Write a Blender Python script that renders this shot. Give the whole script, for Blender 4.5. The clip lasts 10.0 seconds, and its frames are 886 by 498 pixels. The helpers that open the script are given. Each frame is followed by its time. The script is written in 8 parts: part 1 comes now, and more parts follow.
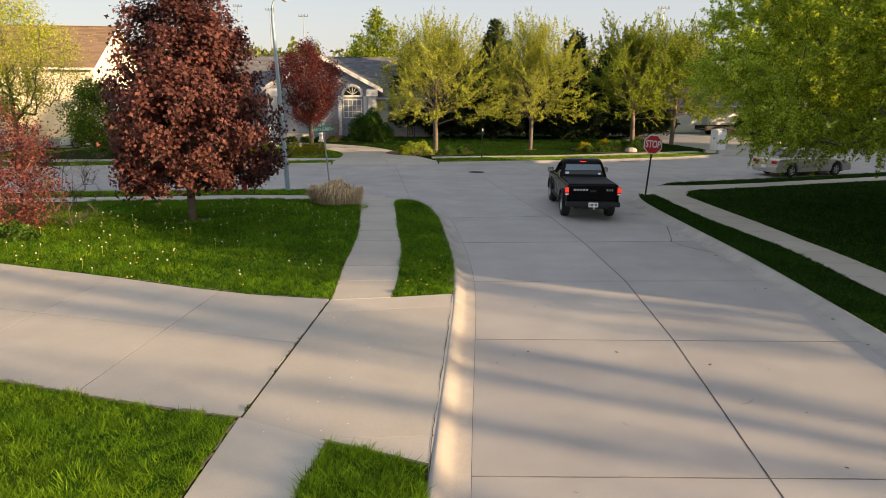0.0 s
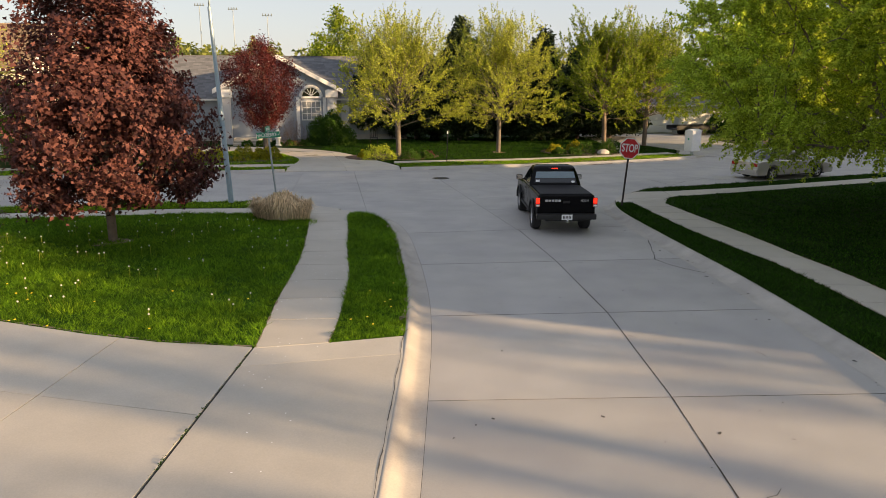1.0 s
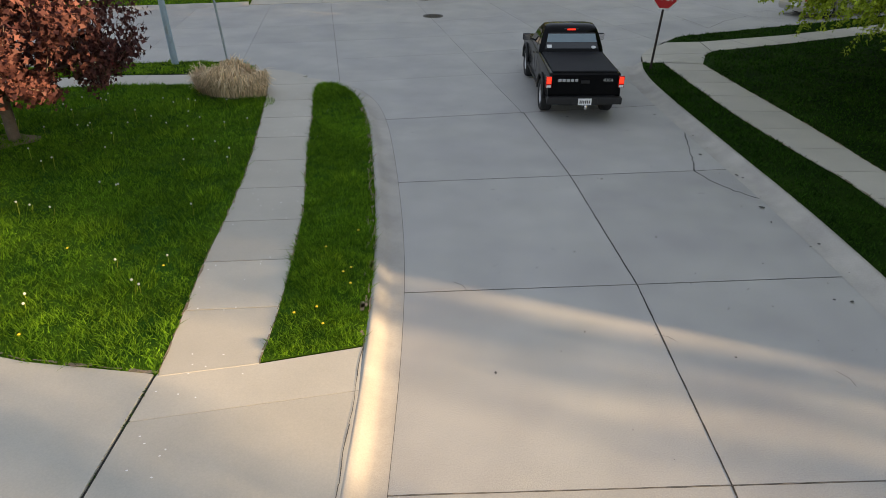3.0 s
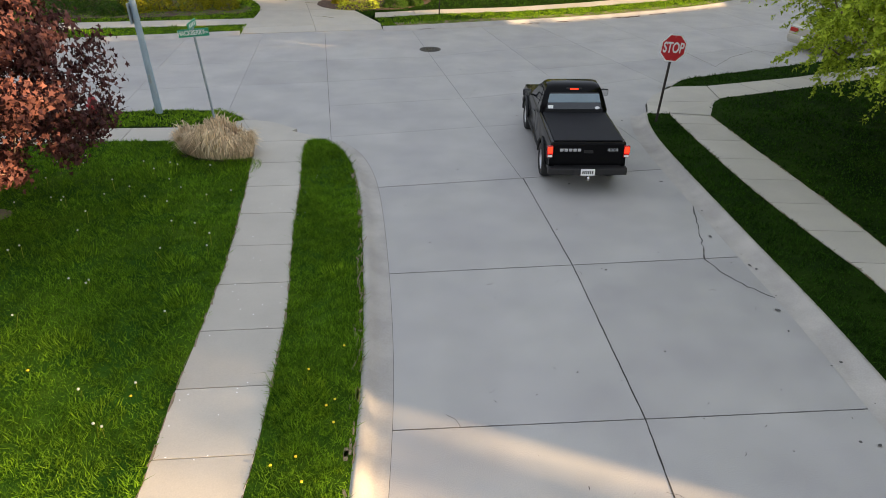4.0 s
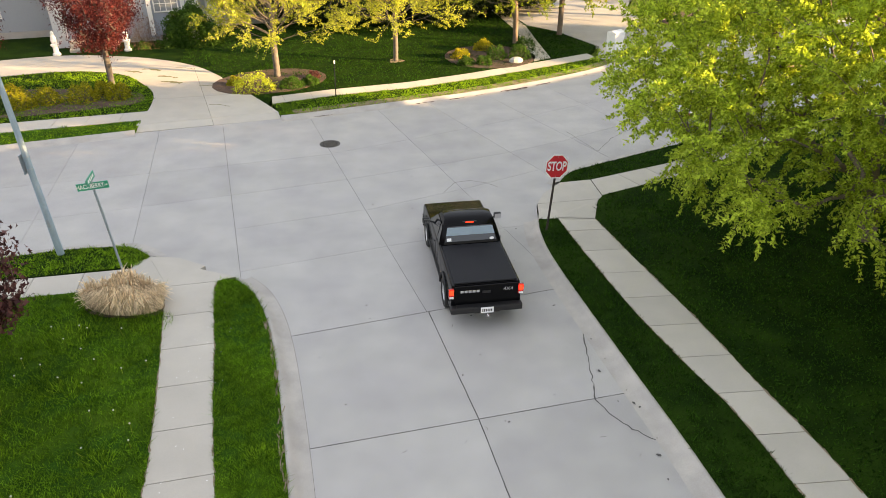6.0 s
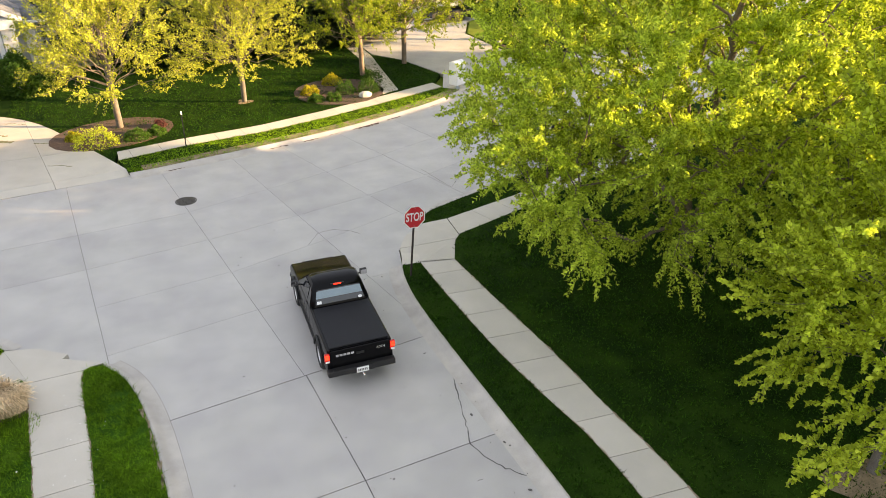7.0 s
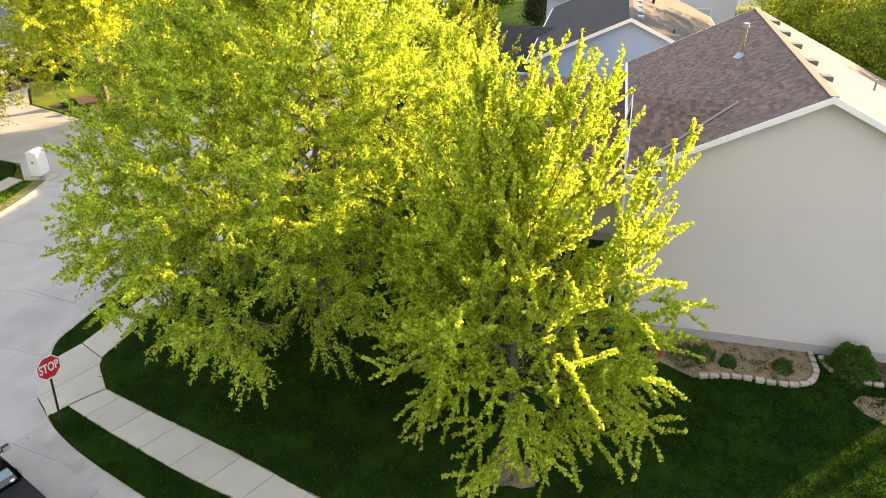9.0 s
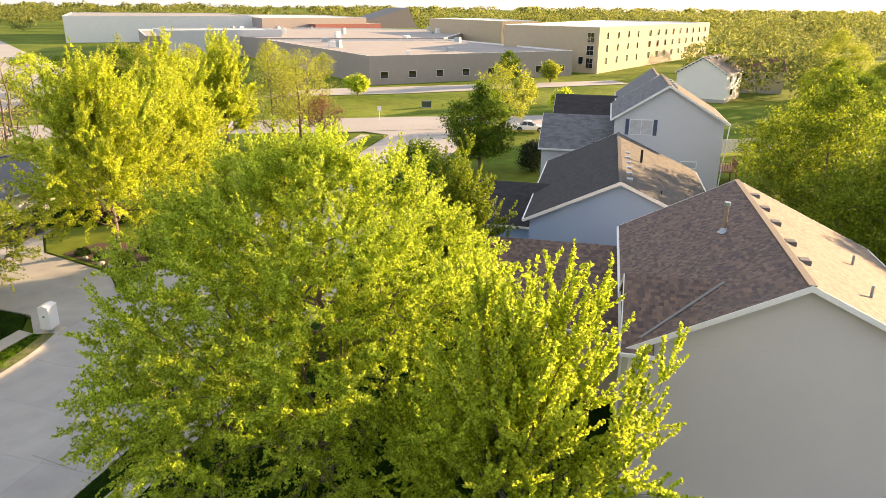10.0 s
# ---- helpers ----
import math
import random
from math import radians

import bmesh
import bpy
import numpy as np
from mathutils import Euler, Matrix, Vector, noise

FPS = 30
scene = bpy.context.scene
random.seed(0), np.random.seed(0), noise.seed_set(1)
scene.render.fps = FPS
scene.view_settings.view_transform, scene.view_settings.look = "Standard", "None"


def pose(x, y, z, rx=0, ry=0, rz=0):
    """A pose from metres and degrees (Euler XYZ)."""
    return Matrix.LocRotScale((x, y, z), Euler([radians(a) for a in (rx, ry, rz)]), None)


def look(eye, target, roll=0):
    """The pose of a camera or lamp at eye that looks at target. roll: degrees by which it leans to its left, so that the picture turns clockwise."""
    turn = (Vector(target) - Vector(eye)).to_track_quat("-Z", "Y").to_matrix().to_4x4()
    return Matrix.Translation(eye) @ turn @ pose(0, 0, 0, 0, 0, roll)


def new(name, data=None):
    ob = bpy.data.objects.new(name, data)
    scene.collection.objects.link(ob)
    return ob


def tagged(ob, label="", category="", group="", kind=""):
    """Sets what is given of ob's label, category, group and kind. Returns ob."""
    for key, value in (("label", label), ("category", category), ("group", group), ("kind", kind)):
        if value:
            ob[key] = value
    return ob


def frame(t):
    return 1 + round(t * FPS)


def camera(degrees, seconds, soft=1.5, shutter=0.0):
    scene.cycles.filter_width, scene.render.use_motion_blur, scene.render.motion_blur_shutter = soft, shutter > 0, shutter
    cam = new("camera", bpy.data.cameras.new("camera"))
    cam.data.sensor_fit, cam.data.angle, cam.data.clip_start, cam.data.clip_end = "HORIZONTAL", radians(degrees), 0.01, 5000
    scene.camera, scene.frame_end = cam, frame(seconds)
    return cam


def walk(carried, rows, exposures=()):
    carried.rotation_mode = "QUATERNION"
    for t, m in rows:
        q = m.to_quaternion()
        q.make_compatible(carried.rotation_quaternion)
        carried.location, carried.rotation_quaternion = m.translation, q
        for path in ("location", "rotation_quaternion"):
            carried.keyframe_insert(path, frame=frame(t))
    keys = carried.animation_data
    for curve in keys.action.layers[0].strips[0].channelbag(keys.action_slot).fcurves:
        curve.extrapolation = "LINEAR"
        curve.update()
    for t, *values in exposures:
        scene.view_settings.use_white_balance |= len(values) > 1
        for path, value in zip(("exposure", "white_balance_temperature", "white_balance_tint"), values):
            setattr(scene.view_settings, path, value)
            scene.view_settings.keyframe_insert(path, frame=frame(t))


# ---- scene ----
cam = camera(64.3, 10.0, soft=0.5)
PATH = [
    (0, (0.0, 0.0, 4.420), (-0.001, 1.948, 3.966), 0.4),
    (0.5, (0.24, 1.322, 4.381), (0.316, 3.268, 3.926), 0.1),
    (1, (0.407, 2.525, 4.424), (0.487, 4.472, 3.970), 0.1),
    (1.5, (0.558, 3.746, 4.751), (0.636, 5.691, 4.293), -0.1),
    (2, (0.652, 4.788, 5.021), (0.734, 6.707, 4.463), 0.2),
    (2.2, (0.71, 5.223, 5.124), (0.789, 7.098, 4.432), -0.1),
    (3.5, (1.045, 7.719, 6.197), (1.111, 9.454, 5.203), 0.1),
    (4, (1.101, 8.539, 6.925), (1.172, 10.275, 5.936), 0.3),
    (4.5, (1.165, 9.238, 7.720), (1.239, 10.978, 6.738), 0.5),
    (5, (1.198, 9.37, 8.537), (1.272, 11.112, 7.557), 0.5),
    (6.5, (1.315, 9.121, 11.267), (1.815, 10.792, 10.287), 0.1),
    (7, (1.271, 9.048, 12.126), (1.949, 10.658, 11.153), 0.3),
    (7.5, (1.48, 9.031, 12.724), (2.472, 10.468, 11.749), -0.5),
    (8, (1.16, 9.061, 13.419), (2.487, 10.205, 12.455), 0.6),
    (8.5, (1.097, 8.993, 14.246), (2.544, 9.977, 13.277), 0.4),
    (9, (1.113, 8.984, 15.233), (2.561, 9.97, 14.268), 0.3),
    (9.5, (1.101, 8.997, 16.343), (2.576, 10.003, 15.442), 0.3),
    (10, (0.895, 9.014, 17.350), (2.46, 10.075, 16.697), 0.6),
]
EXPOSURES = [(0, 1.18, 7600, 19), (1.5, 1.25, 7600, 18), (2, 1.33, 7450, 17), (3.5, 1.55, 7350, 14), (4, 1.85, 7600, 17), (5, 2.22, 7800, 18), (6.5, 2.4, 8250, 18), (8.5, 2.48, 7850, 20), (9.5, 2.42, 8000, 20), (10, 1.9, 7900, 20)]
walk(cam, [(t, look(eye, target, roll)) for t, eye, target, roll in PATH], EXPOSURES)
# ---- light ----
SUN_AZ, SUN_EL = radians(113), radians(10.5)   # clockwise from +y
sun_dir = Vector((math.sin(SUN_AZ) * math.cos(SUN_EL), math.cos(SUN_AZ) * math.cos(SUN_EL), math.sin(SUN_EL)))
world = bpy.data.worlds.new("world")
scene.world = world
world.use_nodes = True
_wn, _wl = world.node_tree.nodes, world.node_tree.links
_wn.clear()
_sky = _wn.new("ShaderNodeTexSky")
_sky.sky_type = "NISHITA"
_sky.sun_disc = False
_sky.sun_elevation, _sky.sun_rotation = SUN_EL, SUN_AZ
_sky.air_density, _sky.dust_density, _sky.ozone_density = 1.0, 0.8, 1.0
_bg = _wn.new("ShaderNodeBackground")
_bg.inputs["Strength"].default_value = 0.105
_out = _wn.new("ShaderNodeOutputWorld")
_mix = _wn.new("ShaderNodeMix")          # thin even haze over the clear sky
_mix.data_type = "RGBA"
_mix.inputs[0].default_value = 0.7
_mix.inputs[7].default_value = (2.3, 2.83, 3.6, 1)
_wl.new(_sky.outputs[0], _mix.inputs[6])
_wl.new(_mix.outputs[2], _bg.inputs[0])
_wl.new(_bg.outputs[0], _out.inputs[0])

sun = new("sun", bpy.data.lights.new("sun", "SUN"))
sun.data.energy, sun.data.angle, sun.data.color = 5.0, radians(0.6), (1.0, 0.755, 0.45)
sun.matrix_world = look(sun_dir * 100, (0, 0, 0))
# ---- materials ----
def mat(name, base, rough=0.8, metal=0.0, var=0.15, scale=3.0, fine=60.0, fine_amt=0.15, bump=0.0, bump_scale=80.0, rand=0.0, island=0.0, tint=None, spec=0.5, trans=0.0, coat=0.0):
    """A surface with two scales of variation, optional relief, and a random tint by object or by island."""
    m = bpy.data.materials.new(name)
    m.use_nodes = True
    nt = m.node_tree
    n, l = nt.nodes, nt.links
    bs = n["Principled BSDF"]
    bs.inputs["Roughness"].default_value, bs.inputs["Metallic"].default_value = rough, metal
    bs.inputs["Specular IOR Level"].default_value = spec
    bs.inputs["Coat Weight"].default_value = coat
    co = n.new("ShaderNodeTexCoord")
    geo = n.new("ShaderNodeNewGeometry")

    def noise_node(s, detail=4.0):
        t = n.new("ShaderNodeTexNoise")
        t.inputs["Scale"].default_value, t.inputs["Detail"].default_value = s, detail
        l.new(geo.outputs["Position"], t.inputs["Vector"])
        return t.outputs[0]

    def scaled(sock, amt):
        """1 + (sock - 0.5) * 2 * amt"""
        a = n.new("ShaderNodeMath")
        a.operation = "MULTIPLY_ADD"
        l.new(sock, a.inputs[0])
        a.inputs[1].default_value, a.inputs[2].default_value = 2 * amt, 1 - amt
        return a.outputs[0]

    def times(a, b):
        k = n.new("ShaderNodeMath")
        k.operation = "MULTIPLY"
        l.new(a, k.inputs[0])
        l.new(b, k.inputs[1])
        return k.outputs[0]

    f = times(scaled(noise_node(scale), var * 1.6), scaled(noise_node(fine, 2.0), fine_amt * 1.6))
    if rand:
        oi = n.new("ShaderNodeObjectInfo")
        f = times(f, scaled(oi.outputs["Random"], rand))
    if island:
        f = times(f, scaled(geo.outputs["Random Per Island"], island))
    v = n.new("ShaderNodeVectorMath")
    v.operation = "SCALE"
    v.inputs[0].default_value = base[:3]
    if tint:
        mx = n.new("ShaderNodeMix")
        mx.data_type = "RGBA"
        mx.inputs[6].default_value, mx.inputs[7].default_value = (*base[:3], 1), (*tint[:3], 1)
        src = geo.outputs["Random Per Island"] if island else noise_node(scale * 0.6, 3.0)
        r = n.new("ShaderNodeValToRGB")
        r.color_ramp.elements[0].position, r.color_ramp.elements[1].position = (0.0, 1.0) if island else (0.4, 0.62)
        l.new(src, r.inputs[0])
        l.new(r.outputs[0], mx.inputs[0])
        l.new(mx.outputs[2], v.inputs[0])
    l.new(f, v.inputs["Scale"])
    l.new(v.outputs[0], bs.inputs["Base Color"])
    if bump:
        b = n.new("ShaderNodeBump")
        b.inputs["Strength"].default_value, b.inputs["Distance"].default_value = bump, 0.01
        l.new(noise_node(bump_scale, 3.0), b.inputs["Height"])
        l.new(b.outputs[0], bs.inputs["Normal"])
    if trans:
        tr = n.new("ShaderNodeBsdfTranslucent")
        l.new(v.outputs[0], tr.inputs[0])
        ms = n.new("ShaderNodeMixShader")
        ms.inputs[0].default_value = trans
        l.new(bs.outputs[0], ms.inputs[1])
        l.new(tr.outputs[0], ms.inputs[2])
        l.new(ms.outputs[0], n["Material Output"].inputs[0])
    return m


def glow(name, color, strength):
    m = mat(name, color, rough=0.3)
    b = m.node_tree.nodes["Principled BSDF"]
    b.inputs["Emission Color"].default_value = (*color, 1)
    b.inputs["Emission Strength"].default_value = strength
    return m


def glass(name, color=(0.02, 0.025, 0.03), rough=0.05):
    """Window glass over a dark room."""
    return mat(name, color, rough=rough, var=0.05, fine_amt=0.0, spec=0.8)


CONCRETE = mat("concrete_road", (0.405, 0.39, 0.364), 0.9, var=0.11, scale=0.9, fine=60, fine_amt=0.16, bump=0.3, bump_scale=120, rand=0.05, tint=(0.37, 0.355, 0.34))
WALKWAY = mat("concrete_walk", (0.473, 0.437, 0.377), 0.9, var=0.08, scale=1.3, fine=50, fine_amt=0.07, bump=0.25, bump_scale=120, rand=0.06)
KERB = mat("concrete_kerb", (0.43, 0.40, 0.36), 0.9, var=0.12, scale=2.0, fine=40, fine_amt=0.08, bump=0.3, bump_scale=90, tint=(0.365, 0.34, 0.31))
JOINT = mat("joint_dirt", (0.045, 0.041, 0.037), 0.95, var=0.3, scale=4)
CRACK = mat("crack_fill", (0.085, 0.08, 0.075), 0.95, var=0.4, scale=9)
# LAWN and GRASS are darkened to hold the shade of the east and far lawns
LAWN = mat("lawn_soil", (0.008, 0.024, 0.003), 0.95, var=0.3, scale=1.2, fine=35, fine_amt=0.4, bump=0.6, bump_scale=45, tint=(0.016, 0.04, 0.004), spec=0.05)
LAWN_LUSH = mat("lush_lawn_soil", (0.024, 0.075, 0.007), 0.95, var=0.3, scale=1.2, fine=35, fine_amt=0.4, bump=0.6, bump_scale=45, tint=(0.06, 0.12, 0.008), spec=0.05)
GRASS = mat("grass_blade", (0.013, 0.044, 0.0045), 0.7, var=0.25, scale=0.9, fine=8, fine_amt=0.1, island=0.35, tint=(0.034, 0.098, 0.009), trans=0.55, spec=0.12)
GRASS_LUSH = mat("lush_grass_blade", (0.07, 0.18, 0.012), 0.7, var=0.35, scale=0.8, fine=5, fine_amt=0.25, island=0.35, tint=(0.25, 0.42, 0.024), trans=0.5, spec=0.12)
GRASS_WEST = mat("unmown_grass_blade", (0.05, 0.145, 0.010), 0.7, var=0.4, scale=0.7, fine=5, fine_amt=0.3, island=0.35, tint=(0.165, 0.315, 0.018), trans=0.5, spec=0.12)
# bladeless far grass: its sunlit brightness is put into the colour
FAR_TURF = mat("far_turf", (0.095, 0.15, 0.02), 0.95, var=0.3, scale=0.06, fine=0.6, fine_amt=0.3, tint=(0.17, 0.21, 0.035), spec=0.05)
FAR_PAVING = mat("far_paving", (0.36, 0.345, 0.33), 0.9, var=0.1, scale=0.1, fine=2, fine_amt=0.08)
MULCH = mat("mulch", (0.09, 0.055, 0.04), 0.95, var=0.4, scale=8, fine=60, fine_amt=0.5, bump=1.0, bump_scale=40)
BARE = mat("bare_earth", (0.26, 0.19, 0.12), 0.95, var=0.3, scale=5, fine=50, fine_amt=0.3, bump=0.6)
BARK = mat("bark", (0.17, 0.13, 0.10), 0.95, var=0.3, scale=6, fine=40, fine_amt=0.4, bump=1.0, bump_scale=30)
BARK_PALE = mat("pale_bark", (0.125, 0.108, 0.092), 0.95, var=0.3, scale=6, fine=40, fine_amt=0.4, bump=1.0, bump_scale=30)


def leafmat(name, a, b, trans=0.45, rough=0.55):
    return mat(name, a, rough, var=0.2, scale=0.6, fine=3, fine_amt=0.1, island=0.25, tint=b, trans=trans, spec=0.15)


LEAF_LIME = leafmat("leaf_lime", (0.34, 0.45, 0.038), (0.60, 0.68, 0.085), trans=0.55)
LEAF_SPRING = leafmat("leaf_spring_yellow", (0.37, 0.46, 0.035), (0.58, 0.64, 0.085), trans=0.6)
LEAF_FRESH = leafmat("leaf_fresh_lime", (0.25, 0.37, 0.03), (0.53, 0.62, 0.08), trans=0.48)
LEAF_GREEN = leafmat("leaf_green", (0.06, 0.125, 0.012), (0.17, 0.26, 0.024))
LEAF_MID = leafmat("leaf_mid_green", (0.12, 0.20, 0.015), (0.30, 0.37, 0.035))
LEAF_YELLOW = leafmat("leaf_yellow", (0.27, 0.33, 0.035), (0.46, 0.50, 0.07))
LEAF_RED = leafmat("leaf_dark_red", (0.07, 0.026, 0.027), (0.165, 0.068, 0.058), trans=0.25)
LEAF_RED2 = leafmat("leaf_crimson", (0.065, 0.013, 0.015), (0.13, 0.028, 0.025), trans=0.3)
LEAF_ROSE = leafmat("leaf_rose", (0.11, 0.028, 0.028), (0.21, 0.065, 0.058), trans=0.3)
LEAF_PINE = leafmat("needle_dark", (0.015, 0.03, 0.012), (0.035, 0.055, 0.02), trans=0.1)
LEAF_BUSH = leafmat("leaf_bush", (0.035, 0.09, 0.012), (0.07, 0.15, 0.02), trans=0.3)
LEAF_GOLD = leafmat("leaf_gold", (0.22, 0.23, 0.012), (0.42, 0.38, 0.025), trans=0.35)
STRAW = leafmat("dry_straw", (0.60, 0.455, 0.285), (0.83, 0.68, 0.47), trans=0.25)
SIDING = mat("grey_siding", (0.58, 0.547, 0.515), 0.7, var=0.03, scale=0.5, fine=20, fine_amt=0.02)
SIDING_BLUE = mat("blue_siding", (0.30, 0.42, 0.60), 0.7, var=0.03, scale=0.5, fine=20, fine_amt=0.02)
SIDING_PALE = mat("pale_grey_siding", (0.55, 0.56, 0.58), 0.7, var=0.03, scale=0.5)
SIDING_CREAM = mat("cream_siding", (0.80, 0.74, 0.60), 0.7, var=0.03, scale=0.5)
SIDING_WHITE = mat("white_siding", (0.78, 0.77, 0.75), 0.7, var=0.03, scale=0.5)
SIDING_SLATE = mat("slate_blue_siding", (0.30, 0.335, 0.38), 0.7, var=0.03, scale=0.5)
TRIM = mat("white_trim", (0.80, 0.79, 0.77), 0.5, var=0.03)
FOUND = mat("foundation", (0.42, 0.40, 0.38), 0.9, var=0.12, scale=1.5, bump=0.3)
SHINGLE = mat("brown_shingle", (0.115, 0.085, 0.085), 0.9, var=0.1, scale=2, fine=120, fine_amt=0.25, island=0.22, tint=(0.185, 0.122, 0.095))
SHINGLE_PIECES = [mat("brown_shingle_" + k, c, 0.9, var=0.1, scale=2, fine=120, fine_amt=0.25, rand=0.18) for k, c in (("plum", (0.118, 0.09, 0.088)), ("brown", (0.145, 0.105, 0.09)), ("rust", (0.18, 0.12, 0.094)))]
# blue roof: charcoal holds the shaded slope's look, ash the sunward slope's
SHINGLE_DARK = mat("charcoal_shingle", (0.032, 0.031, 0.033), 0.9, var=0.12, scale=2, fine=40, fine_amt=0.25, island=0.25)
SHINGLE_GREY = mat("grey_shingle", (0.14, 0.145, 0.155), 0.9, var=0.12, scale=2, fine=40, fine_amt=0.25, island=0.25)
SHINGLE_ASH = mat("sunward_ash_shingle", (0.08, 0.074, 0.068), 0.9, var=0.12, scale=2, fine=40, fine_amt=0.25, island=0.25)
# paler shingle colour with the sunlit look of right slopes painted in
SHINGLE_TAN = mat("lit_tone_tan_shingle", (0.165, 0.14, 0.118), 0.9, var=0.12, scale=2, fine=40, fine_amt=0.25, island=0.25)
DARKGLASS = glass("dark_glass", (0.008, 0.01, 0.012))
STEEL = mat("galvanised_steel", (0.36, 0.42, 0.46), 0.45, metal=0.6, var=0.1, scale=4)
POLE_BLUE = mat("pole_paint", (0.33, 0.43, 0.50), 0.5, metal=0.3, var=0.08, scale=3)
BLACKPAINT = mat("black_paint", (0.003, 0.003, 0.0035), 0.18, var=0.1, scale=2, spec=0.12)
BLACKPLASTIC = mat("black_plastic", (0.009, 0.009, 0.0095), 0.6, var=0.15, scale=10)
RUBBER = mat("tyre_rubber", (0.018, 0.018, 0.018), 0.85, var=0.2, scale=12)
ALLOY = mat("alloy", (0.55, 0.55, 0.56), 0.3, metal=0.9, var=0.05)
CHROME = mat("chrome", (0.75, 0.75, 0.76), 0.12, metal=1.0, var=0.02)
SILVER = mat("silver_paint", (0.50, 0.48, 0.44), 0.3, metal=0.5, var=0.03, coat=0.6)
WHITEPAINT = mat("white_paint", (0.80, 0.80, 0.79), 0.35, var=0.03)
SIGNRED = mat("sign_red", (0.60, 0.025, 0.035), 0.4, var=0.05)
SIGNGREEN = mat("sign_green", (0.005, 0.29, 0.17), 0.4, var=0.05)
HYDRANTRED = mat("hydrant_red", (0.35, 0.02, 0.03), 0.45, var=0.1)
TAILRED = mat("tail_lens", (0.45, 0.02, 0.015), 0.2, var=0.05)
BRAKE = glow("brake_light", (1.0, 0.025, 0.01), 0.9)
LIGHTPANE = mat("painted_light_pane", (0.20, 0.27, 0.31), 0.1, var=0.05)
MOSS = mat("moss_dirt", (0.17, 0.17, 0.085), 0.95, var=0.35, scale=5, fine=40, fine_amt=0.3)
DRYSOIL = mat("dry_soil", (0.25, 0.19, 0.13), 0.95, var=0.4, scale=9, fine=70, fine_amt=0.4, bump=0.8, bump_scale=60)
BLINK = glow("indicator_light", (1.0, 0.35, 0.06), 5.0)
BRICK_TAN = mat("tan_brick", (0.50, 0.41, 0.29), 0.9, var=0.06, scale=1, fine=4, fine_amt=0.08)
BRICK_GREY = mat("grey_brick", (0.34, 0.30, 0.28), 0.9, var=0.06, scale=1, fine=4, fine_amt=0.08)
BRICK_RED = mat("red_brick", (0.33, 0.13, 0.11), 0.9, var=0.08, scale=1)
ROOF_FLAT = mat("flat_roof", (0.33, 0.305, 0.285), 0.9, var=0.16, scale=0.15, fine=3, fine_amt=0.06)
ROOF_WHITE = mat("white_membrane", (0.60, 0.59, 0.57), 0.8, var=0.06, scale=0.2)
WOOD = mat("cedar_deck", (0.30, 0.15, 0.09), 0.8, var=0.2, scale=5)
STONE = mat("edging_stone", (0.42, 0.36, 0.30), 0.9, var=0.15, scale=6, bump=0.5, rand=0.12)
TEAL = mat("green_hose", (0.02, 0.25, 0.17), 0.5, var=0.1)
PINK = mat("pink_pot", (0.50, 0.05, 0.12), 0.5, var=0.1)
IRON = mat("cast_iron", (0.07, 0.065, 0.06), 0.6, metal=0.5, var=0.3, scale=12, bump=0.5)
# ---- building helpers ----
from mathutils.geometry import tessellate_polygon

RNG = np.random.default_rng(7)
KZ = 0.14          # lawns and walks above the road


def link(name, bm, material, parent=None, label="", smooth=False):
    me = bpy.data.meshes.new(name)
    bm.to_mesh(me)
    bm.free()
    return link_mesh(name, me, material, parent, label, smooth)


def link_mesh(name, me, material, parent=None, label="", smooth=False):
    for m in material if isinstance(material, (list, tuple)) else (material,):
        me.materials.append(m)
    if smooth:
        me.polygons.foreach_set("use_smooth", [True] * len(me.polygons))
    ob = new(name, me)
    if parent is not None:
        ob.parent = parent
    if label:
        ob["label"] = label
    return ob


part = link


def empty(name, label, category, m=None, group="", kind=""):
    ob = new(name)
    ob.empty_display_size = 0.2
    if m is not None:
        ob.matrix_world = m
    return tagged(ob, label, category, group, kind)


def raw(name, verts, faces, material, parent=None, label="", smooth=False):
    me = bpy.data.meshes.new(name)
    me.from_pydata([tuple(v) for v in verts], [], [tuple(f) for f in faces])
    me.update()
    return link_mesh(name, me, material, parent, label, smooth)


def soup(name, V, k, material, parent=None, label="", smooth=False):
    """A mesh of loose polygons of k corners from an array of shape (n, k, 3)."""
    n = len(V)
    me = bpy.data.meshes.new(name)
    me.vertices.add(n * k)
    me.vertices.foreach_set("co", np.ascontiguousarray(V, dtype=np.float32).ravel())
    me.loops.add(n * k)
    me.loops.foreach_set("vertex_index", np.arange(n * k, dtype=np.int32))
    me.polygons.add(n)
    me.polygons.foreach_set("loop_start", np.arange(0, n * k, k, dtype=np.int32))
    me.polygons.foreach_set("loop_total", np.full(n, k, dtype=np.int32))
    me.update()
    me.validate()
    return link_mesh(name, me, material, parent, label, smooth)


def box(bm, x0, x1, y0, y1, z0, z1, bevel=0.0, m=None):
    """A box, bevelled when asked, put into bm."""
    r = bmesh.ops.create_cube(bm, size=1.0)
    vs = r["verts"]
    for v in vs:
        v.co = Vector((x0 + (v.co.x + 0.5) * (x1 - x0), y0 + (v.co.y + 0.5) * (y1 - y0), z0 + (v.co.z + 0.5) * (z1 - z0)))
    if bevel:
        es = list({e for v in vs for e in v.link_edges})
        got = bmesh.ops.bevel(bm, geom=es, offset=bevel, segments=2, affect="EDGES", profile=0.6)
        vs = list({v for f in got["faces"] for v in f.verts} | {v for v in vs if v.is_valid})
    if m is not None:
        bmesh.ops.transform(bm, matrix=m, verts=vs)
    return vs


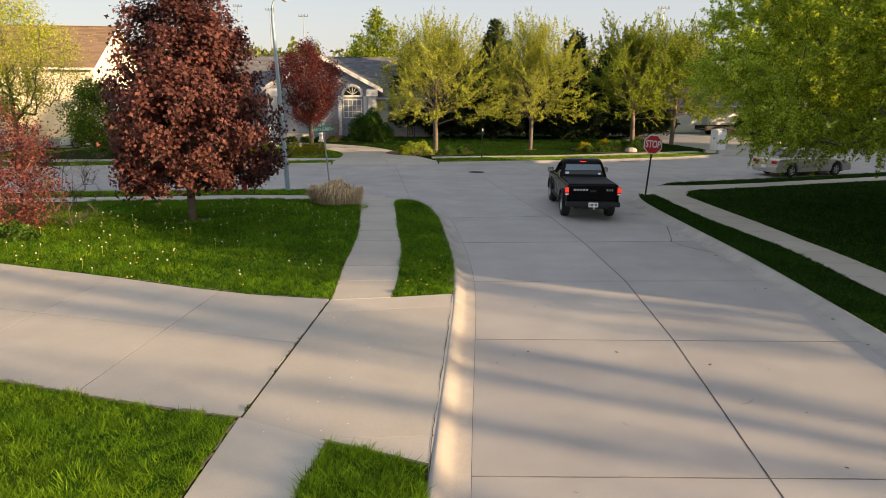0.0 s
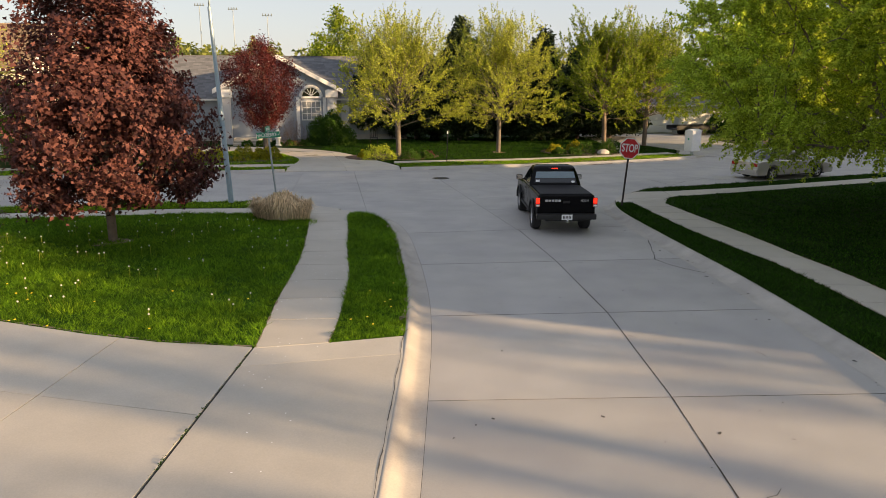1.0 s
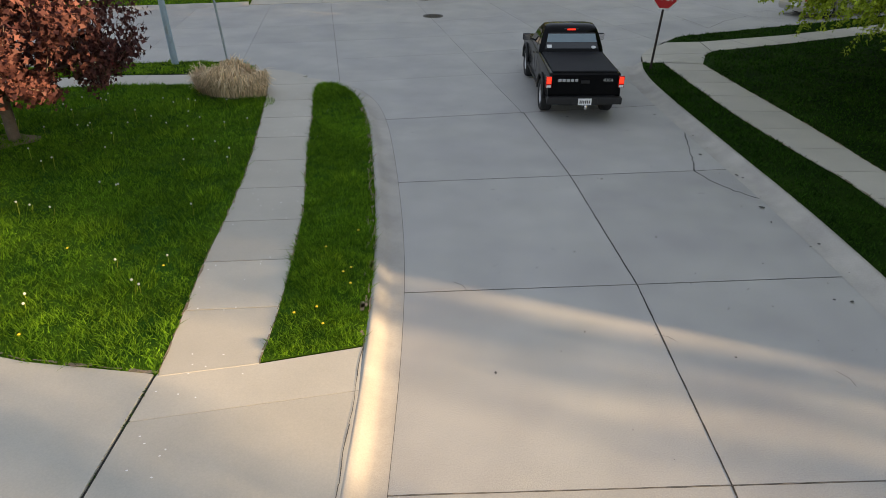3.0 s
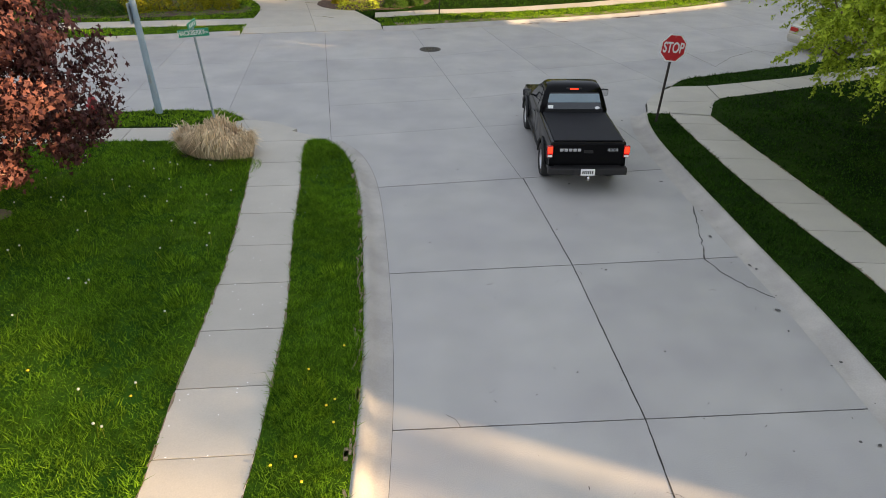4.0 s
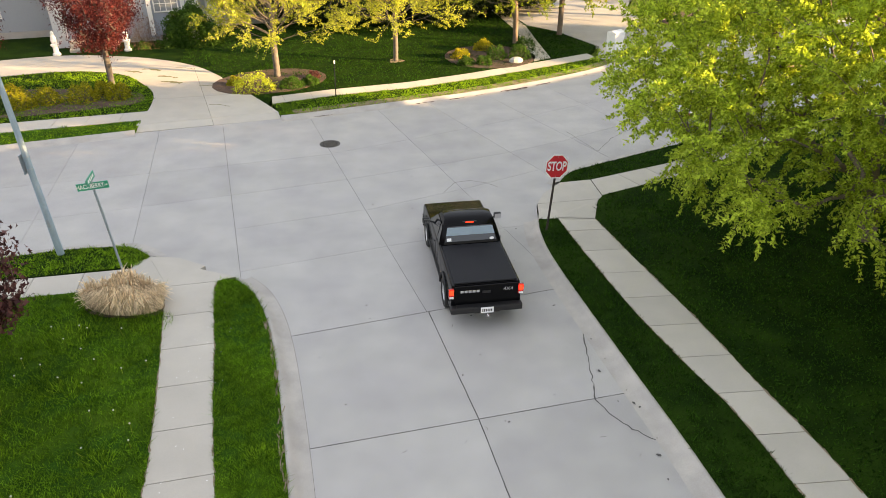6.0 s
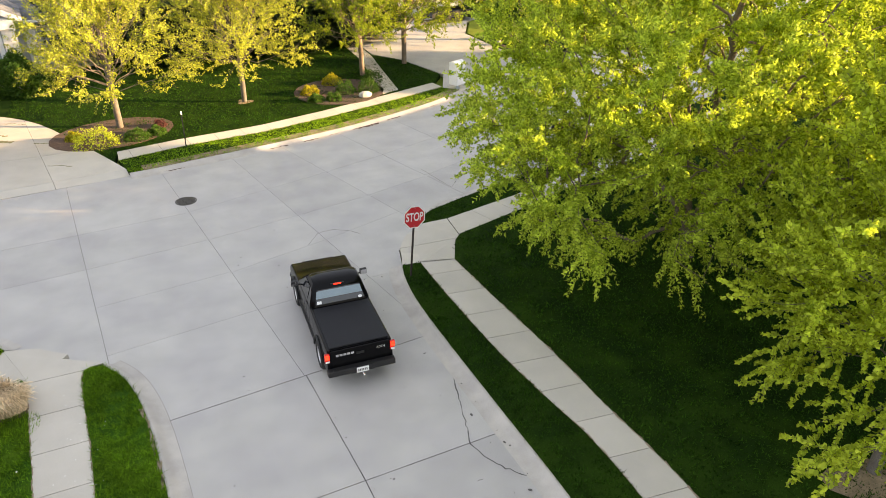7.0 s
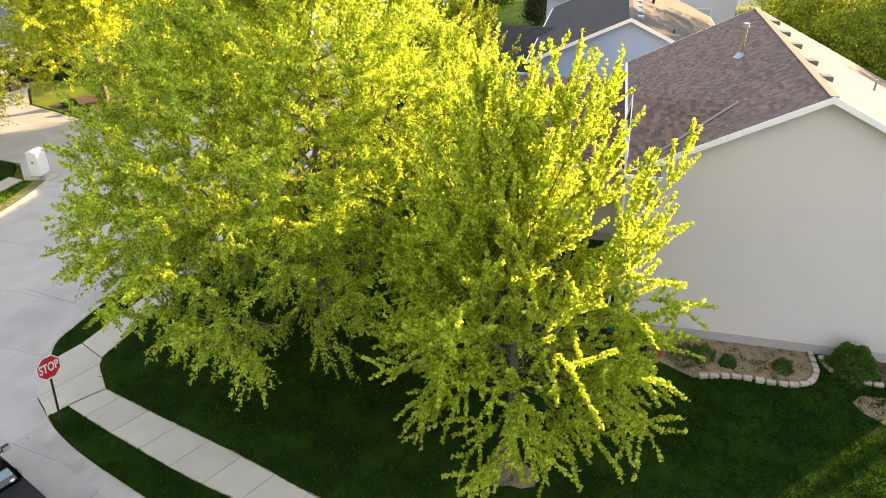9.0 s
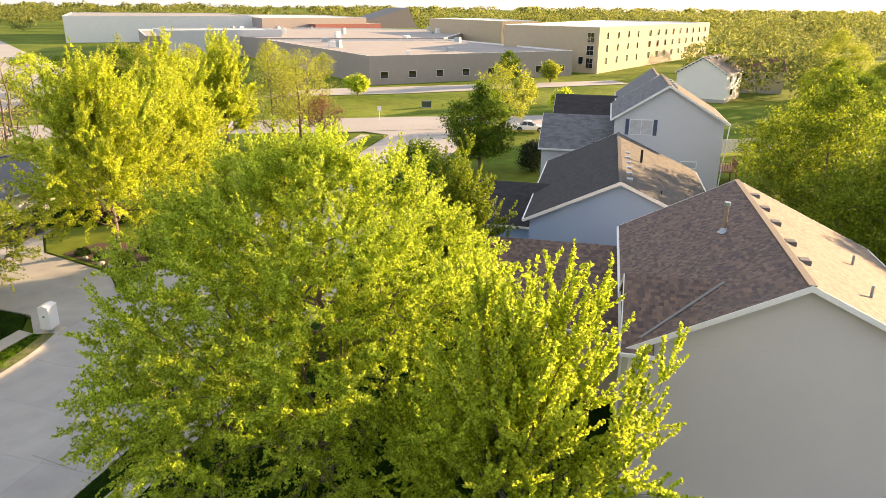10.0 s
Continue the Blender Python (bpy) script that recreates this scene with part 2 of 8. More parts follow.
def boxed(name, x0, x1, y0, y1, z0, z1, material, parent=None, bevel=0.0, label="", m=None):
    bm = bmesh.new()
    box(bm, x0, x1, y0, y1, z0, z1, bevel, m)
    return link(name, bm, material, parent, label)


def tube(bm, p, q, r0, r1, sides=10, caps=True):
    """A tapered round bar from p to q."""
    p, q = Vector(p), Vector(q)
    d = q - p
    m = Matrix.Translation((p + q) / 2) @ d.to_track_quat("Z", "Y").to_matrix().to_4x4()
    bmesh.ops.create_cone(bm, cap_ends=caps, segments=sides, radius1=r0, radius2=r1, depth=d.length, matrix=m)


def tubed(name, p, q, r0, r1, material, parent=None, sides=12, label="", smooth=True):
    bm = bmesh.new()
    tube(bm, p, q, r0, r1, sides)
    return link(name, bm, material, parent, label, smooth=False)


def swept(name, pts, r0, r1, material, parent=None, sides=8, label=""):
    """One round bar bent along pts, tapering from r0 to r1."""
    vs, fs = [], []
    n = len(pts)
    P = [Vector(p) for p in pts]
    for i, p in enumerate(P):
        d = (P[min(i + 1, n - 1)] - P[max(i - 1, 0)]).normalized()
        a_ = d.orthogonal().normalized() if i == 0 else (a_ - d * a_.dot(d)).normalized()
        b_ = d.cross(a_)
        r = r0 + (r1 - r0) * i / (n - 1)
        vs += [p + r * (math.cos(2 * math.pi * k / sides) * a_ + math.sin(2 * math.pi * k / sides) * b_) for k in range(sides)]
    for i in range(n - 1):
        fs += [(i * sides + k, i * sides + (k + 1) % sides, (i + 1) * sides + (k + 1) % sides, (i + 1) * sides + k) for k in range(sides)]
    fs += [tuple(range(sides - 1, -1, -1)), tuple((n - 1) * sides + k for k in range(sides))]
    return raw(name, vs, fs, material, parent, label, smooth=True)


def lathe(name, profile, material, parent=None, sides=20, m=None, label=""):
    """A turned shape from (radius, height) pairs."""
    vs, fs = [], []
    for r, z in profile:
        vs += [(r * math.cos(2 * math.pi * i / sides), r * math.sin(2 * math.pi * i / sides), z) for i in range(sides)]
    for k in range(len(profile) - 1):
        for i in range(sides):
            j = (i + 1) % sides
            fs.append((k * sides + i, k * sides + j, (k + 1) * sides + j, (k + 1) * sides + i))
    fs += [tuple(range(sides - 1, -1, -1)), tuple((len(profile) - 1) * sides + i for i in range(sides))]
    if m is not None:
        vs = [m @ Vector(v) for v in vs]
    return raw(name, vs, fs, material, parent, label, smooth=False)


# -- flat polygons --
def clip(poly, p, q, gap=0.0):
    """What of poly lies left of the line p-q, less gap."""
    (px, py), (qx, qy) = p, q
    L = math.hypot(qx - px, qy - py)
    nx, ny = -(qy - py) / L, (qx - px) / L
    d = [(x - px) * nx + (y - py) * ny - gap for x, y in poly]
    out = []
    for i, a in enumerate(poly):
        b, da, db = poly[(i + 1) % len(poly)], d[i], d[(i + 1) % len(poly)]
        if da >= 0:
            out.append(a)
        if (da >= 0) != (db >= 0):
            t = da / (da - db)
            out.append((a[0] + t * (b[0] - a[0]), a[1] + t * (b[1] - a[1])))
    return out


def cut(polys, p, q, gap=0.005):
    """Cuts every polygon along the line p-q."""
    out = []
    for poly in polys:
        out += [s for s in (clip(poly, p, q, gap), clip(poly, q, p, gap)) if len(s) > 2 and abs(area(s)) > 0.02]
    return out


def area(poly):
    return 0.5 * sum(a[0] * b[1] - b[0] * a[1] for a, b in zip(poly, poly[1:] + poly[:1]))


def slab(name, poly, z, thick, material, parent=None, label="", edge=0.006):
    """A flat slab with the outline poly; its top edge is slightly worn."""
    if area(poly) < 0:
        poly = poly[::-1]
    clean = [p for i, p in enumerate(poly) if math.dist(p, poly[i - 1]) > 1e-3]
    bm = bmesh.new()
    zt = z if callable(z) else (lambda x, y: z)
    top = [bm.verts.new((x, y, zt(x, y))) for x, y in clean]
    low = [bm.verts.new((x, y, zt(x, y) - thick)) for x, y in clean]
    for a_, b_, c_ in tessellate_polygon([[Vector((x, y, 0)) for x, y in clean]]):
        if len({a_, b_, c_}) == 3 and abs(area([clean[a_], clean[b_], clean[c_]])) > 1e-6:
            bm.faces.new((top[a_], top[b_], top[c_]) if area([clean[a_], clean[b_], clean[c_]]) > 0 else (top[c_], top[b_], top[a_]))
    for i in range(len(top)):
        j = (i + 1) % len(top)
        bm.faces.new((top[j], top[i], low[i], low[j]))
    return link(name, bm, material, parent, label)


def inside(poly, x, y):
    """Even-odd test on arrays."""
    hit = np.zeros(len(x), bool)
    for (ax, ay), (bx, by) in zip(poly, poly[1:] + poly[:1]):
        if ay == by:
            continue
        c = ((ay > y) != (by > y)) & (x < (bx - ax) * (y - ay) / (by - ay) + ax)
        hit ^= c
    return hit


def ribbon(bm, pts, z, width, seed=0, jag=0.0):
    """A thin uneven strip along pts, lying at z."""
    r = random.Random(seed)
    fine = []
    for a, b in zip(pts, pts[1:]):
        n = max(1, int(math.dist(a, b) / 0.12)) if jag else 1
        for k in range(n):
            t = k / n
            fine.append((a[0] + t * (b[0] - a[0]) + r.uniform(-jag, jag), a[1] + t * (b[1] - a[1]) + r.uniform(-jag, jag)))
    fine.append(pts[-1])
    prev = None
    for i, p in enumerate(fine):
        q = fine[min(i + 1, len(fine) - 1)]
        o = fine[max(i - 1, 0)]
        dx, dy = q[0] - o[0], q[1] - o[1]
        L = math.hypot(dx, dy) or 1
        w = width * (r.uniform(0.4, 1.2) if jag else 1) / 2
        cur = (bm.verts.new((p[0] - dy / L * w, p[1] + dx / L * w, z)), bm.verts.new((p[0] + dy / L * w, p[1] - dx / L * w, z)))
        if prev:
            bm.faces.new((prev[0], prev[1], cur[1], cur[0]))
        prev = cur


def offset(pts, d):
    """A polyline moved to its left by d."""
    out = []
    for i, p in enumerate(pts):
        a, b = pts[max(i - 1, 0)], pts[min(i + 1, len(pts) - 1)]
        L = math.dist(a, b) or 1
        out.append((p[0] - (b[1] - a[1]) / L * d, p[1] + (b[0] - a[0]) / L * d))
    return out


def smooth_line(pts, n=4):
    """A Catmull-Rom line through pts."""
    out = []
    P = [pts[0]] + list(pts) + [pts[-1]]
    for i in range(1, len(P) - 2):
        a, b, c, d = (np.array(P[i + k], float) for k in (-1, 0, 1, 2))
        for k in range(n):
            t = k / n
            out.append(tuple(0.5 * (2 * b + (c - a) * t + (2 * a - 5 * b + 4 * c - d) * t * t + (3 * b - a - 3 * c + d) * t ** 3)))
    return out + [tuple(pts[-1])]
# ---- ground, roads, walks and lawns ----
# street that the camera follows: backs of its kerbs
LEFT_K = smooth_line([(-1.6, -32), (-0.8, -8), (-0.16, 6.7), (0.06, 11.0), (0.22, 14.4), (0.22, 17.3), (0.0, 20.9), (-0.31, 23.8), (-0.75, 25.5), (-1.3, 26.4)], 4)
RIGHT_K = smooth_line([(6.6, -32), (7.3, -8), (7.8, 6), (7.9, 12), (7.94, 17.3), (7.8, 20.7), (7.66, 24.0), (7.62, 26.2), (7.75, 27.6), (7.95, 28.4)], 4)
# crossing street: near side west of the mouth, near side east of it, far side
WEST_K = smooth_line([(-3.8, 28.1), (-4.4, 28.75), (-5.4, 28.95), (-8.1, 28.8), (-20, 27.1), (-45, 23.0)], 3)
EAST_K = smooth_line([(9.5, 31.0), (10.2, 31.8), (11.4, 32.3), (14.2, 33.3), (19, 35.0), (27, 38.2), (60, 51.5)], 3)
FAR_W = smooth_line([(-45, 32.8), (-20, 36.9), (-13.5, 38.1), (-6.3, 39.4)], 3)
FAR_M = smooth_line([(-0.3, 40.2), (1.0, 40.4), (5.2, 41.3), (8.6, 42.1), (12.0, 43.2), (15.7, 44.8), (17.9, 46.2)], 3)
FAR_E = smooth_line([(23.2, 48.6), (30, 51.4), (45, 57.5), (60, 63.5)], 3)
CENTRE = [(2.5, -32), (3.2, -1.0), (3.5, 3.2), (3.8, 7.3), (4.13, 11.9), (4.24, 15.8), (4.05, 20.0), (3.66, 24.1)]

ground = raw("ground", [(-3000, -3000, -0.16), (3000, -3000, -0.16), (3000, 3000, -0.16), (-3000, 3000, -0.16)], [(0, 1, 2, 3)], FAR_TURF)
tagged(ground, "green grassy ground reaching the horizon", "ground", kind="structure")

road = empty("road", "pale grey jointed concrete street and crossing", "road", kind="structure")
slab("road_bed", LEFT_K + RIGHT_K[::-1], -0.035, 0.1, JOINT, road)
slab("road_bed", [(-1.3, 26.4), (-3.8, 28.1)] + WEST_K[1:] + FAR_W + [(-0.3, 40.2), (8.2, 29.6), (7.95, 28.4)], -0.036, 0.1, JOINT, road)
slab("road_bed", [(-0.3, 40.2)] + FAR_M[1:] + FAR_E + EAST_K[::-1] + [(8.2, 29.6)], -0.037, 0.1, JOINT, road)

# joints across the street: height at x = 0 and slope
JOINTS = [(y, 0.0) for y in (-30, -26, -22, -17.8, -13.6, -9.4, -5.2, -1.0, 3.2, 7.36, 11.89)] + [(15.68, 0.03), (19.75, 0.062), (23.63, 0.126)]


def at_y(line, y):
    for (ax, ay), (bx, by) in zip(line, line[1:]):
        if ay <= y <= by:
            return ax + (bx - ax) * (y - ay) / (by - ay)
    return line[-1][0]


slabs = []
whole = LEFT_K + RIGHT_K[::-1]
for (y0, g0), (y1, g1) in zip(JOINTS, JOINTS[1:]):
    bay = clip(clip(whole, (-20, y0 - 20 * g0), (20, y0 + 20 * g0), 0.006), (20, y1 + 20 * g1), (-20, y1 - 20 * g1), 0.006)
    slabs += cut([bay], (at_y(CENTRE, y0 + 4 * g0), y0 + 4 * g0), (at_y(CENTRE, y1 + 4 * g1), y1 + 4 * g1))
top = [p for p in LEFT_K if p[1] > 23.6] + [(-3.8, 28.1)] + WEST_K[1:] + FAR_W + FAR_M + FAR_E + EAST_K[::-1] + [(9.0, 30.5), (8.25, 29.6)] + [p for p in RIGHT_K[::-1] if p[1] > 24.6]
top = clip([(-0.3, 23.4)] + top + [(7.65, 24.3)], (-20, 23.63 - 20 * 0.126), (20, 23.63 + 20 * 0.126), 0.008)
mid = [top]
for a, b in [((-8.36, 38.44), (-7.87, 29.42)), ((-5.3, 38.8), (-4.54, 29.27)), ((-2.75, 39.6), (-1.55, 29.6)), ((1.05, 39.6), (3.62, 24.1)), ((4.2, 40.0), (6.72, 28.4)), ((6.48, 41.1), (9.0, 33.4)), ((9.4, 42.2), (12.3, 33.2)), ((12.6, 43.4), (15.2, 34.2)), ((15.8, 44.7), (18.4, 35.2)), ((19.4, 46.5), (22.0, 36.5)), ((-12.2, 38.3), (-11.3, 29.0)), ((-16.4, 37.6), (-15.4, 28.0))]:
    mid = cut(mid, a, b)
# lines along the crossing street, bay by bay
for line in ([(-45, 26.9), (-24, 29.6), (-10.4, 31.22), (-4.95, 31.9), (-1.89, 32.3), (2.2, 32.95), (5.2, 33.6), (9.32, 34.6), (11.06, 35.3), (20, 39.0), (60, 55.0)],
             [(-45, 30.0), (-24, 33.2), (-7.3, 34.6), (-2.24, 35.08), (1.49, 35.5), (4.05, 36.3), (9.31, 38.0), (20, 42.2), (60, 58.5)],
             [(-1.6, 29.75), (0.8, 30.03), (3.26, 30.5), (6.21, 31.4), (8.6, 32.3)],
             [(-1.6, 26.95), (0.46, 27.3), (3.1, 27.75), (5.6, 28.1), (8.0, 28.4)]):
    lx, ly = [p[0] for p in line], [p[1] for p in line]
    done = []
    for bay in mid:
        x0, x1 = min(p[0] for p in bay), max(p[0] for p in bay)
        c = 0.5 * (x0 + x1)
        if lx[0] < c < lx[-1]:
            done += cut([bay], (c - 1, float(np.interp(c - 1, lx, ly))), (c + 1, float(np.interp(c + 1, lx, ly))))
        else:
            done.append(bay)
    mid = done
slabs += mid
for s in slabs:
    slab("slab", s, 0.0, 0.12, CONCRETE, road)
edges = bmesh.new()                              # dark dirt along the joints
for k, s in enumerate(slabs):
    for p, q in zip(s, s[1:] + s[:1]):
        if math.dist(p, q) > 0.9 and p[1] > -9 and max(p[1], q[1]) < 24.8:
            along = abs(q[1] - p[1]) > abs(q[0] - p[0])
            ribbon(edges, [p, q], 0.0025 + 0.0002 * (k % 4), 0.012 if along else 0.007, k, 0.003)
link("joint_line", edges, JOINT, road)

# gutter seams, cracks and fill lie in the road
seams = bmesh.new()
ribbon(seams, offset([p for p in LEFT_K if p[1] > -9], -0.47), 0.002, 0.012)
ribbon(seams, offset([p for p in RIGHT_K if -9 < p[1] < 27], 0.45), 0.002, 0.012)
link("gutter_seam", seams, CRACK, road)
crk = bmesh.new()
ribbon(crk, [(7.58, 23.2), (7.27, 22.6), (7.06, 21.7), (6.87, 20.9), (6.66, 20.1), (6.82, 19.55), (7.16, 19.05), (7.45, 18.75)], 0.003, 0.03, 3, 0.03)
ribbon(crk, [(5.4, 31.2), (5.9, 31.95), (6.5, 32.05), (7.1, 31.66), (7.34, 31.29)], 0.003, 0.022, 5, 0.015)
ribbon(crk, [(12.1, 33.9), (13.2, 35.2), (14.58, 36.2), (15.83, 35.5)], 0.003, 0.022, 7, 0.015)
ribbon(crk, [(11.63, 36.25), (12.1, 33.9)], 0.003, 0.02, 8, 0.015)
rk = random.Random(31)
for k in range(46):                              # short hairline cracks and spalls
    x, y = rk.uniform(0.8, 7.2), rk.uniform(1, 27)
    a = rk.uniform(0, 3.14)
    L = rk.choice([0.05, 0.06, 0.08, 0.12, 0.3])
    ribbon(crk, [(x, y), (x + 0.5 * L * math.cos(a), y + 0.5 * L * math.sin(a)), (x + L * math.cos(a + 0.3), y + L * math.sin(a + 0.3))], 0.003, rk.uniform(0.005, 0.013), k, 0.005)
link("crack", crk, CRACK, road)
spots = bmesh.new()                              # oil spots, damp and dirt by the gutters
for k in range(130):
    if k < 30:
        y = rk.uniform(4, 24)
        x = at_y(RIGHT_K, y) - rk.uniform(0.2, 0.75)
    else:
        x, y = rk.uniform(0.7, 7.2), rk.uniform(0, 34)
    r = rk.choice([0.006, 0.009, 0.012, 0.016, 0.024]) * (1.6 if k < 30 else 1)
    e, w = rk.uniform(0.6, 2.2), rk.uniform(0, 3.14)
    ring = [(x + r * (e * math.cos(q) * math.cos(w) - math.sin(q) * math.sin(w)) * rk.uniform(0.7, 1.2), y + r * (e * math.cos(q) * math.sin(w) + math.sin(q) * math.cos(w)) * rk.uniform(0.7, 1.2), 0.0035 if k >= 30 else 0.02) for q in np.arange(0, 6.2, 0.8)]
    spots.faces.new([spots.verts.new(p) for p in ring])
link("spot", spots, CRACK, road)

# kerbs: rolled edge that rises from the gutter to the lawn
def kerb(name, line, label):
    """line runs with the road on its right."""
    prof = [(0.47, 0.003), (0.30, 0.012), (0.20, 0.05), (0.13, 0.11), (0.06, 0.145), (0.0, 0.15), (-0.02, 0.02)]
    cols = [offset(line, -d) for d, _ in prof]
    n = len(line)
    vs = [(x, y, prof[k][1]) for k, c in enumerate(cols) for x, y in c]
    fs = [(k * n + i, k * n + i + 1, (k + 1) * n + i + 1, (k + 1) * n + i) for k in range(len(prof) - 1) for i in range(n - 1)]
    return tagged(raw(name, vs, fs, KERB, smooth=True), label, "kerb", kind="structure")


kerb("kerb_west", LEFT_K, "rolled concrete kerb with broken edge beside the driveway")
kerb("kerb_east", RIGHT_K[::-1], "rolled concrete kerb of the street")
kerb("kerb_corner_west", WEST_K, "concrete kerb of the crossing street")
kerb("kerb_corner_east", EAST_K[::-1], "concrete kerb of the crossing street")
kerb("kerb_far_west", FAR_W, "concrete kerb on the far side")
kerb("kerb_far", FAR_M, "concrete kerb on the far side with dirt")
kerb("kerb_far_east", FAR_E, "concrete kerb on the far side")


def walkway(name, left, right, joints, label, z=KZ + 0.015):
    """A concrete walk between two lines, cut into panels."""
    top_ = empty(name, label, "pavement", kind="structure")
    polys = [left + right[::-1]]
    for p, q in joints:
        polys = cut(polys, p, q, 0.010)
    for s in polys:
        slab("panel", s, z, 0.16, WALKWAY, top_)
    slab("joint_bed", left + right[::-1], (lambda x, y: z(x, y) - 0.025) if callable(z) else z - 0.025, 0.1, JOINT, top_)
    return top_


SW_L = smooth_line([(-2.26, 13.7), (-2.32, 15.0), (-2.4, 16.5), (-2.42, 18.0), (-2.5, 20.1), (-2.74, 22.8), (-3.06, 25.6), (-3.2, 26.6)], 3)
SW_R = smooth_line([(-1.08, 13.9), (-1.03, 15.1), (-1.06, 17.0), (-1.14, 18.6), (-1.4, 21.0), (-1.57, 23.2), (-1.83, 26.0), (-1.6, 26.45)], 3)
JL = [15.1, 16.45, 17.85, 19.25, 20.65, 22.05, 23.45, 24.85]
walkway("pavement_west", SW_L + [(-3.8, 28.0)], SW_R + [(-1.3, 26.5)], [((-4, y - 0.05), (0, y + 0.12)) for y in JL] + [((-4, 26.3), (0, 26.4))], "concrete pavement between lawn and grass strip")
SWC_N = [(-3.3, 27.5), (-7.7, 27.45), (-20, 25.8), (-45, 21.7)]
SWC_S = [(-3.15, 26.5), (-7.5, 26.45), (-20, 24.7), (-45, 20.6)]
walkway("pavement_crossing_west", SWC_N, SWC_S, [((x, 20), (x - 0.2, 30)) for x in np.arange(-30, -4, 1.3)], "concrete pavement along the crossing street", z=KZ + 0.006)
SWE_L = smooth_line([(8.9, -30), (9.2, 0), (9.3, 12), (9.35, 18.4), (9.12, 20.4), (8.8, 22.9), (8.6, 26.4), (8.56, 28.35)], 3)
SWE_R = smooth_line([(10.1, -30), (10.4, 0), (10.5, 12), (10.45, 17.6), (10.3, 19.8), (10.18, 22.3), (9.92, 25.2), (9.7, 28.1)], 3)
walkway("pavement_east", SWE_L, SWE_R, [((7, y + 0.2), (12, y - 0.25)) for y in np.arange(-20, 28, 1.28)], "concrete pavement beside the clipped lawn")
walkway("corner_pad", [(7.98, 28.4), (8.28, 29.6), (8.7, 30.3), (9.5, 30.95)], [(8.56, 28.3), (9.7, 28.05), (10.3, 29.35), (10.56, 29.62), (10.66, 31.0)], [((7, 29.7), (12, 29.3))], "concrete corner pad behind the kerb", z=lambda x, y: 0.155 - 0.11 * max(0, min(1, (8.9 - x + (y - 29.5) * 0.4) / 0.9)))
SWF_N = [(10.7, 31.0), (14.0, 31.9), (18.0, 33.4), (27, 36.8), (60, 50.1)]
SWF_S = [(10.6, 29.7), (13.7, 30.7), (18.0, 32.3), (27, 35.7), (60, 49.0)]
walkway("pavement_crossing_east", SWF_N, SWF_S, [((x + 1, 28), (x - 4, 42)) for x in np.arange(12, 40, 1.35)], "concrete pavement along the crossing street")
FW_N = [(-0.75, 43.05), (2.0, 43.7), (6.0, 44.3), (9.45, 45.35), (13.0, 46.65), (17.0, 48.2)]
FW_S = [(-0.7, 41.9), (2.2, 42.7), (6.05, 43.3), (9.2, 44.2), (12.6, 45.4), (17.2, 47.2)]
walkway("pavement_far", FW_N, FW_S, [((x + 0.3, 40), (x - 1.5, 50)) for x in np.arange(0, 17, 1.35)], "concrete pavement before the shaded lawn")
walkway("garden_path", [(13.5, 47.1), (14.1, 51.5), (14.6, 55.6), (14.7, 66)], [(14.6, 47.6), (15.1, 52), (15.6, 56), (15.6, 66)], [((12, y), (18, y + 0.3)) for y in np.arange(48.5, 66, 1.4)], "concrete garden path between the lawn and driveway", z=KZ + 0.02)
walkway("pavement_far_west", [(-6.2, 41.85), (-14.5, 41.0), (-22, 40.0), (-45, 36.2)], [(-6.2, 40.65), (-14.0, 39.75), (-22, 38.8), (-45, 35.0)], [((x, 30), (x - 0.2, 45)) for x in np.arange(-30, -7, 1.35)], "concrete pavement before the planted bed")

tagged(slab("corner_fill_west", [(-2.9, 26.3), (-2.2, 27.3), (-3.0, 27.9), (-3.8, 28.12), (-4.2, 27.75), (-4.2, 26.6), (-3.5, 26.3)], KZ + 0.001, 0.2, WALKWAY), "concrete filling at the pavement corner", "pavement", kind="structure")
tagged(slab("corner_fill_east", [(7.72, 27.5), (7.93, 28.35), (8.2, 29.2), (8.7, 28.9), (8.6, 28.2), (8.3, 27.5)], KZ - 0.012, 0.2, WALKWAY), "concrete filling behind the kerb corner", "pavement", kind="structure")

# driveways
drive = empty("driveway", "sunlit concrete driveway with weedy joints", "driveway", kind="structure")
DRIVE = [(-2.66, 8.5), (-0.1, 8.0), (0.08, 11), (0.2, 13.3), (0.2, 14.2), (-1.08, 13.9), (-2.27, 13.74), (-4.0, 14.05), (-5.4, 14.5), (-7.4, 15.3), (-10.8, 16.5), (-26, 21.5), (-26, 15.8), (-6.5, 9.65), (-4.55, 9.0)]
DRIVE = [(-2.66, 8.5), (-2.3, 7.95), (-1.4, 7.92), (-0.14, 7.38), (-0.1, 8.0)] + DRIVE[2:]
dz = lambda x, y: 0.15 - 0.0 * x
polys = cut([DRIVE], (-2.64, 8.5), (-2.28, 14.05), 0.022)
for p, q in [((-5.2, 9.0), (-4.65, 14.9)), ((-7.95, 10.0), (-7.4, 15.6)), ((-10.8, 11), (-10.2, 16)), ((-13.6, 11), (-13, 18))]:
    polys = cut(polys, p, q, 0.009)
west = [p for p in polys if sum(c[0] for c in p) / len(p) < -2.5]
polys = cut(west, (-8.47, 12.96), (-3.65, 11.59), 0.005) + cut(cut([p for p in polys if p not in west], (-1.1, 7.96), (-0.09, 8.05), 0.007), (-2.4, 12.9), (0.2, 13.35), 0.004)
for p in polys:
    slab("panel", p, dz, 0.16, WALKWAY, drive)
slab("joint_bed", DRIVE, 0.12, 0.1, JOINT, drive)
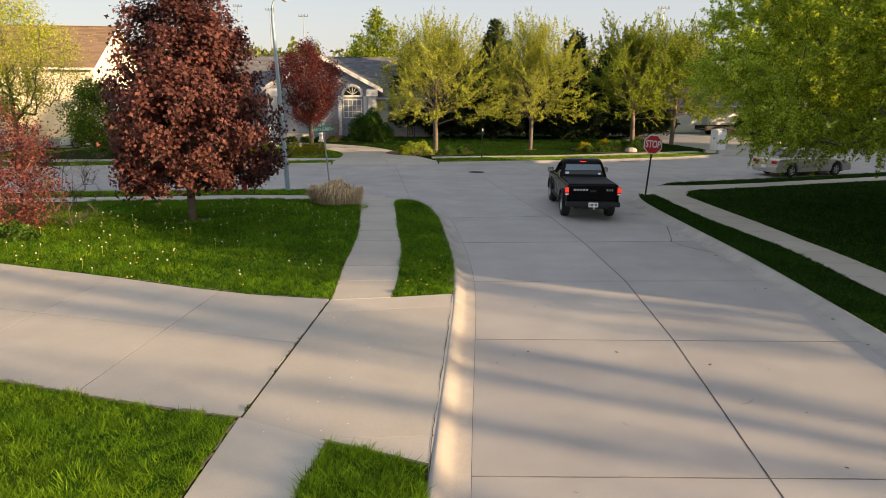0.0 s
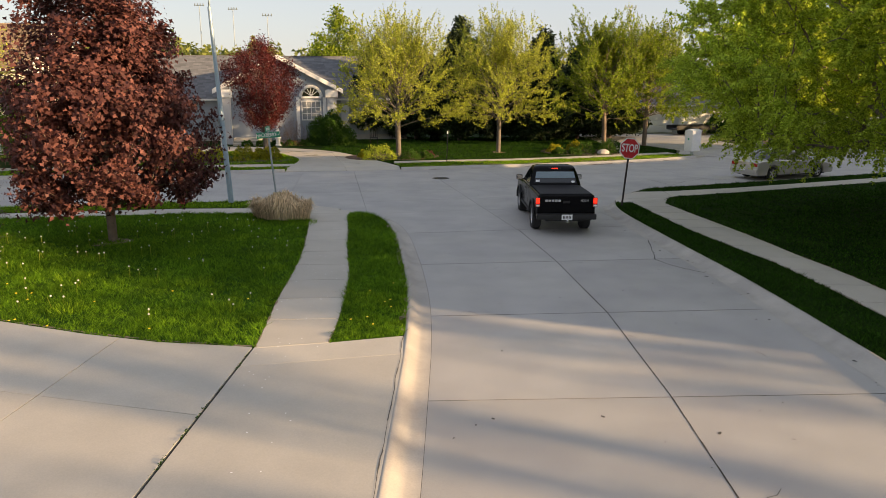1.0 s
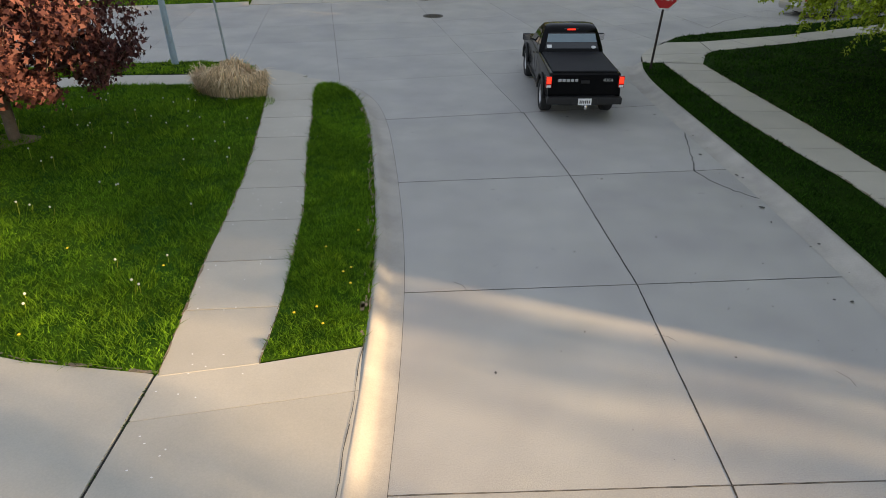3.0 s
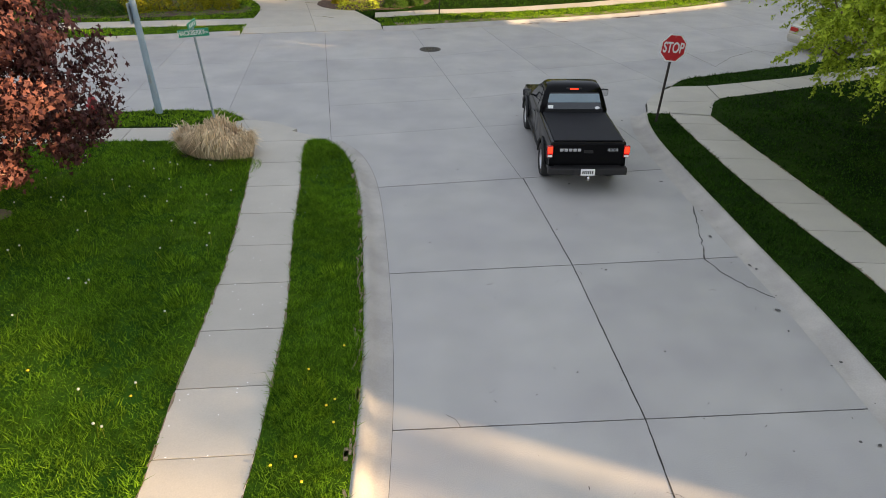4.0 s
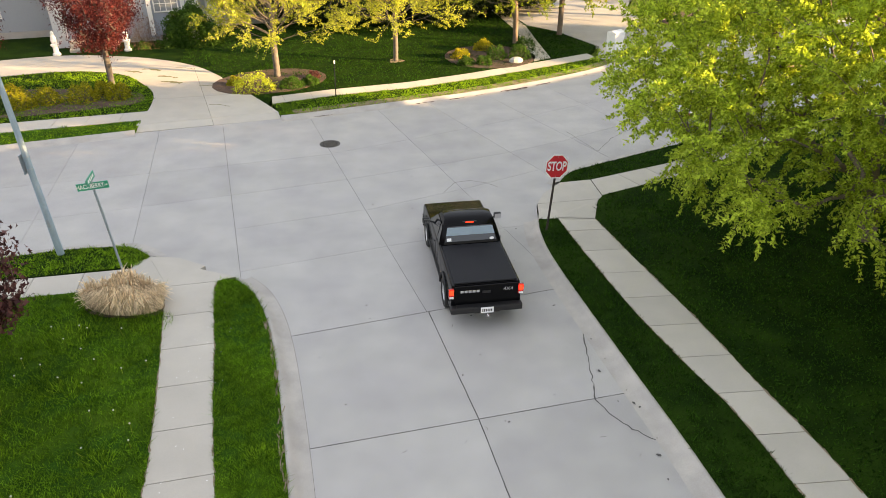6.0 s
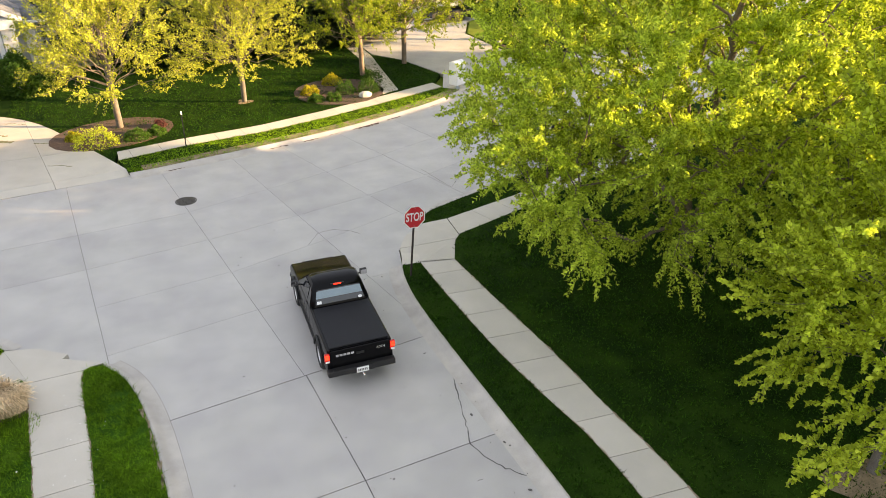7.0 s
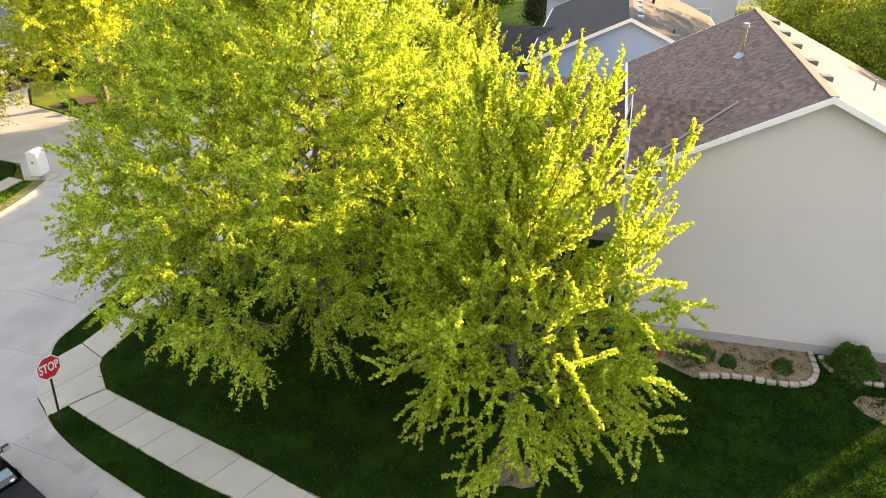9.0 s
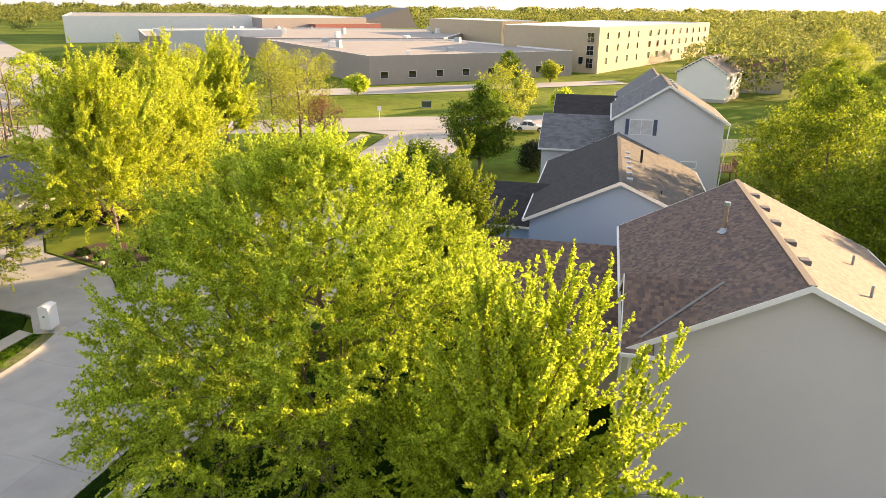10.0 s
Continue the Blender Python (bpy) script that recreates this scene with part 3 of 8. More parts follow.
walkway("pavement_near_west", [(-2.66, 8.5), (-2.72, 6.7), (-2.9, 0), (-3.6, -30)][::1], [(-1.42, 7.88), (-1.57, 6.8), (-1.75, 0), (-2.4, -30)], [((-4, y), (0, y)) for y in np.arange(-12, 7, 1.3)], "concrete pavement beside the driveway")
loop_drive = empty("driveway_far", "curved concrete driveway loop with grassy cracks", "driveway", kind="structure")
LOOP_A = smooth_line([(-6.4, 39.45), (-6.2, 42.2), (-6.4, 44.6), (-7.3, 46.6), (-8.8, 48.6), (-12, 49.6), (-17, 48.4)], 3)
LOOP_B = smooth_line([(-17.5, 52.2), (-13, 53.2), (-9.4, 52.4), (-6.6, 50.9), (-4.4, 48.7), (-2.3, 44.7), (-0.9, 41.8), (-0.2, 40.2)], 3)
LOOP = LOOP_A + LOOP_B
polys = [LOOP]
for p, q in [((-3.2, 40), (-4.6, 47)), ((-8, 43.6), (0, 43.9)), ((-9, 47.6), (-3, 47.8)), ((-9.5, 48), (-8.5, 54))]:
    polys = cut(polys, p, q, 0.007)
def apron(x, y):
    """Slopes from the road up to the walk."""
    return 0.15 * max(0.04, min(1.0, (0.993 * (y - 39.45) - 0.12 * (x + 6.4)) / 0.5))


polys = cut(polys, (-7.4, 39.83), (0.6, 40.8), 0.006)
for p in polys:
    slab("panel", p, apron, 0.16, WALKWAY, loop_drive)
slab("joint_bed", clip(LOOP, (-9, 40.7), (1, 41.9), 0.0), 0.12, 0.1, JOINT, loop_drive)
east_drive = tagged(slab("driveway_east", [(17.9, 46.2), (23.2, 48.6), (24.9, 52.4), (24.7, 56), (24.5, 60), (26.5, 64), (30, 66.5), (15.6, 66.5), (15.8, 56.4), (17.2, 54.2), (18.4, 49.8), (17.3, 47.3)], lambda x, y: 0.02 if y < 49 else 0.12, 0.2, CONCRETE), "wide concrete driveway before white garage doors", "driveway", kind="structure")

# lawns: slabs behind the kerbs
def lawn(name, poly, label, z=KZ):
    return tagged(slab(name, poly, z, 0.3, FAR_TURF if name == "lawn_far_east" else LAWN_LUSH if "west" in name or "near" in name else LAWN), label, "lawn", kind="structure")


LAWNS = {
    "lawn_west": ([(-2.3, 13.76)] + SW_L + [(-3.15, 26.5), (-7.5, 26.45), (-20, 24.7), (-45, 20.6), (-45, 27 - 6), (-26, 21.5), (-10.8, 16.5), (-7.4, 15.3), (-5.4, 14.5), (-4.0, 14.05)], "lush green lawn with dandelions round a maple"),
    "grass_strip_west": ([(-1.08, 13.95)] + SW_R[1:-1] + [p for p in LEFT_K[::-1] if p[1] > 14.3] + [(0.2, 14.25)], "dark green grass strip along the kerb"),
    "lawn_near_west": ([(-2.7, 8.45), (-4.55, 8.95), (-6.5, 9.6), (-26, 15.7), (-40, -30), (-3.65, -30), (-2.95, 0), (-2.76, 6.7)], "bright green lawn beside the driveway"),
    "grass_strip_near": ([(-1.4, 7.86), (-0.95, 7.72), (-0.5, 7.45), (-0.2, 7.3)] + [p for p in LEFT_K[::-1] if p[1] < 7.0] + [(-2.4, -30), (-1.75, 0), (-1.56, 6.8)], "tufted grass strip with a dandelion"),
    "grass_strip_corner": (WEST_K + [(-45, 21.9), (-20, 25.85), (-7.7, 27.5), (-4.1, 27.6)], "narrow grass strip at the street corner"),
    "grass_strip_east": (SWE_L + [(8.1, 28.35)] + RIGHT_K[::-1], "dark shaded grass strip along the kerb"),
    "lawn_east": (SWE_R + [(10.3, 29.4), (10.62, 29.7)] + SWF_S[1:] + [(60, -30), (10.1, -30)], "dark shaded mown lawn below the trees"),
    "grass_strip_crossing": (EAST_K + SWF_N[::-1], "narrow grass strip along the crossing street"),
    "grass_strip_far": (FAR_M + [(17.2, 47.1)] + FW_S[::-1][1:], "sunlit grass strip with bare earth"),
    "grass_strip_far_west": (FAR_W + [(-6.2, 40.6), (-14, 39.7), (-22, 38.75), (-45, 34.95)], "sunlit grass strip before the bed"),
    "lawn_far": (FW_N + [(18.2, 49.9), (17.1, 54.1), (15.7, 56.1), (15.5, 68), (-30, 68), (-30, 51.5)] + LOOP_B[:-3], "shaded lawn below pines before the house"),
    "lawn_island": (LOOP_A[3:] + [(-24, 46), (-24, 39.9), (-14.5, 41.05), (-6.25, 41.9)], "planted island lawn inside the driveway loop"),
    "lawn_far_east": (FAR_E + [(78, 71.2), (70, 84.2), (50, 103.5), (31, 122), (30.2, 66.5), (26.7, 64), (24.7, 60), (24.9, 56), (25.1, 52.4)], "sunlit grass beyond the driveway"),
}
for k, (poly, lab) in LAWNS.items():
    lawn(k, poly, lab)
# ---- trees and shrubs ----
def crown_points(rng, n, envelope, height, base, radius, lump=0.25):
    """Points inside an uneven crown; envelope(h) gives the relative radius at relative height h."""
    pts = []
    ph = rng.uniform(0, 6.28, 5)
    while len(pts) < n:
        h = rng.uniform(0, 1)
        a = rng.uniform(0, 2 * math.pi)
        r = rng.uniform(0, 1) ** 0.45
        lim = envelope(h) * (1 + lump * (0.5 * math.sin(2 * a + ph[0]) + 0.4 * math.sin(3 * a + 5 * h + ph[1]) + 0.35 * math.sin(9 * h + a + ph[2]) + 0.25 * math.sin(7 * a + 11 * h + ph[3])))
        if r > 1 or lim <= 0 or rng.uniform() > envelope(h) + 0.08:
            continue
        pts.append((radius * lim * r * math.cos(a), radius * lim * r * math.sin(a), base + h * (height - base)))
    return np.array(pts)


def grow(rng, targets, trunk, sag=0.0, rise=0.3):
    """Joins every target to the nearest wood below or inside it. Gives nodes, parents and the targets' node numbers."""
    nodes = [tuple(p) for p in trunk]
    par = [-1] + list(range(len(trunk) - 1))
    order = np.argsort(np.hypot(targets[:, 0], targets[:, 1]) + 0.15 * targets[:, 2])
    ends = []
    for k in order:
        t = targets[k]
        N = np.array(nodes)
        d = t - N
        dist = np.sqrt((d ** 2).sum(1))
        cost = dist + 1.2 * np.maximum(0, rise * np.hypot(d[:, 0], d[:, 1]) - d[:, 2]) + 0.8 * np.maximum(0, np.hypot(N[:, 0], N[:, 1]) - np.hypot(t[0], t[1]))
        j = int(np.argmin(cost))
        p = N[j]
        steps = max(1, min(4, int(dist[j] / 0.5)))
        last = j
        for s in range(1, steps + 1):
            f = s / steps
            q = p + (t - p) * f + np.array([0, 0, (0.12 * math.sin(math.pi * f) - sag * f * f * 0.3) * dist[j]]) + rng.normal(0, 0.03 * dist[j], 3) * (s < steps)
            nodes.append(tuple(q))
            par.append(last)
            last = len(nodes) - 1
        ends.append(last)
    return np.array(nodes), np.array(par), np.array(ends)


def wood(name, nodes, par, r_trunk, r_min, material, parent):
    """Tapered limbs, thickest where they carry most."""
    n = len(nodes)
    load = np.ones(n)
    for i in range(n - 1, 0, -1):
        load[par[i]] += load[i]
    rad = np.maximum(r_min, r_trunk * (load / load[0]) ** 0.5)
    V, F = [], []
    for i in range(1, n):
        p, q = nodes[par[i]], nodes[i]
        d = q - p
        L = np.linalg.norm(d)
        if L < 1e-4:
            continue
        d = d / L
        a = np.cross(d, (0, 0, 1) if abs(d[2]) < 0.9 else (1, 0, 0))
        a /= np.linalg.norm(a)
        b = np.cross(d, a)
        r0, r1 = min(rad[par[i]], rad[i] * 1.5), rad[i]
        k = 8 if r1 > 0.05 else (5 if r1 > 0.02 else 3)
        o = len(V)
        for c, r in ((p, r0), (q, r1)):
            for s in range(k):
                w = 2 * math.pi * s / k
                V.append(c + r * (math.cos(w) * a + math.sin(w) * b))
        F += [(o + s, o + (s + 1) % k, o + k + (s + 1) % k, o + k + s) for s in range(k)]
    return raw(name, V, F, material, parent, smooth=True)


def leaves(rng, centres, size, droop=0.0, long=1.6, flat=0.0, tri=False):
    """Small bent leaves round the centres; plain pointed ones for far crowns."""
    n = len(centres)
    d = rng.normal(0, 1, (n, 3))
    d[:, 2] -= droop
    d /= np.linalg.norm(d, axis=1)[:, None]
    nrm = rng.normal(0, 1, (n, 3))
    nrm[:, 2] += flat
    s = np.cross(d, nrm)
    s /= np.linalg.norm(s, axis=1)[:, None] + 1e-9
    L = (size * long * rng.uniform(0.6, 1.3, n))[:, None]
    W = (size * rng.uniform(0.6, 1.2, n))[:, None]
    if tri:
        return np.stack([centres - d * L * 0.45 - s * W * 0.5, centres - d * L * 0.45 + s * W * 0.5, centres + d * L * 0.55], 1)
    up = np.cross(s, d) * W * 0.25
    return np.stack([centres - d * L * 0.5, centres + s * W * 0.5 + up, centres + d * L * 0.5, centres - s * W * 0.5 + up], 1)


STAR = np.array([(0.0, -0.5), (0.17, -0.17), (0.52, -0.1), (0.23, 0.15), (0.0, 0.55), (-0.23, 0.15), (-0.52, -0.1), (-0.17, -0.17)])


def lobed(rng, centres, size, droop=0.4):
    """Lobed maple leaves that hang and face outward."""
    n = len(centres)
    out = centres - centres.mean(0)
    out /= np.linalg.norm(out, axis=1)[:, None] + 1e-9
    nrm = out + rng.normal(0, 0.6, (n, 3)) + np.array([0, 0, 0.35])
    nrm /= np.linalg.norm(nrm, axis=1)[:, None]
    d = rng.normal(0, 0.6, (n, 3)) - np.array([0, 0, droop])
    d -= nrm * (d * nrm).sum(1)[:, None]
    d /= np.linalg.norm(d, axis=1)[:, None] + 1e-9
    s = np.cross(d, nrm)
    z = (size * rng.uniform(0.7, 1.25, n))[:, None, None]
    bend = -0.35 * np.abs(STAR[:, 0])
    return centres[:, None] + z * (STAR[None, :, :1] * s[:, None] + STAR[None, :, 1:] * d[:, None] + bend[None, :, None] * nrm[:, None])


def tree(name, x, y, label, height, radius, base, envelope, twigs, per_twig, leaf, leaf_mat, bark=BARK, r_trunk=0.15, seed=1, sag=0.0, rise=0.3, spread=0.22, droop=0.0, fork=0.0, trunk_top=0.75, lean=(0, 0), long=1.6, z=KZ, along=0.0, category="tree", group="", lump=0.25, r_min=0.006, twig_len=0.0, up=0.0, shoots=4, lobes=False, shift=0.0):
    rng = np.random.default_rng(seed)
    top_ = empty(name, label, category, pose(x, y, z), group)
    T = crown_points(rng, twigs, envelope, height, base, radius, lump)
    T[:, 0] += shift
    H = base + trunk_top * (height - base)
    m = max(4, int(H / 0.5))
    wob = rng.normal(0, 0.02 * height / 6, (m + 1, 2)).cumsum(0) * np.linspace(0, 1, m + 1)[:, None]
    trunk = [(wob[i, 0] + lean[0] * i / m, wob[i, 1] + lean[1] * i / m, -0.12 + (H + 0.12) * i / m) for i in range(m + 1)]
    nodes, par, ends = grow(rng, T, trunk, sag, rise)
    wood("trunk", nodes, par, r_trunk, r_min, bark, top_)
    E, P = nodes[ends], nodes[par[ends]]
    if twig_len:
        # finer shoots that leave each end
        out = E - P
        out /= np.linalg.norm(out, axis=1)[:, None] + 1e-9
        k = shoots
        S = np.repeat(E, k, 0) - np.repeat(E - P, k, 0) * rng.uniform(0, 1, (len(E) * k, 1))
        D = np.repeat(out, k, 0) + rng.normal(0, 0.55, (len(E) * k, 3)) + np.array([0, 0, up - droop * 0.6])
        D /= np.linalg.norm(D, axis=1)[:, None]
        S = S - D * rng.uniform(0, 0.2, (len(S), 1))
        Ln = twig_len * rng.uniform(0.5, 1.3, (len(S), 1))
        P, E = S, S + D * Ln
        side = np.cross(D, rng.normal(0, 1, D.shape))
        side /= np.linalg.norm(side, axis=1)[:, None]
        soup("shoot", np.stack([P - side * 0.006, P + side * 0.006, E], 1), 3, bark, top_)
        per_twig = max(1, per_twig // k)
    i = np.repeat(np.arange(len(E)), per_twig)
    f = rng.uniform(0, 1, len(i))[:, None] ** 0.7
    C = P[i] + (E[i] - P[i]) * f + rng.normal(0, spread, (len(i), 3)) * np.array([1, 1, 0.8])
    C[:, 2] -= droop * rng.uniform(0, 1, len(i)) * spread
    if lobes:
        soup("crown", lobed(rng, C, leaf), 8, leaf_mat, top_)
    else:
        soup("crown", leaves(rng, C, leaf, droop, long, tri=True), 3, leaf_mat, top_)
    return top_


def shoot_leaves(rng, A, D, L, bend, density, ring, leaf, tri=True):
    """Leaves crowded round curved shoots that start at A, run along D and bend."""
    i = np.repeat(np.arange(len(A)), np.maximum(2, rng.poisson(density * L)))
    f = rng.uniform(0.02, 1.03, len(i))[:, None]
    ax = D[i] + 2 * bend[i] * f
    ax /= np.linalg.norm(ax, axis=1)[:, None]
    C = A[i] + L[i][:, None] * (D[i] * f + bend[i] * f * f)
    o = np.cross(ax, rng.normal(0, 1, (len(i), 3)))
    o /= np.linalg.norm(o, axis=1)[:, None] + 1e-9
    r = ring * rng.uniform(0.3, 1.15, len(i))[:, None] * (1.15 - 0.45 * f)
    C = C + o * r
    d = o * 0.8 + ax * 0.7 + rng.normal(0, 0.45, (len(i), 3))
    d /= np.linalg.norm(d, axis=1)[:, None]
    s = np.cross(d, ax + rng.normal(0, 0.8, d.shape))
    s /= np.linalg.norm(s, axis=1)[:, None] + 1e-9
    LL = (leaf * 1.35 * rng.uniform(0.6, 1.3, len(i)))[:, None]
    W = (leaf * rng.uniform(0.65, 1.15, len(i)))[:, None]
    if tri:
        return np.stack([C - d * LL * 0.45 - s * W * 0.5, C - d * LL * 0.45 + s * W * 0.5, C + d * LL * 0.55], 1)
    up = np.cross(s, d) * W * 0.22
    return np.stack([C - d * LL * 0.5, C + s * W * 0.5 + up, C + d * LL * 0.5, C - s * W * 0.5 + up], 1)


def spire(name, x, y, label, height, limbs, first, reach, angles, sag, leaf_mat, bark=BARK_PALE, seed=1, r_trunk=0.16, side=7, shoots=5, shoot_len=0.9, density=80, ring=0.05, leaf=0.07, floor=1.2, z=KZ, group="", leader=0.84, r_min=0.005, rise=0.25, tri=True):
    """A tree of limbs, side branches and leafy shoots; reach(h) is a limb's length and angles its slope, from the lowest to the highest."""
    rng = np.random.default_rng(seed)
    top_ = empty(name, label, "tree", pose(x, y, z), group)
    m = 12
    H = height * leader
    wob = rng.normal(0, 0.015 * height / 6, (m + 1, 2)).cumsum(0) * np.linspace(0, 1, m + 1)[:, None]
    nodes = [np.array((wob[i, 0], wob[i, 1], -0.12 + (H + 0.12) * i / m)) for i in range(m + 1)]
    par = [-1] + list(range(m))
    SA, SD, SL, SB = [], [], [], []

    def grow_line(j, D, L, bend, steps):
        ids = []
        p0 = nodes[j]
        last = j
        for k in range(1, steps + 1):
            f = k / steps
            p = p0 + L * (D * f + bend * f * f) + rng.normal(0, 0.012 * L, 3) * (k < steps)
            p[2] = max(p[2], floor * (0.8 + 0.4 * rng.uniform()))
            nodes.append(p)
            par.append(last)
            last = len(nodes) - 1
            ids.append(last)
        return ids

    for k in range(limbs):
        h = (k + rng.uniform(0, 0.8)) / limbs
        zs = first + (H - first) * h
        j = int(np.clip(round((zs + 0.12) / (H + 0.12) * m), 1, m))
        a = 2.39996 * k + rng.normal(0, 0.25)
        e = radians(angles[0] + (angles[1] - angles[0]) * h + rng.normal(0, 5))
        D = np.array((math.cos(a) * math.cos(e), math.sin(a) * math.cos(e), math.sin(e)))
        L = reach(h) * rng.uniform(0.78, 1.1)
        ids = grow_line(j, D, L, np.array((0, 0, -sag * (1 - h) ** 1.5 + 0.12 * h)), 7)
        for s in range(side):
            f = 0.22 + 0.78 * (s + rng.uniform(0, 0.7)) / side
            jj = ids[min(6, int(f * 7))]
            ld = nodes[jj] - nodes[par[jj]]
            ld /= np.linalg.norm(ld) + 1e-9
            w = rng.normal(0, 1, 3)
            w -= ld * (w @ ld)
            w /= np.linalg.norm(w)
            D2 = ld * rng.uniform(0.5, 1.0) + w * rng.uniform(0.5, 0.9) + np.array((0, 0, rise * h - sag * (1 - h) * 0.6))
            D2 /= np.linalg.norm(D2)
            L2 = max(0.5, 0.36 * L * (1.15 - 0.55 * f)) * rng.uniform(0.7, 1.2)
            b2 = np.array((0, 0, 0.25 * h - sag * (1 - h) * 0.9))
            ids2 = grow_line(jj, D2, L2, b2, 3)
            SA.append(nodes[ids2[0]]); SD.append(D2); SL.append(L2 * 0.68); SB.append(b2)
            for q in range(shoots):
                j3 = ids2[min(2, int((q + rng.uniform(0, 0.9)) / shoots * 3))]
                w = rng.normal(0, 1, 3)
                w -= D2 * (w @ D2)
                w /= np.linalg.norm(w)
                D3 = D2 * 0.8 + w * 0.65 + np.array((0, 0, rise * (0.35 + h) - sag * (1 - h) * 0.7))
                D3 /= np.linalg.norm(D3)
                L3 = shoot_len * rng.uniform(0.4, 1.3)
                b3 = np.array((0, 0, 0.2 * h - sag * (1 - h) * rng.uniform(0.2, 1.3)))
                if (nodes[j3] + L3 * (D3 + b3))[2] < floor:
                    continue
                nodes.append(nodes[j3] + L3 * (D3 * 0.5 + b3 * 0.25)); par.append(j3)
                nodes.append(nodes[j3] + L3 * (D3 + b3)); par.append(len(nodes) - 2)
                SA.append(nodes[j3]); SD.append(D3); SL.append(L3); SB.append(b3)
        SA.append(nodes[ids[3]]); SD.append((nodes[ids[6]] - nodes[ids[3]]) / (np.linalg.norm(nodes[ids[6]] - nodes[ids[3]]) + 1e-9)); SL.append(np.linalg.norm(nodes[ids[6]] - nodes[ids[3]])); SB.append(np.zeros(3))
    wood("trunk", np.array(nodes), np.array(par), r_trunk, r_min, bark, top_)
    soup("crown", shoot_leaves(rng, np.array(SA), np.array(SD), np.array(SL), np.array(SB), density, ring, leaf, tri), 3 if tri else 4, leaf_mat, top_)
    return top_


def broad_tree(name, x, y, label, height, radius, base, envelope, twigs, leaf_mat, bark=BARK, seed=1, r_trunk=0.26, shoots=7, shoot_len=0.8, density=60, ring=0.06, leaf=0.075, sag=0.15, rise=0.3, fork=0.4, lump=0.14, floor=1.2, stems=5, z=KZ, group="", r_min=0.008, lift=0.9, droop=0.55):
    """A broad low-forked tree: several stems, limbs to every part of the crown, and leafy shoots that hang below and stand up above."""
    rng = np.random.default_rng(seed)
    top_ = empty(name, label, "tree", pose(x, y, z), group)
    T = crown_points(rng, twigs, envelope, height, base, radius, lump)
    H = base + fork * (height - base)
    trunk = [(0.0, 0.0, -0.12 + 0.3 * i) for i in range(max(3, int(1.2 / 0.3)))]
    m = len(trunk)
    nodes, par = [tuple(p) for p in trunk], [-1] + list(range(m - 1))
    for k in range(stems):
        a, e = 2 * math.pi * k / stems + rng.normal(0, 0.3), rng.uniform(0.25, 0.62)
        last = m - 1 - k % 2
        p0 = np.array(trunk[last])
        for i in range(1, 9):
            f = i / 8
            q = p0 + (H + 1.5 - p0[2]) * np.array([math.cos(a) * e * f, math.sin(a) * e * f, f * (1.05 - 0.1 * f)]) + rng.normal(0, 0.05, 3)
            nodes.append(tuple(q)); par.append(last)
            last = len(nodes) - 1
    n0 = len(nodes)
    order = np.argsort(np.hypot(T[:, 0], T[:, 1]) + 0.15 * T[:, 2])
    ends = []
    N = np.zeros((n0 + 4 * twigs, 3))
    N[:n0] = nodes
    n = n0
    for t in T[order]:
        d = t - N[:n]
        dist = np.sqrt((d ** 2).sum(1))
        r_, rt = np.hypot(N[:n, 0], N[:n, 1]), math.hypot(t[0], t[1])
        cost = dist + 1.2 * np.maximum(0, rise * np.hypot(d[:, 0], d[:, 1]) - d[:, 2]) + 0.9 * np.maximum(0, r_ - rt)
        j = int(np.argmin(cost))
        p, last = N[j].copy(), j
        steps = max(1, min(4, int(dist[j] / 0.5)))
        for k in range(1, steps + 1):
            f = k / steps
            N[n] = p + (t - p) * f + np.array([0, 0, 0.12 * math.sin(math.pi * f) * dist[j]]) + rng.normal(0, 0.03 * dist[j], 3) * (k < steps)
            par.append(last)
            last = n
            n += 1
        ends.append(last)
    N, par, ends = N[:n], np.array(par), np.array(ends)
    wood("trunk", N, par, r_trunk, r_min, bark, top_)
    E, P = N[ends], N[par[ends]]
    k = shoots
    i = np.repeat(np.arange(len(E)), k)
    h = np.clip((E[i, 2] - base) / (height - base), 0, 1)[:, None]
    out = E[i] - P[i]
    out /= np.linalg.norm(out, axis=1)[:, None] + 1e-9
    rad = E[i] * np.array([1, 1, 0])
    rad /= np.linalg.norm(rad, axis=1)[:, None] + 1e-9
    A = P[i] + (E[i] - P[i]) * rng.uniform(0.1, 1, (len(i), 1))
    D = 0.7 * out + 0.35 * rad + rng.normal(0, 0.45, (len(i), 3))
    D[:, 2:] += -droop * (1 - h) ** 1.5 + lift * h
    D /= np.linalg.norm(D, axis=1)[:, None]
    L = shoot_len * rng.uniform(0.4, 1.35, len(i))
    B = np.zeros_like(D)
    B[:, 2:] = -sag * (1 - h) * 2 + 0.15 * h
    tip = A + L[:, None] * (D + B)
    keep = tip[:, 2] > floor
    A, D, L, B, tip = A[keep], D[keep], L[keep], B[keep], tip[keep]
    side = np.cross(D, rng.normal(0, 1, D.shape))
    side /= np.linalg.norm(side, axis=1)[:, None]
    mid = A + L[:, None] * (D * 0.5 + B * 0.25)
    soup("shoot", np.concatenate([np.stack([A - side * 0.006, A + side * 0.006, mid], 1), np.stack([mid - side * 0.004, mid + side * 0.004, tip], 1)]), 3, bark, top_)
    soup("crown", shoot_leaves(rng, A, D, L, B, density, ring, leaf, True), 3, leaf_mat, top_)
    return top_


def curve(*pts):
    """Piecewise linear function of h from (h, value) pairs."""
    hs_, vs_ = [p[0] for p in pts], [p[1] for p in pts]
    return lambda h: float(np.interp(h, hs_, vs_))


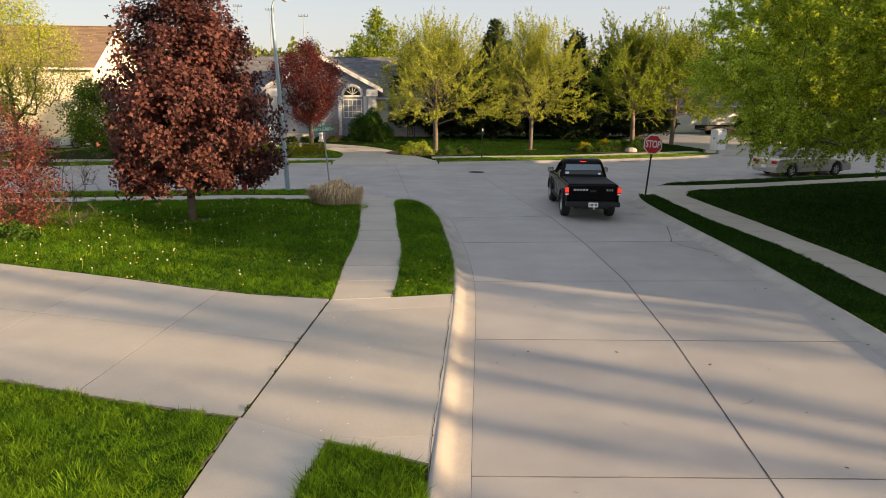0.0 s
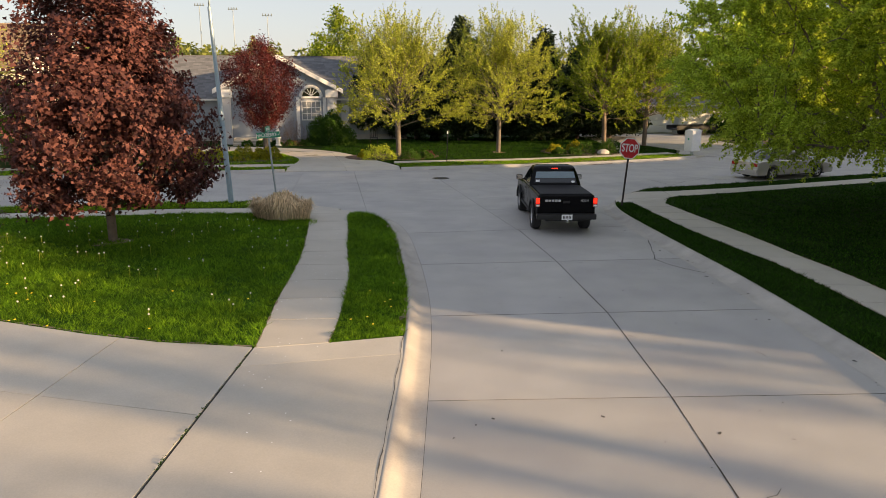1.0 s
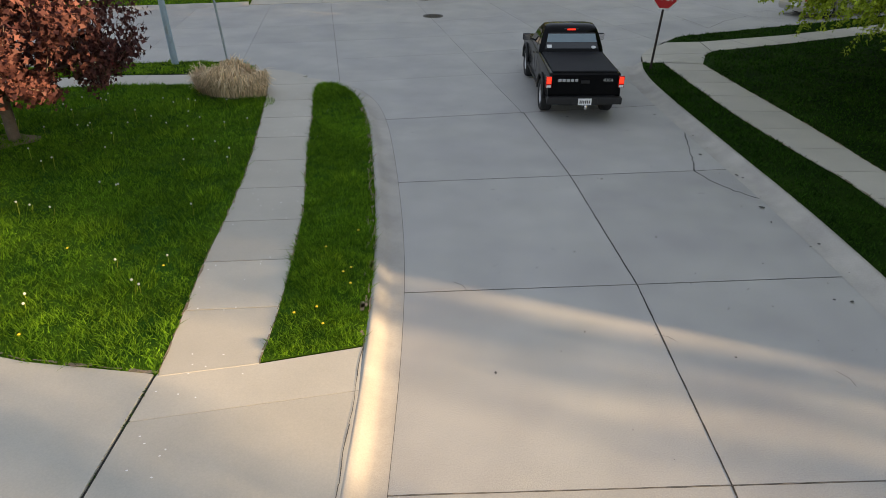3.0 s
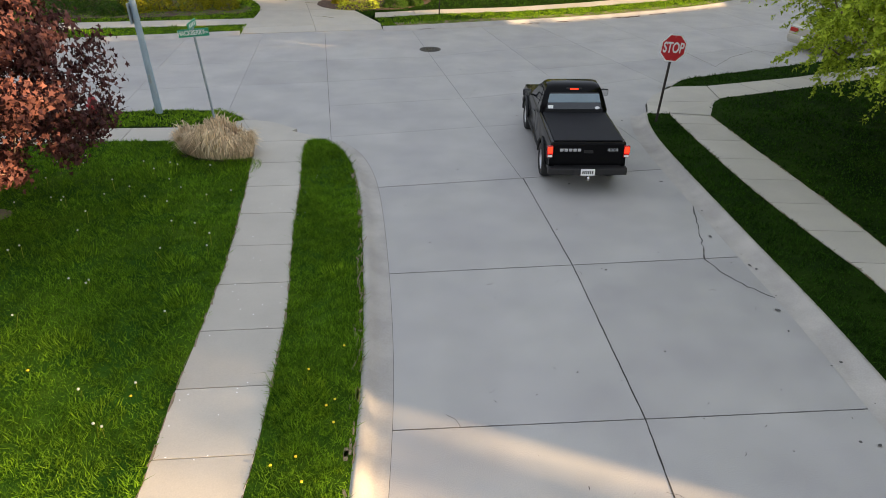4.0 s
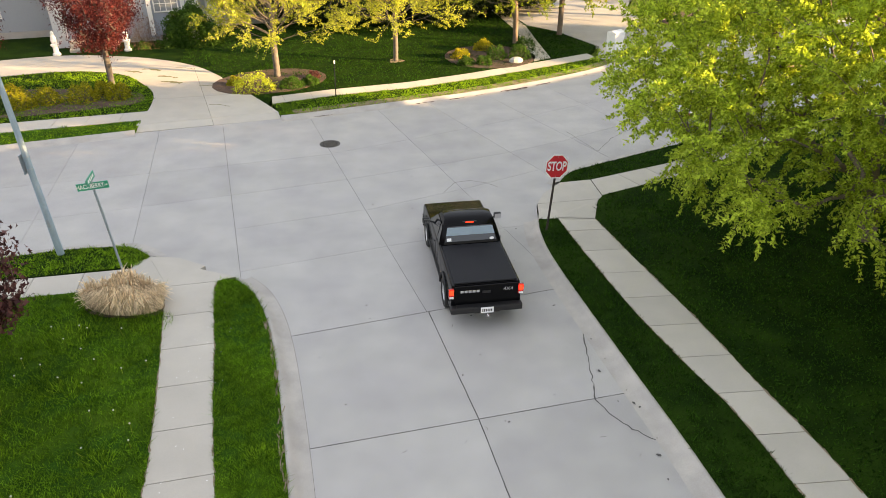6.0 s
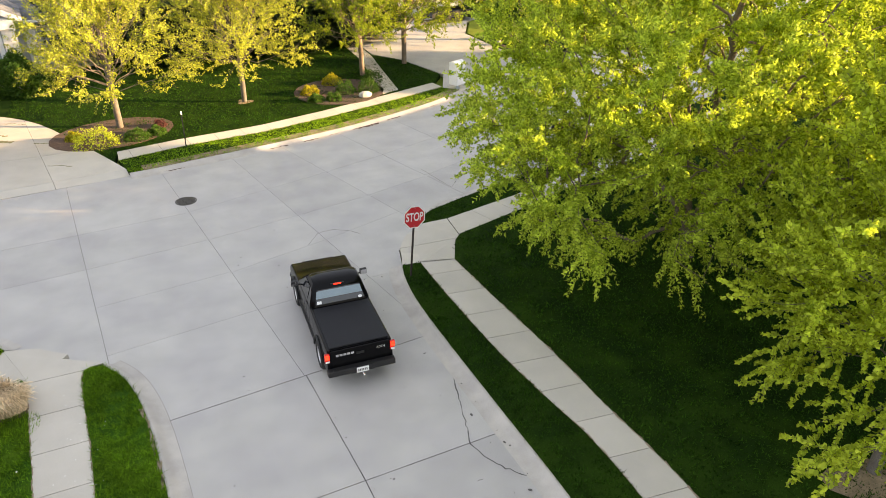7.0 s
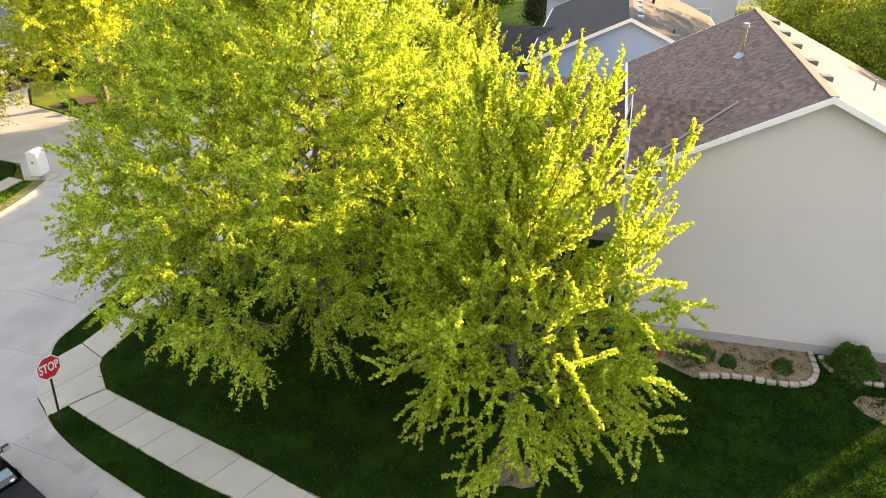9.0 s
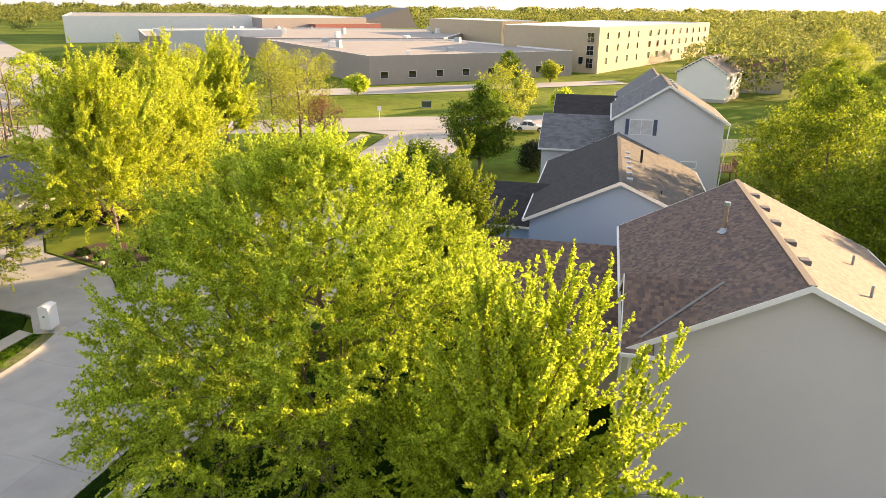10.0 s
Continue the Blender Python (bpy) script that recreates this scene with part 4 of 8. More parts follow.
def egg(low=0.25, peak=0.4):
    """Round crown, widest at peak."""
    def f(h):
        return math.sin(math.pi * min(1, (h / peak) * 0.5)) * (1 - low) + low if h < peak else math.cos(0.5 * math.pi * ((h - peak) / (1 - peak)) ** 1.3)
    return f


def vase(h):
    return min(1.0, 0.35 + 1.1 * h) * (1 if h < 0.7 else math.sqrt(max(0, 1 - ((h - 0.7) / 0.3) ** 2)))


def dome(h):
    """Broad crown with a skirt below and a rounded top."""
    return 0.62 + 0.38 * h / 0.32 if h < 0.32 else max(0.0, 1 - ((h - 0.32) / 0.68) ** 2.4) ** 0.6


def pine_shape(h):
    return (1 - h) ** 0.7 * (0.7 + 0.3 * min(1, h / 0.12))


def bush(name, x, y, label, w, d, h, leaf_mat, n=1800, leaf=0.05, seed=1, z=KZ, category="shrub", group="", open_=0.0):
    """A dense shrub: short stems and a shell of leaves."""
    rng = np.random.default_rng(seed)
    top_ = empty(name, label, category, pose(x, y, z), group)
    v = rng.normal(0, 1, (n, 3))
    v /= np.linalg.norm(v, axis=1)[:, None]
    v[:, 2] = np.abs(v[:, 2]) * 1.0 - 0.1
    lump = 1 + 0.10 * np.sin(v[:, 0] * 7 + seed) + 0.09 * np.sin(v[:, 1] * 9 + 2 * seed) + 0.06 * np.sin(v[:, 2] * 13 + v[:, 0] * 5)
    r = rng.uniform(0.62 - open_, 1.0, n) ** 0.6 * lump
    C = v * r[:, None] * np.array([w / 2, d / 2, h])
    C[:, 2] = np.maximum(C[:, 2], 0.02)
    soup("foliage", leaves(rng, C, leaf), 4, leaf_mat, top_)
    bm = bmesh.new()
    for k in range(7):
        a = k * 0.9 + seed
        tube(bm, (0.03 * math.cos(a), 0.03 * math.sin(a), -0.05), (w * 0.3 * math.cos(a), d * 0.3 * math.sin(a), h * 0.75), 0.012, 0.005, 5)
    part("stem", bm, BARK, top_)
    return top_


# trees beside the near house
STREET = curve((0, 0.72), (0.2, 1.0), (0.47, 0.9), (0.67, 0.82), (0.84, 0.6), (0.94, 0.36), (1, 0.08))
broad_tree("street_tree", 17.2, 25.3, "large spreading tree with fresh lime green leaves on the lawn", 12.7, 7.9, 2.4, STREET, 1350, LEAF_FRESH, BARK, 11, 0.26, 7, 0.9, 62, 0.095, 0.074, floor=1.3)
spire("young_tree", 14.6, 15.8, "open young tree with lime green leaf clusters on long shoots", 10.8, 50, 2.5, curve((0, 2.2), (0.12, 3.6), (0.3, 4.5), (0.6, 4.6), (1, 4.5)), (18, 84), 0.38, LEAF_LIME, BARK_PALE, 12, 0.15, 8, 4, 1.05, 74, 0.055, 0.088, tri=False, floor=1.25, leader=0.5, rise=0.6)
# red maple on the west lawn
tree("maple_tree", -8.0, 22.1, "round dark red maple on the west lawn", 8.1, 2.5, 1.2, curve((0, 0.9), (0.08, 1.08), (0.22, 1.05), (0.45, 0.9), (0.62, 0.78), (0.78, 0.58), (0.9, 0.38), (1, 0.1)), 640, 76, 0.132, LEAF_RED, r_trunk=0.13, seed=13, rise=0.5, spread=0.16, lobes=True, lump=0.16, shift=0.15)
tree("plum_tree", -8.7, 46.6, "small dark crimson plum tree in the island bed", 6.9, 2.3, 1.9, egg(0.35, 0.55), 300, 90, 0.07, LEAF_RED2, BARK_PALE, r_trunk=0.15, seed=14, rise=0.7, spread=0.24, lump=0.6)
# yard across the crossing street
YARD = curve((0, 3.8), (0.4, 4.6), (0.75, 3.8), (1, 2.7))
spire("yard_tree", -0.55, 46.6, "young tree with sparse yellow green spring leaves", 8.5, 46, 1.7, YARD, (20, 78), 0.12, LEAF_YELLOW, BARK_PALE, 15, 0.16, 7, 5, 0.8, 32, 0.1, 0.07, floor=1.9, leader=0.5, rise=0.5, group="yellow green yard trees")
spire("yard_tree", 5.9, 48.6, "young tree with sparse yellow green spring leaves beside pines", 8.6, 46, 1.7, YARD, (20, 78), 0.12, LEAF_YELLOW, BARK_PALE, 16, 0.14, 7, 5, 0.8, 32, 0.1, 0.07, floor=1.9, leader=0.5, rise=0.5, group="yellow green yard trees")
spire("yard_tree", 13.6, 51.5, "multi stemmed tree in fresh green leaf above a bed", 9.0, 46, 1.9, YARD, (20, 78), 0.1, LEAF_MID, BARK, 17, 0.16, 7, 5, 0.8, 34, 0.1, 0.085, floor=1.9, leader=0.5, rise=0.5)
spire("yard_tree", 17.0, 53.2, "leaning tree with thin green leaves by the driveway", 8.5, 46, 1.9, YARD, (20, 78), 0.15, LEAF_MID, BARK, 18, 0.17, 7, 5, 0.8, 34, 0.1, 0.085, floor=1.7, leader=0.5, rise=0.5)
for k, (px, py, ph, pr) in enumerate([(4.0, 58.5, 9.2, 3.4), (10.5, 59.2, 8.7, 3.4), (7.4, 60.5, 7.4, 3.3), (0.6, 60.2, 7.6, 3.3), (13.8, 60.6, 7.4, 3.3), (-2.6, 61.5, 7.8, 3.0), (16.8, 62.0, 6.6, 2.8)]):
    tree("pine_tree", px, py, "dark dense pine behind the lawn", ph, pr, 0.5, pine_shape, 400, 70, 0.12, LEAF_PINE, r_trunk=0.18, seed=20 + k, rise=-0.1, spread=0.2, trunk_top=0.97, long=3.0, group="pines behind the lawn")
# ---- houses ----
def lap_wall(V, F, p, q, z0, z1, top=None, lap=0.115, thick=0.012):
    """Lap siding from p to q (outer face on the right hand), cut off by top(s)."""
    p, q = np.array(p, float), np.array(q, float)
    L = np.linalg.norm(q - p)
    d = (q - p) / L
    o = np.array([d[1], -d[0]])
    n = int(math.ceil((z1 - z0) / lap))
    for k in range(n):
        a, b = z0 + k * lap, min(z1, z0 + (k + 1) * lap)
        s0, s1 = top(a, b, L) if top else (0, L)
        t0, t1 = top(b - 1e-3, b, L) if top else (0, L)
        if s1 - s0 < 0.02:
            continue
        i = len(V)
        for s, z, e in ((s0, a, thick), (s1, a, thick), (t1, b, 0.0), (t0, b, 0.0)):
            c = p + d * s + o * e
            V.append((c[0], c[1], z))
        F.append((i, i + 1, i + 2, i + 3))
        for s, z, e in ((s0, a, 0.0), (s1, a, 0.0)):
            c = p + d * s + o * e
            V.append((c[0], c[1], z))
        F.append((i + 4, i + 5, i + 1, i))


def plane_shingles(name, a, b, c, d, material, parent, course=0.145, tab=0.31, lift=0.012, seed=1, label="", pieces=0):
    """Roof slope a-b (eave) to d-c (ridge) covered in overlapping tabs."""
    rng = np.random.default_rng(seed)
    a, b, c, d = (np.array(v, float) for v in (a, b, c, d))
    rows = max(1, int(np.linalg.norm((d + c) / 2 - (a + b) / 2) / course))
    nrm = np.cross(b - a, d - a)
    nrm /= np.linalg.norm(nrm)
    if nrm[2] < 0:
        nrm = -nrm
    Q = []
    for r in range(rows):
        f0, f1 = r / rows, (r + 1.25) / rows
        l0, r0 = a + (d - a) * f0, b + (c - b) * f0
        l1, r1 = a + (d - a) * min(1, f1), b + (c - b) * min(1, f1)
        w = np.linalg.norm(r0 - l0)
        cuts = [0.0]
        s = -tab * rng.uniform(0, 1)
        while s < w:
            s += tab * rng.choice([0.6, 0.8, 1.0, 1.2])
            if 0.02 < s < w - 0.02:
                cuts.append(s)
        cuts.append(w)
        for s0, s1 in zip(cuts, cuts[1:]):
            u0, u1 = s0 / max(w, 1e-6), s1 / max(w, 1e-6)
            up = nrm * (lift + rng.uniform(0, 0.006))
            Q.append([l0 + (r0 - l0) * u0 + up, l0 + (r0 - l0) * u1 + up, l1 + (r1 - l1) * u1 + nrm * 0.003, l1 + (r1 - l1) * u0 + nrm * 0.003])
    Q = np.array(Q)
    if pieces:
        # those by the near edge are laid one by one
        order = np.argsort(Q[:, :, 0].mean(1))
        for i in order[:pieces]:
            raw("shingle", Q[i], [(0, 1, 2, 3)], SHINGLE_PIECES[int(rng.integers(3))], parent)
        Q = Q[order[pieces:]]
    return soup(name, Q, 4, material, parent, label)


def roof_slab(name, a, b, c, d, thick, material, parent):
    """The deck of one slope, with thickness below."""
    P = [np.array(v, float) for v in (a, b, c, d)]
    dn = np.array([0, 0, -thick])
    V = P + [v + dn for v in P]
    return raw(name, V, [(0, 1, 2, 3), (7, 6, 5, 4), (0, 4, 5, 1), (1, 5, 6, 2), (2, 6, 7, 3), (3, 7, 4, 0)], material, parent)


def window(parent, x, y, z, w, h, face, frame=TRIM, pane=DARKGLASS, bars=(1, 1), shutters=None):
    """A framed window with its middle at (x, y, z); face is the outward angle in degrees."""
    top_ = new("window")
    top_.parent = parent
    top_.matrix_parent_inverse = Matrix()
    top_.matrix_basis = pose(x, y, z, 0, 0, face - 90)     # local y points outward
    t = 0.07
    bm = bmesh.new()
    for x0, x1, z0, z1 in ((-w / 2 - t, w / 2 + t, h / 2, h / 2 + t), (-w / 2 - t, w / 2 + t, -h / 2 - t, -h / 2), (-w / 2 - t, -w / 2, -h / 2, h / 2), (w / 2, w / 2 + t, -h / 2, h / 2)):
        box(bm, x0, x1, -0.02, 0.05, z0, z1)
    part("frame", bm, frame, top_)
    nx, nz = bars
    for i in range(nx):
        for k in range(nz):
            boxed("pane", -w / 2 + w * i / nx + 0.015, -w / 2 + w * (i + 1) / nx - 0.015, -0.02, 0.022, -h / 2 + h * k / nz + 0.015, -h / 2 + h * (k + 1) / nz - 0.015, pane, top_)
    if nx * nz > 1:
        bm = bmesh.new()
        for i in range(1, nx):
            box(bm, -w / 2 + w * i / nx - 0.02, -w / 2 + w * i / nx + 0.02, -0.02, 0.035, -h / 2, h / 2)
        for k in range(1, nz):
            box(bm, -w / 2, w / 2, -0.02, 0.033, -h / 2 + h * k / nz - 0.02, -h / 2 + h * k / nz + 0.02)
        part("glazing_bar", bm, frame, top_)
    if shutters:
        for sx in (-1, 1):
            boxed("shutter", sx * (w / 2 + t + 0.18) - 0.16, sx * (w / 2 + t + 0.18) + 0.16, 0, 0.04, -h / 2 - t, h / 2 + t, shutters, top_)
    return top_


def gable_house(name, origin, turn, length, w0, w1, eave0, eave1, ridge_w, ridge_z, wall_mat, roof_mat, label, over=0.35, base=0.2, shingle=True, roof_mat2=None, lap=True, foundation=0.35, course=0.145, tab=0.21, boards=False):
    """A house whose ridge runs along its local x from 0 to length; local y from w0 (right) to w1 (left)."""
    h = empty(name, label, "house", pose(origin[0], origin[1], 0, 0, 0, turn))
    V, F = [], []

    def gtop(a, b, L):
        z = b
        lo = 0.0 if z <= eave0 else (z - eave0) / (ridge_z - eave0) * (ridge_w - w0)
        hi = L if z <= eave1 else L - (z - eave1) / (ridge_z - eave1) * (w1 - ridge_w)
        return lo, hi

    def gtop_r(a, b, L):
        lo, hi = gtop(a, b, L)
        return L - hi, L - lo

    z0 = base + foundation
    lap_ = 0.115 if lap else 0.4
    lap_wall(V, F, (0, w1), (0, w0), z0, ridge_z, gtop_r, lap_)
    if boards:
        for k in range(0, len(F), 2):
            raw("siding_board", V[3 * k:3 * k + 6], [(0, 1, 2, 3), (4, 5, 1, 0)], wall_mat, h)
        V, F = [], []
    lap_wall(V, F, (length, w0), (length, w1), z0, ridge_z, gtop, lap_)
    lap_wall(V, F, (0, w0), (length, w0), z0, eave0, None, lap_)
    lap_wall(V, F, (length, w1), (0, w1), z0, eave1, None, lap_)
    raw("siding", V, F, wall_mat, h)
    boxed("foundation", 0.02, length - 0.02, w0 + 0.02, w1 - 0.02, -0.1, z0 + 0.05, FOUND, h)
    k0, k1 = (ridge_z - eave0) / (ridge_w - w0), (ridge_z - eave1) / (w1 - ridge_w)
    rz = ridge_z + 0.12
    e0, e1 = rz - k0 * (ridge_w - w0 + over), rz - k1 * (w1 - ridge_w + over)
    A = [(-over, w0 - over, e0), (length + over, w0 - over, e0), (length + over, ridge_w, rz), (-over, ridge_w, rz)]
    B = [(length + over, w1 + over, e1), (-over, w1 + over, e1), (-over, ridge_w, rz), (length + over, ridge_w, rz)]
    # roof_mat2 gives the sunward slope its own colour, toned for the sun
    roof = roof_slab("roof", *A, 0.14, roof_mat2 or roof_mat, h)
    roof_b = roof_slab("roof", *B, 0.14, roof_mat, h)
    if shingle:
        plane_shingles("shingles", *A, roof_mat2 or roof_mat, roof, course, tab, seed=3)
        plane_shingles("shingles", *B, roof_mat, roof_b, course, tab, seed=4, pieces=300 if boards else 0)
    # barge boards and gutters
    for xe in (-over - 0.03, length + over):
        for P0, P1 in ((A[0], A[3]), (B[0], B[3])):
            bm = bmesh.new()
            v = [(xe, P0[1], P0[2] - 0.19), (xe, P1[1], P1[2] - 0.19), (xe, P1[1], P1[2] + 0.02), (xe, P0[1], P0[2] + 0.02)]
            f = [bm.verts.new(c) for c in v]
            g = [bm.verts.new((c[0] + 0.03, c[1], c[2])) for c in v]
            bm.faces.new(f[::-1])
            bm.faces.new(g)
            for i in range(4):
                bm.faces.new((f[i], f[(i + 1) % 4], g[(i + 1) % 4], g[i]))
            part("bargeboard", bm, TRIM, h)
    for (yy, ee, s) in ((w0 - over, e0, -1), (w1 + over, e1, 1)):
        boxed("gutter", -over, length + over, min(yy, yy + s * 0.11), max(yy, yy + s * 0.11), ee - 0.17, ee - 0.03, TRIM, h)
    boxed("ridge_cap", -over, length + over, ridge_w - 0.12, ridge_w + 0.12, rz - 0.02, rz + 0.025, roof_mat2 or roof_mat, h)
    return h


def loc(s, w, turn=21.5):
    a = radians(turn)
    return (s * math.cos(a) - w * math.sin(a), s * math.sin(a) + w * math.cos(a))


TURN_E = 21.5
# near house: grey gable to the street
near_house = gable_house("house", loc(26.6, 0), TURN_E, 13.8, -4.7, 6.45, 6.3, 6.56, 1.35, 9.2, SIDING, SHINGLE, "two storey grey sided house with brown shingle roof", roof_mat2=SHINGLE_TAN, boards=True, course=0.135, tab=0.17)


def wing(parent, s0, w0, length, y0, y1, eave, ridge, wall_mat, roof_mat, ridge_y=None, base=0.55, course=0.145, tab=0.21, over=0.3, over1=None, gut=0.0):
    """A wing of a house with its ridge across the main one, as parts of that house. Local x runs towards the front."""
    ry = ridge_y if ridge_y is not None else 0.5 * (y0 + y1)
    g = new("wing")
    g.parent = parent
    g.matrix_basis = pose(s0, w0, 0, 0, 0, 90)
    V, F = [], []

    def top_(a, b, L):
        if b <= eave:
            return 0.0, L
        f = (b - eave) / (ridge - eave)
        return f * (ry - y0), L - f * (y1 - ry)

    def top_r(a, b, L):
        lo, hi = top_(a, b, L)
        return L - hi, L - lo

    lap_wall(V, F, (length, y0), (length, y1), base, ridge, top_)
    lap_wall(V, F, (0, y0), (length, y0), base, eave)
    lap_wall(V, F, (length, y1), (0, y1), base, eave)
    raw("wing_siding", V, F, wall_mat, g)
    boxed("wing_foundation", 0, length - 0.02, y0 + 0.02, y1 - 0.02, -0.1, base + 0.04, FOUND, g)
    k = (ridge - eave) / (ry - y0)
    rz = ridge + 0.12
    A = [(0, y0 - over, rz - k * (ry - y0 + over)), (length + over, y0 - over, rz - k * (ry - y0 + over)), (length + over, ry, rz), (0, ry, rz)]
    k1 = (ridge - eave) / (y1 - ry)
    o1 = over if over1 is None else over1
    B = [(length + over, y1 + o1, rz - k1 * (y1 - ry + o1)), (0, y1 + o1, rz - k1 * (y1 - ry + o1)), (0, ry, rz), (length + over, ry, rz)]
    for q, sd in ((A, 5), (B, 6)):
        roof_slab("wing_roof", *q, 0.14, roof_mat, g)
        plane_shingles("wing_shingles", *q, roof_mat, g, course, tab, seed=sd)
        bm = bmesh.new()
        P0, P1 = (q[1], q[2]) if q is A else (q[0], q[3])
        f = [bm.verts.new((length + over + 0.03, c[1], c[2] + d)) for c, d in ((P0, -0.19), (P1, -0.19), (P1, 0.02), (P0, 0.02))]
        h2 = [bm.verts.new((v.co.x - 0.03, v.co.y, v.co.z)) for v in f]
        bm.faces.new(f)
        bm.faces.new(h2[::-1])
        for i in range(4):
            bm.faces.new((f[i], f[(i + 1) % 4], h2[(i + 1) % 4], h2[i]))
        part("wing_bargeboard", bm, TRIM, g)
    ee = A[0][2]
    boxed("wing_gutter", 0, length + over, y0 - over - 0.11, y0 - over, ee - 0.17, ee - 0.03, TRIM, g)
    if gut is not None:
        boxed("wing_gutter", gut, length + over, y1 + o1, y1 + o1 + 0.11, B[0][2] - 0.17, B[0][2] - 0.03, TRIM, g)
    return g


wing(near_house, 2.2, 2.2, 4.35, -2.35, 2.1, 6.74, 8.13, SIDING, SHINGLE, ridge_y=0.0, over1=0.1, gut=None, course=0.135, tab=0.17)
# the wing's eave runs on a little before the gable wall
eave = [(-0.5, 6.85, 6.47), (-0.5, 5.78, 6.47), (0.0, 5.78, 6.80), (0.0, 6.85, 6.80)]
roof_slab("eave_return", *eave, 0.1, SHINGLE, near_house)
plane_shingles("eave_shingles", *eave, SHINGLE, near_house, 0.135, 0.17, seed=8)
boxed("eave_gutter", -0.6, -0.5, 5.74, 6.9, 6.33, 6.46, TRIM, near_house, 0.01)
boxed("eave_soffit", -0.5, 0.02, 5.76, 6.88, 6.28, 6.36, TRIM, near_house)
wing(near_house, 11.9, 4.5, 8.6, -5.0, 5.0, 3.85, 6.0, SIDING, SHINGLE)
valley = []
for f in (0.0, 0.5, 1.0):
    vx, vw, vz = 2.2 - 2.2 * f, 3.42 + 2.8 * f, 8.25 - 1.45 * f + 0.04
    valley += [(vx - 0.07, vw, vz), (vx, vw, vz - 0.005), (vx, vw + 0.09, vz)]
raw("valley_flashing", valley, [(0, 1, 4, 3), (1, 2, 5, 4), (3, 4, 7, 6), (4, 5, 8, 7)], mat("valley_metal", (0.24, 0.235, 0.23), 0.6, metal=0.3, var=0.15), near_house)
for xs in (2.6, 4.7, 7.3, 9.5, 11.8):
    v_ = boxed("roof_vent", xs - 0.19, xs + 0.24, 0.7, 1.08, 9.02, 9.22, mat("vent_metal", (0.16, 0.15, 0.14), 0.6, metal=0.4), near_house, 0.03, "low dark roof vent", None)
tubed("vent_pipe", (7.4, 2.8, 8.35), (7.4, 2.8, 9.7), 0.085, 0.085, mat("pipe_tan", (0.35, 0.27, 0.2), 0.5, metal=0.5), near_house, 14, "metal flue pipe")
tubed("pipe_cap", (7.4, 2.8, 9.7), (7.4, 2.8, 9.85), 0.13, 0.13, STEEL, near_house, 14)
lathe("pipe_flashing", [(0.26, 0.0), (0.2, 0.05), (0.1, 0.2)], STEEL, near_house, 14, pose(7.4, 2.8, 8.54))
tubed("plumbing_vent", (2.6, -1.4, 7.8), (2.6, -1.4, 8.45), 0.05, 0.05, STEEL, near_house, 10)
tubed("plumbing_vent", (7.2, -2.2, 7.45), (7.2, -2.2, 8.05), 0.05, 0.05, STEEL, near_house, 10)
for (dx, dy) in ((-0.02, 6.5), (-0.02, -4.74)):
    boxed("corner_board", dx - 0.03, dx + 0.09, dy - 0.06, dy + 0.06, 0.5, 6.3, SIDING_WHITE, near_house)
boxed("downspout", 0.15, 0.24, 6.75, 6.84, 0.3, 6.2, TRIM, near_house)
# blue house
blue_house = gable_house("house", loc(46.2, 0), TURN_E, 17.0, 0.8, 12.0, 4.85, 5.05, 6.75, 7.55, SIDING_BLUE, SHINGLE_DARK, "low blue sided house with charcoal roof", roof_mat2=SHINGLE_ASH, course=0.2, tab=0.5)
wing(blue_house, 7.0, 9.0, 8.0, -3.2, 3.2, 3.4, 5.4, SIDING_BLUE, SHINGLE_DARK, course=0.2, tab=0.5)
for xs in (1.5, 3.2, 4.9, 6.6, 8.3, 10.0):
    boxed("roof_vent", xs - 0.19, xs + 0.24, 6.0, 6.4, 7.3, 7.5, STEEL, blue_house, 0.03)
tubed("vent_pipe", (9.0, 5.2, 6.8), (9.0, 5.2, 7.9), 0.09, 0.09, BLACKPLASTIC, blue_house, 12)
tubed("plumbing_vent", (2.0, 4.2, 6.2), (2.0, 4.2, 6.75), 0.05, 0.05, BLACKPLASTIC, blue_house, 10)
# two storey grey house beyond
far_grey = gable_house("house", loc(69.0, 0), TURN_E, 10.5, -2.2, 7.0, 8.05, 8.15, 2.7, 10.95, SIDING_PALE, SHINGLE_GREY, "tall pale grey house with shuttered window", roof_mat2=SHINGLE_ASH, course=0.2, tab=0.5)
CURTAINED = mat("curtained_glass", (0.25, 0.27, 0.29), 0.15)
CURTAIN_PALE = mat("pale_curtained_glass", (0.50, 0.51, 0.52), 0.15)
window(far_grey, -0.02, 4.75, 7.35, 1.9, 1.25, 180, bars=(2, 1), pane=CURTAIN_PALE, shutters=mat("navy_shutter", (0.05, 0.08, 0.14), 0.6))
window(far_grey, -0.02, 0.4, 4.2, 1.3, 0.5, 180, pane=CURTAIN_PALE)
wing(far_grey, 5.0, 6.0, 7.5, -4.0, 3.6, 4.95, 7.4, SIDING_PALE, SHINGLE_GREY, course=0.2, tab=0.5)
for xs in (1.5, 3.5, 5.5, 7.5):
    boxed("roof_vent", xs - 0.19, xs + 0.24, 1.9, 2.3, 10.55, 10.85, STEEL, far_grey, 0.03)
tubed("downspout", (-0.35, -2.55, 7.7), (-0.1, -2.2, 0.3), 0.05, 0.05, TRIM, far_grey, 8)
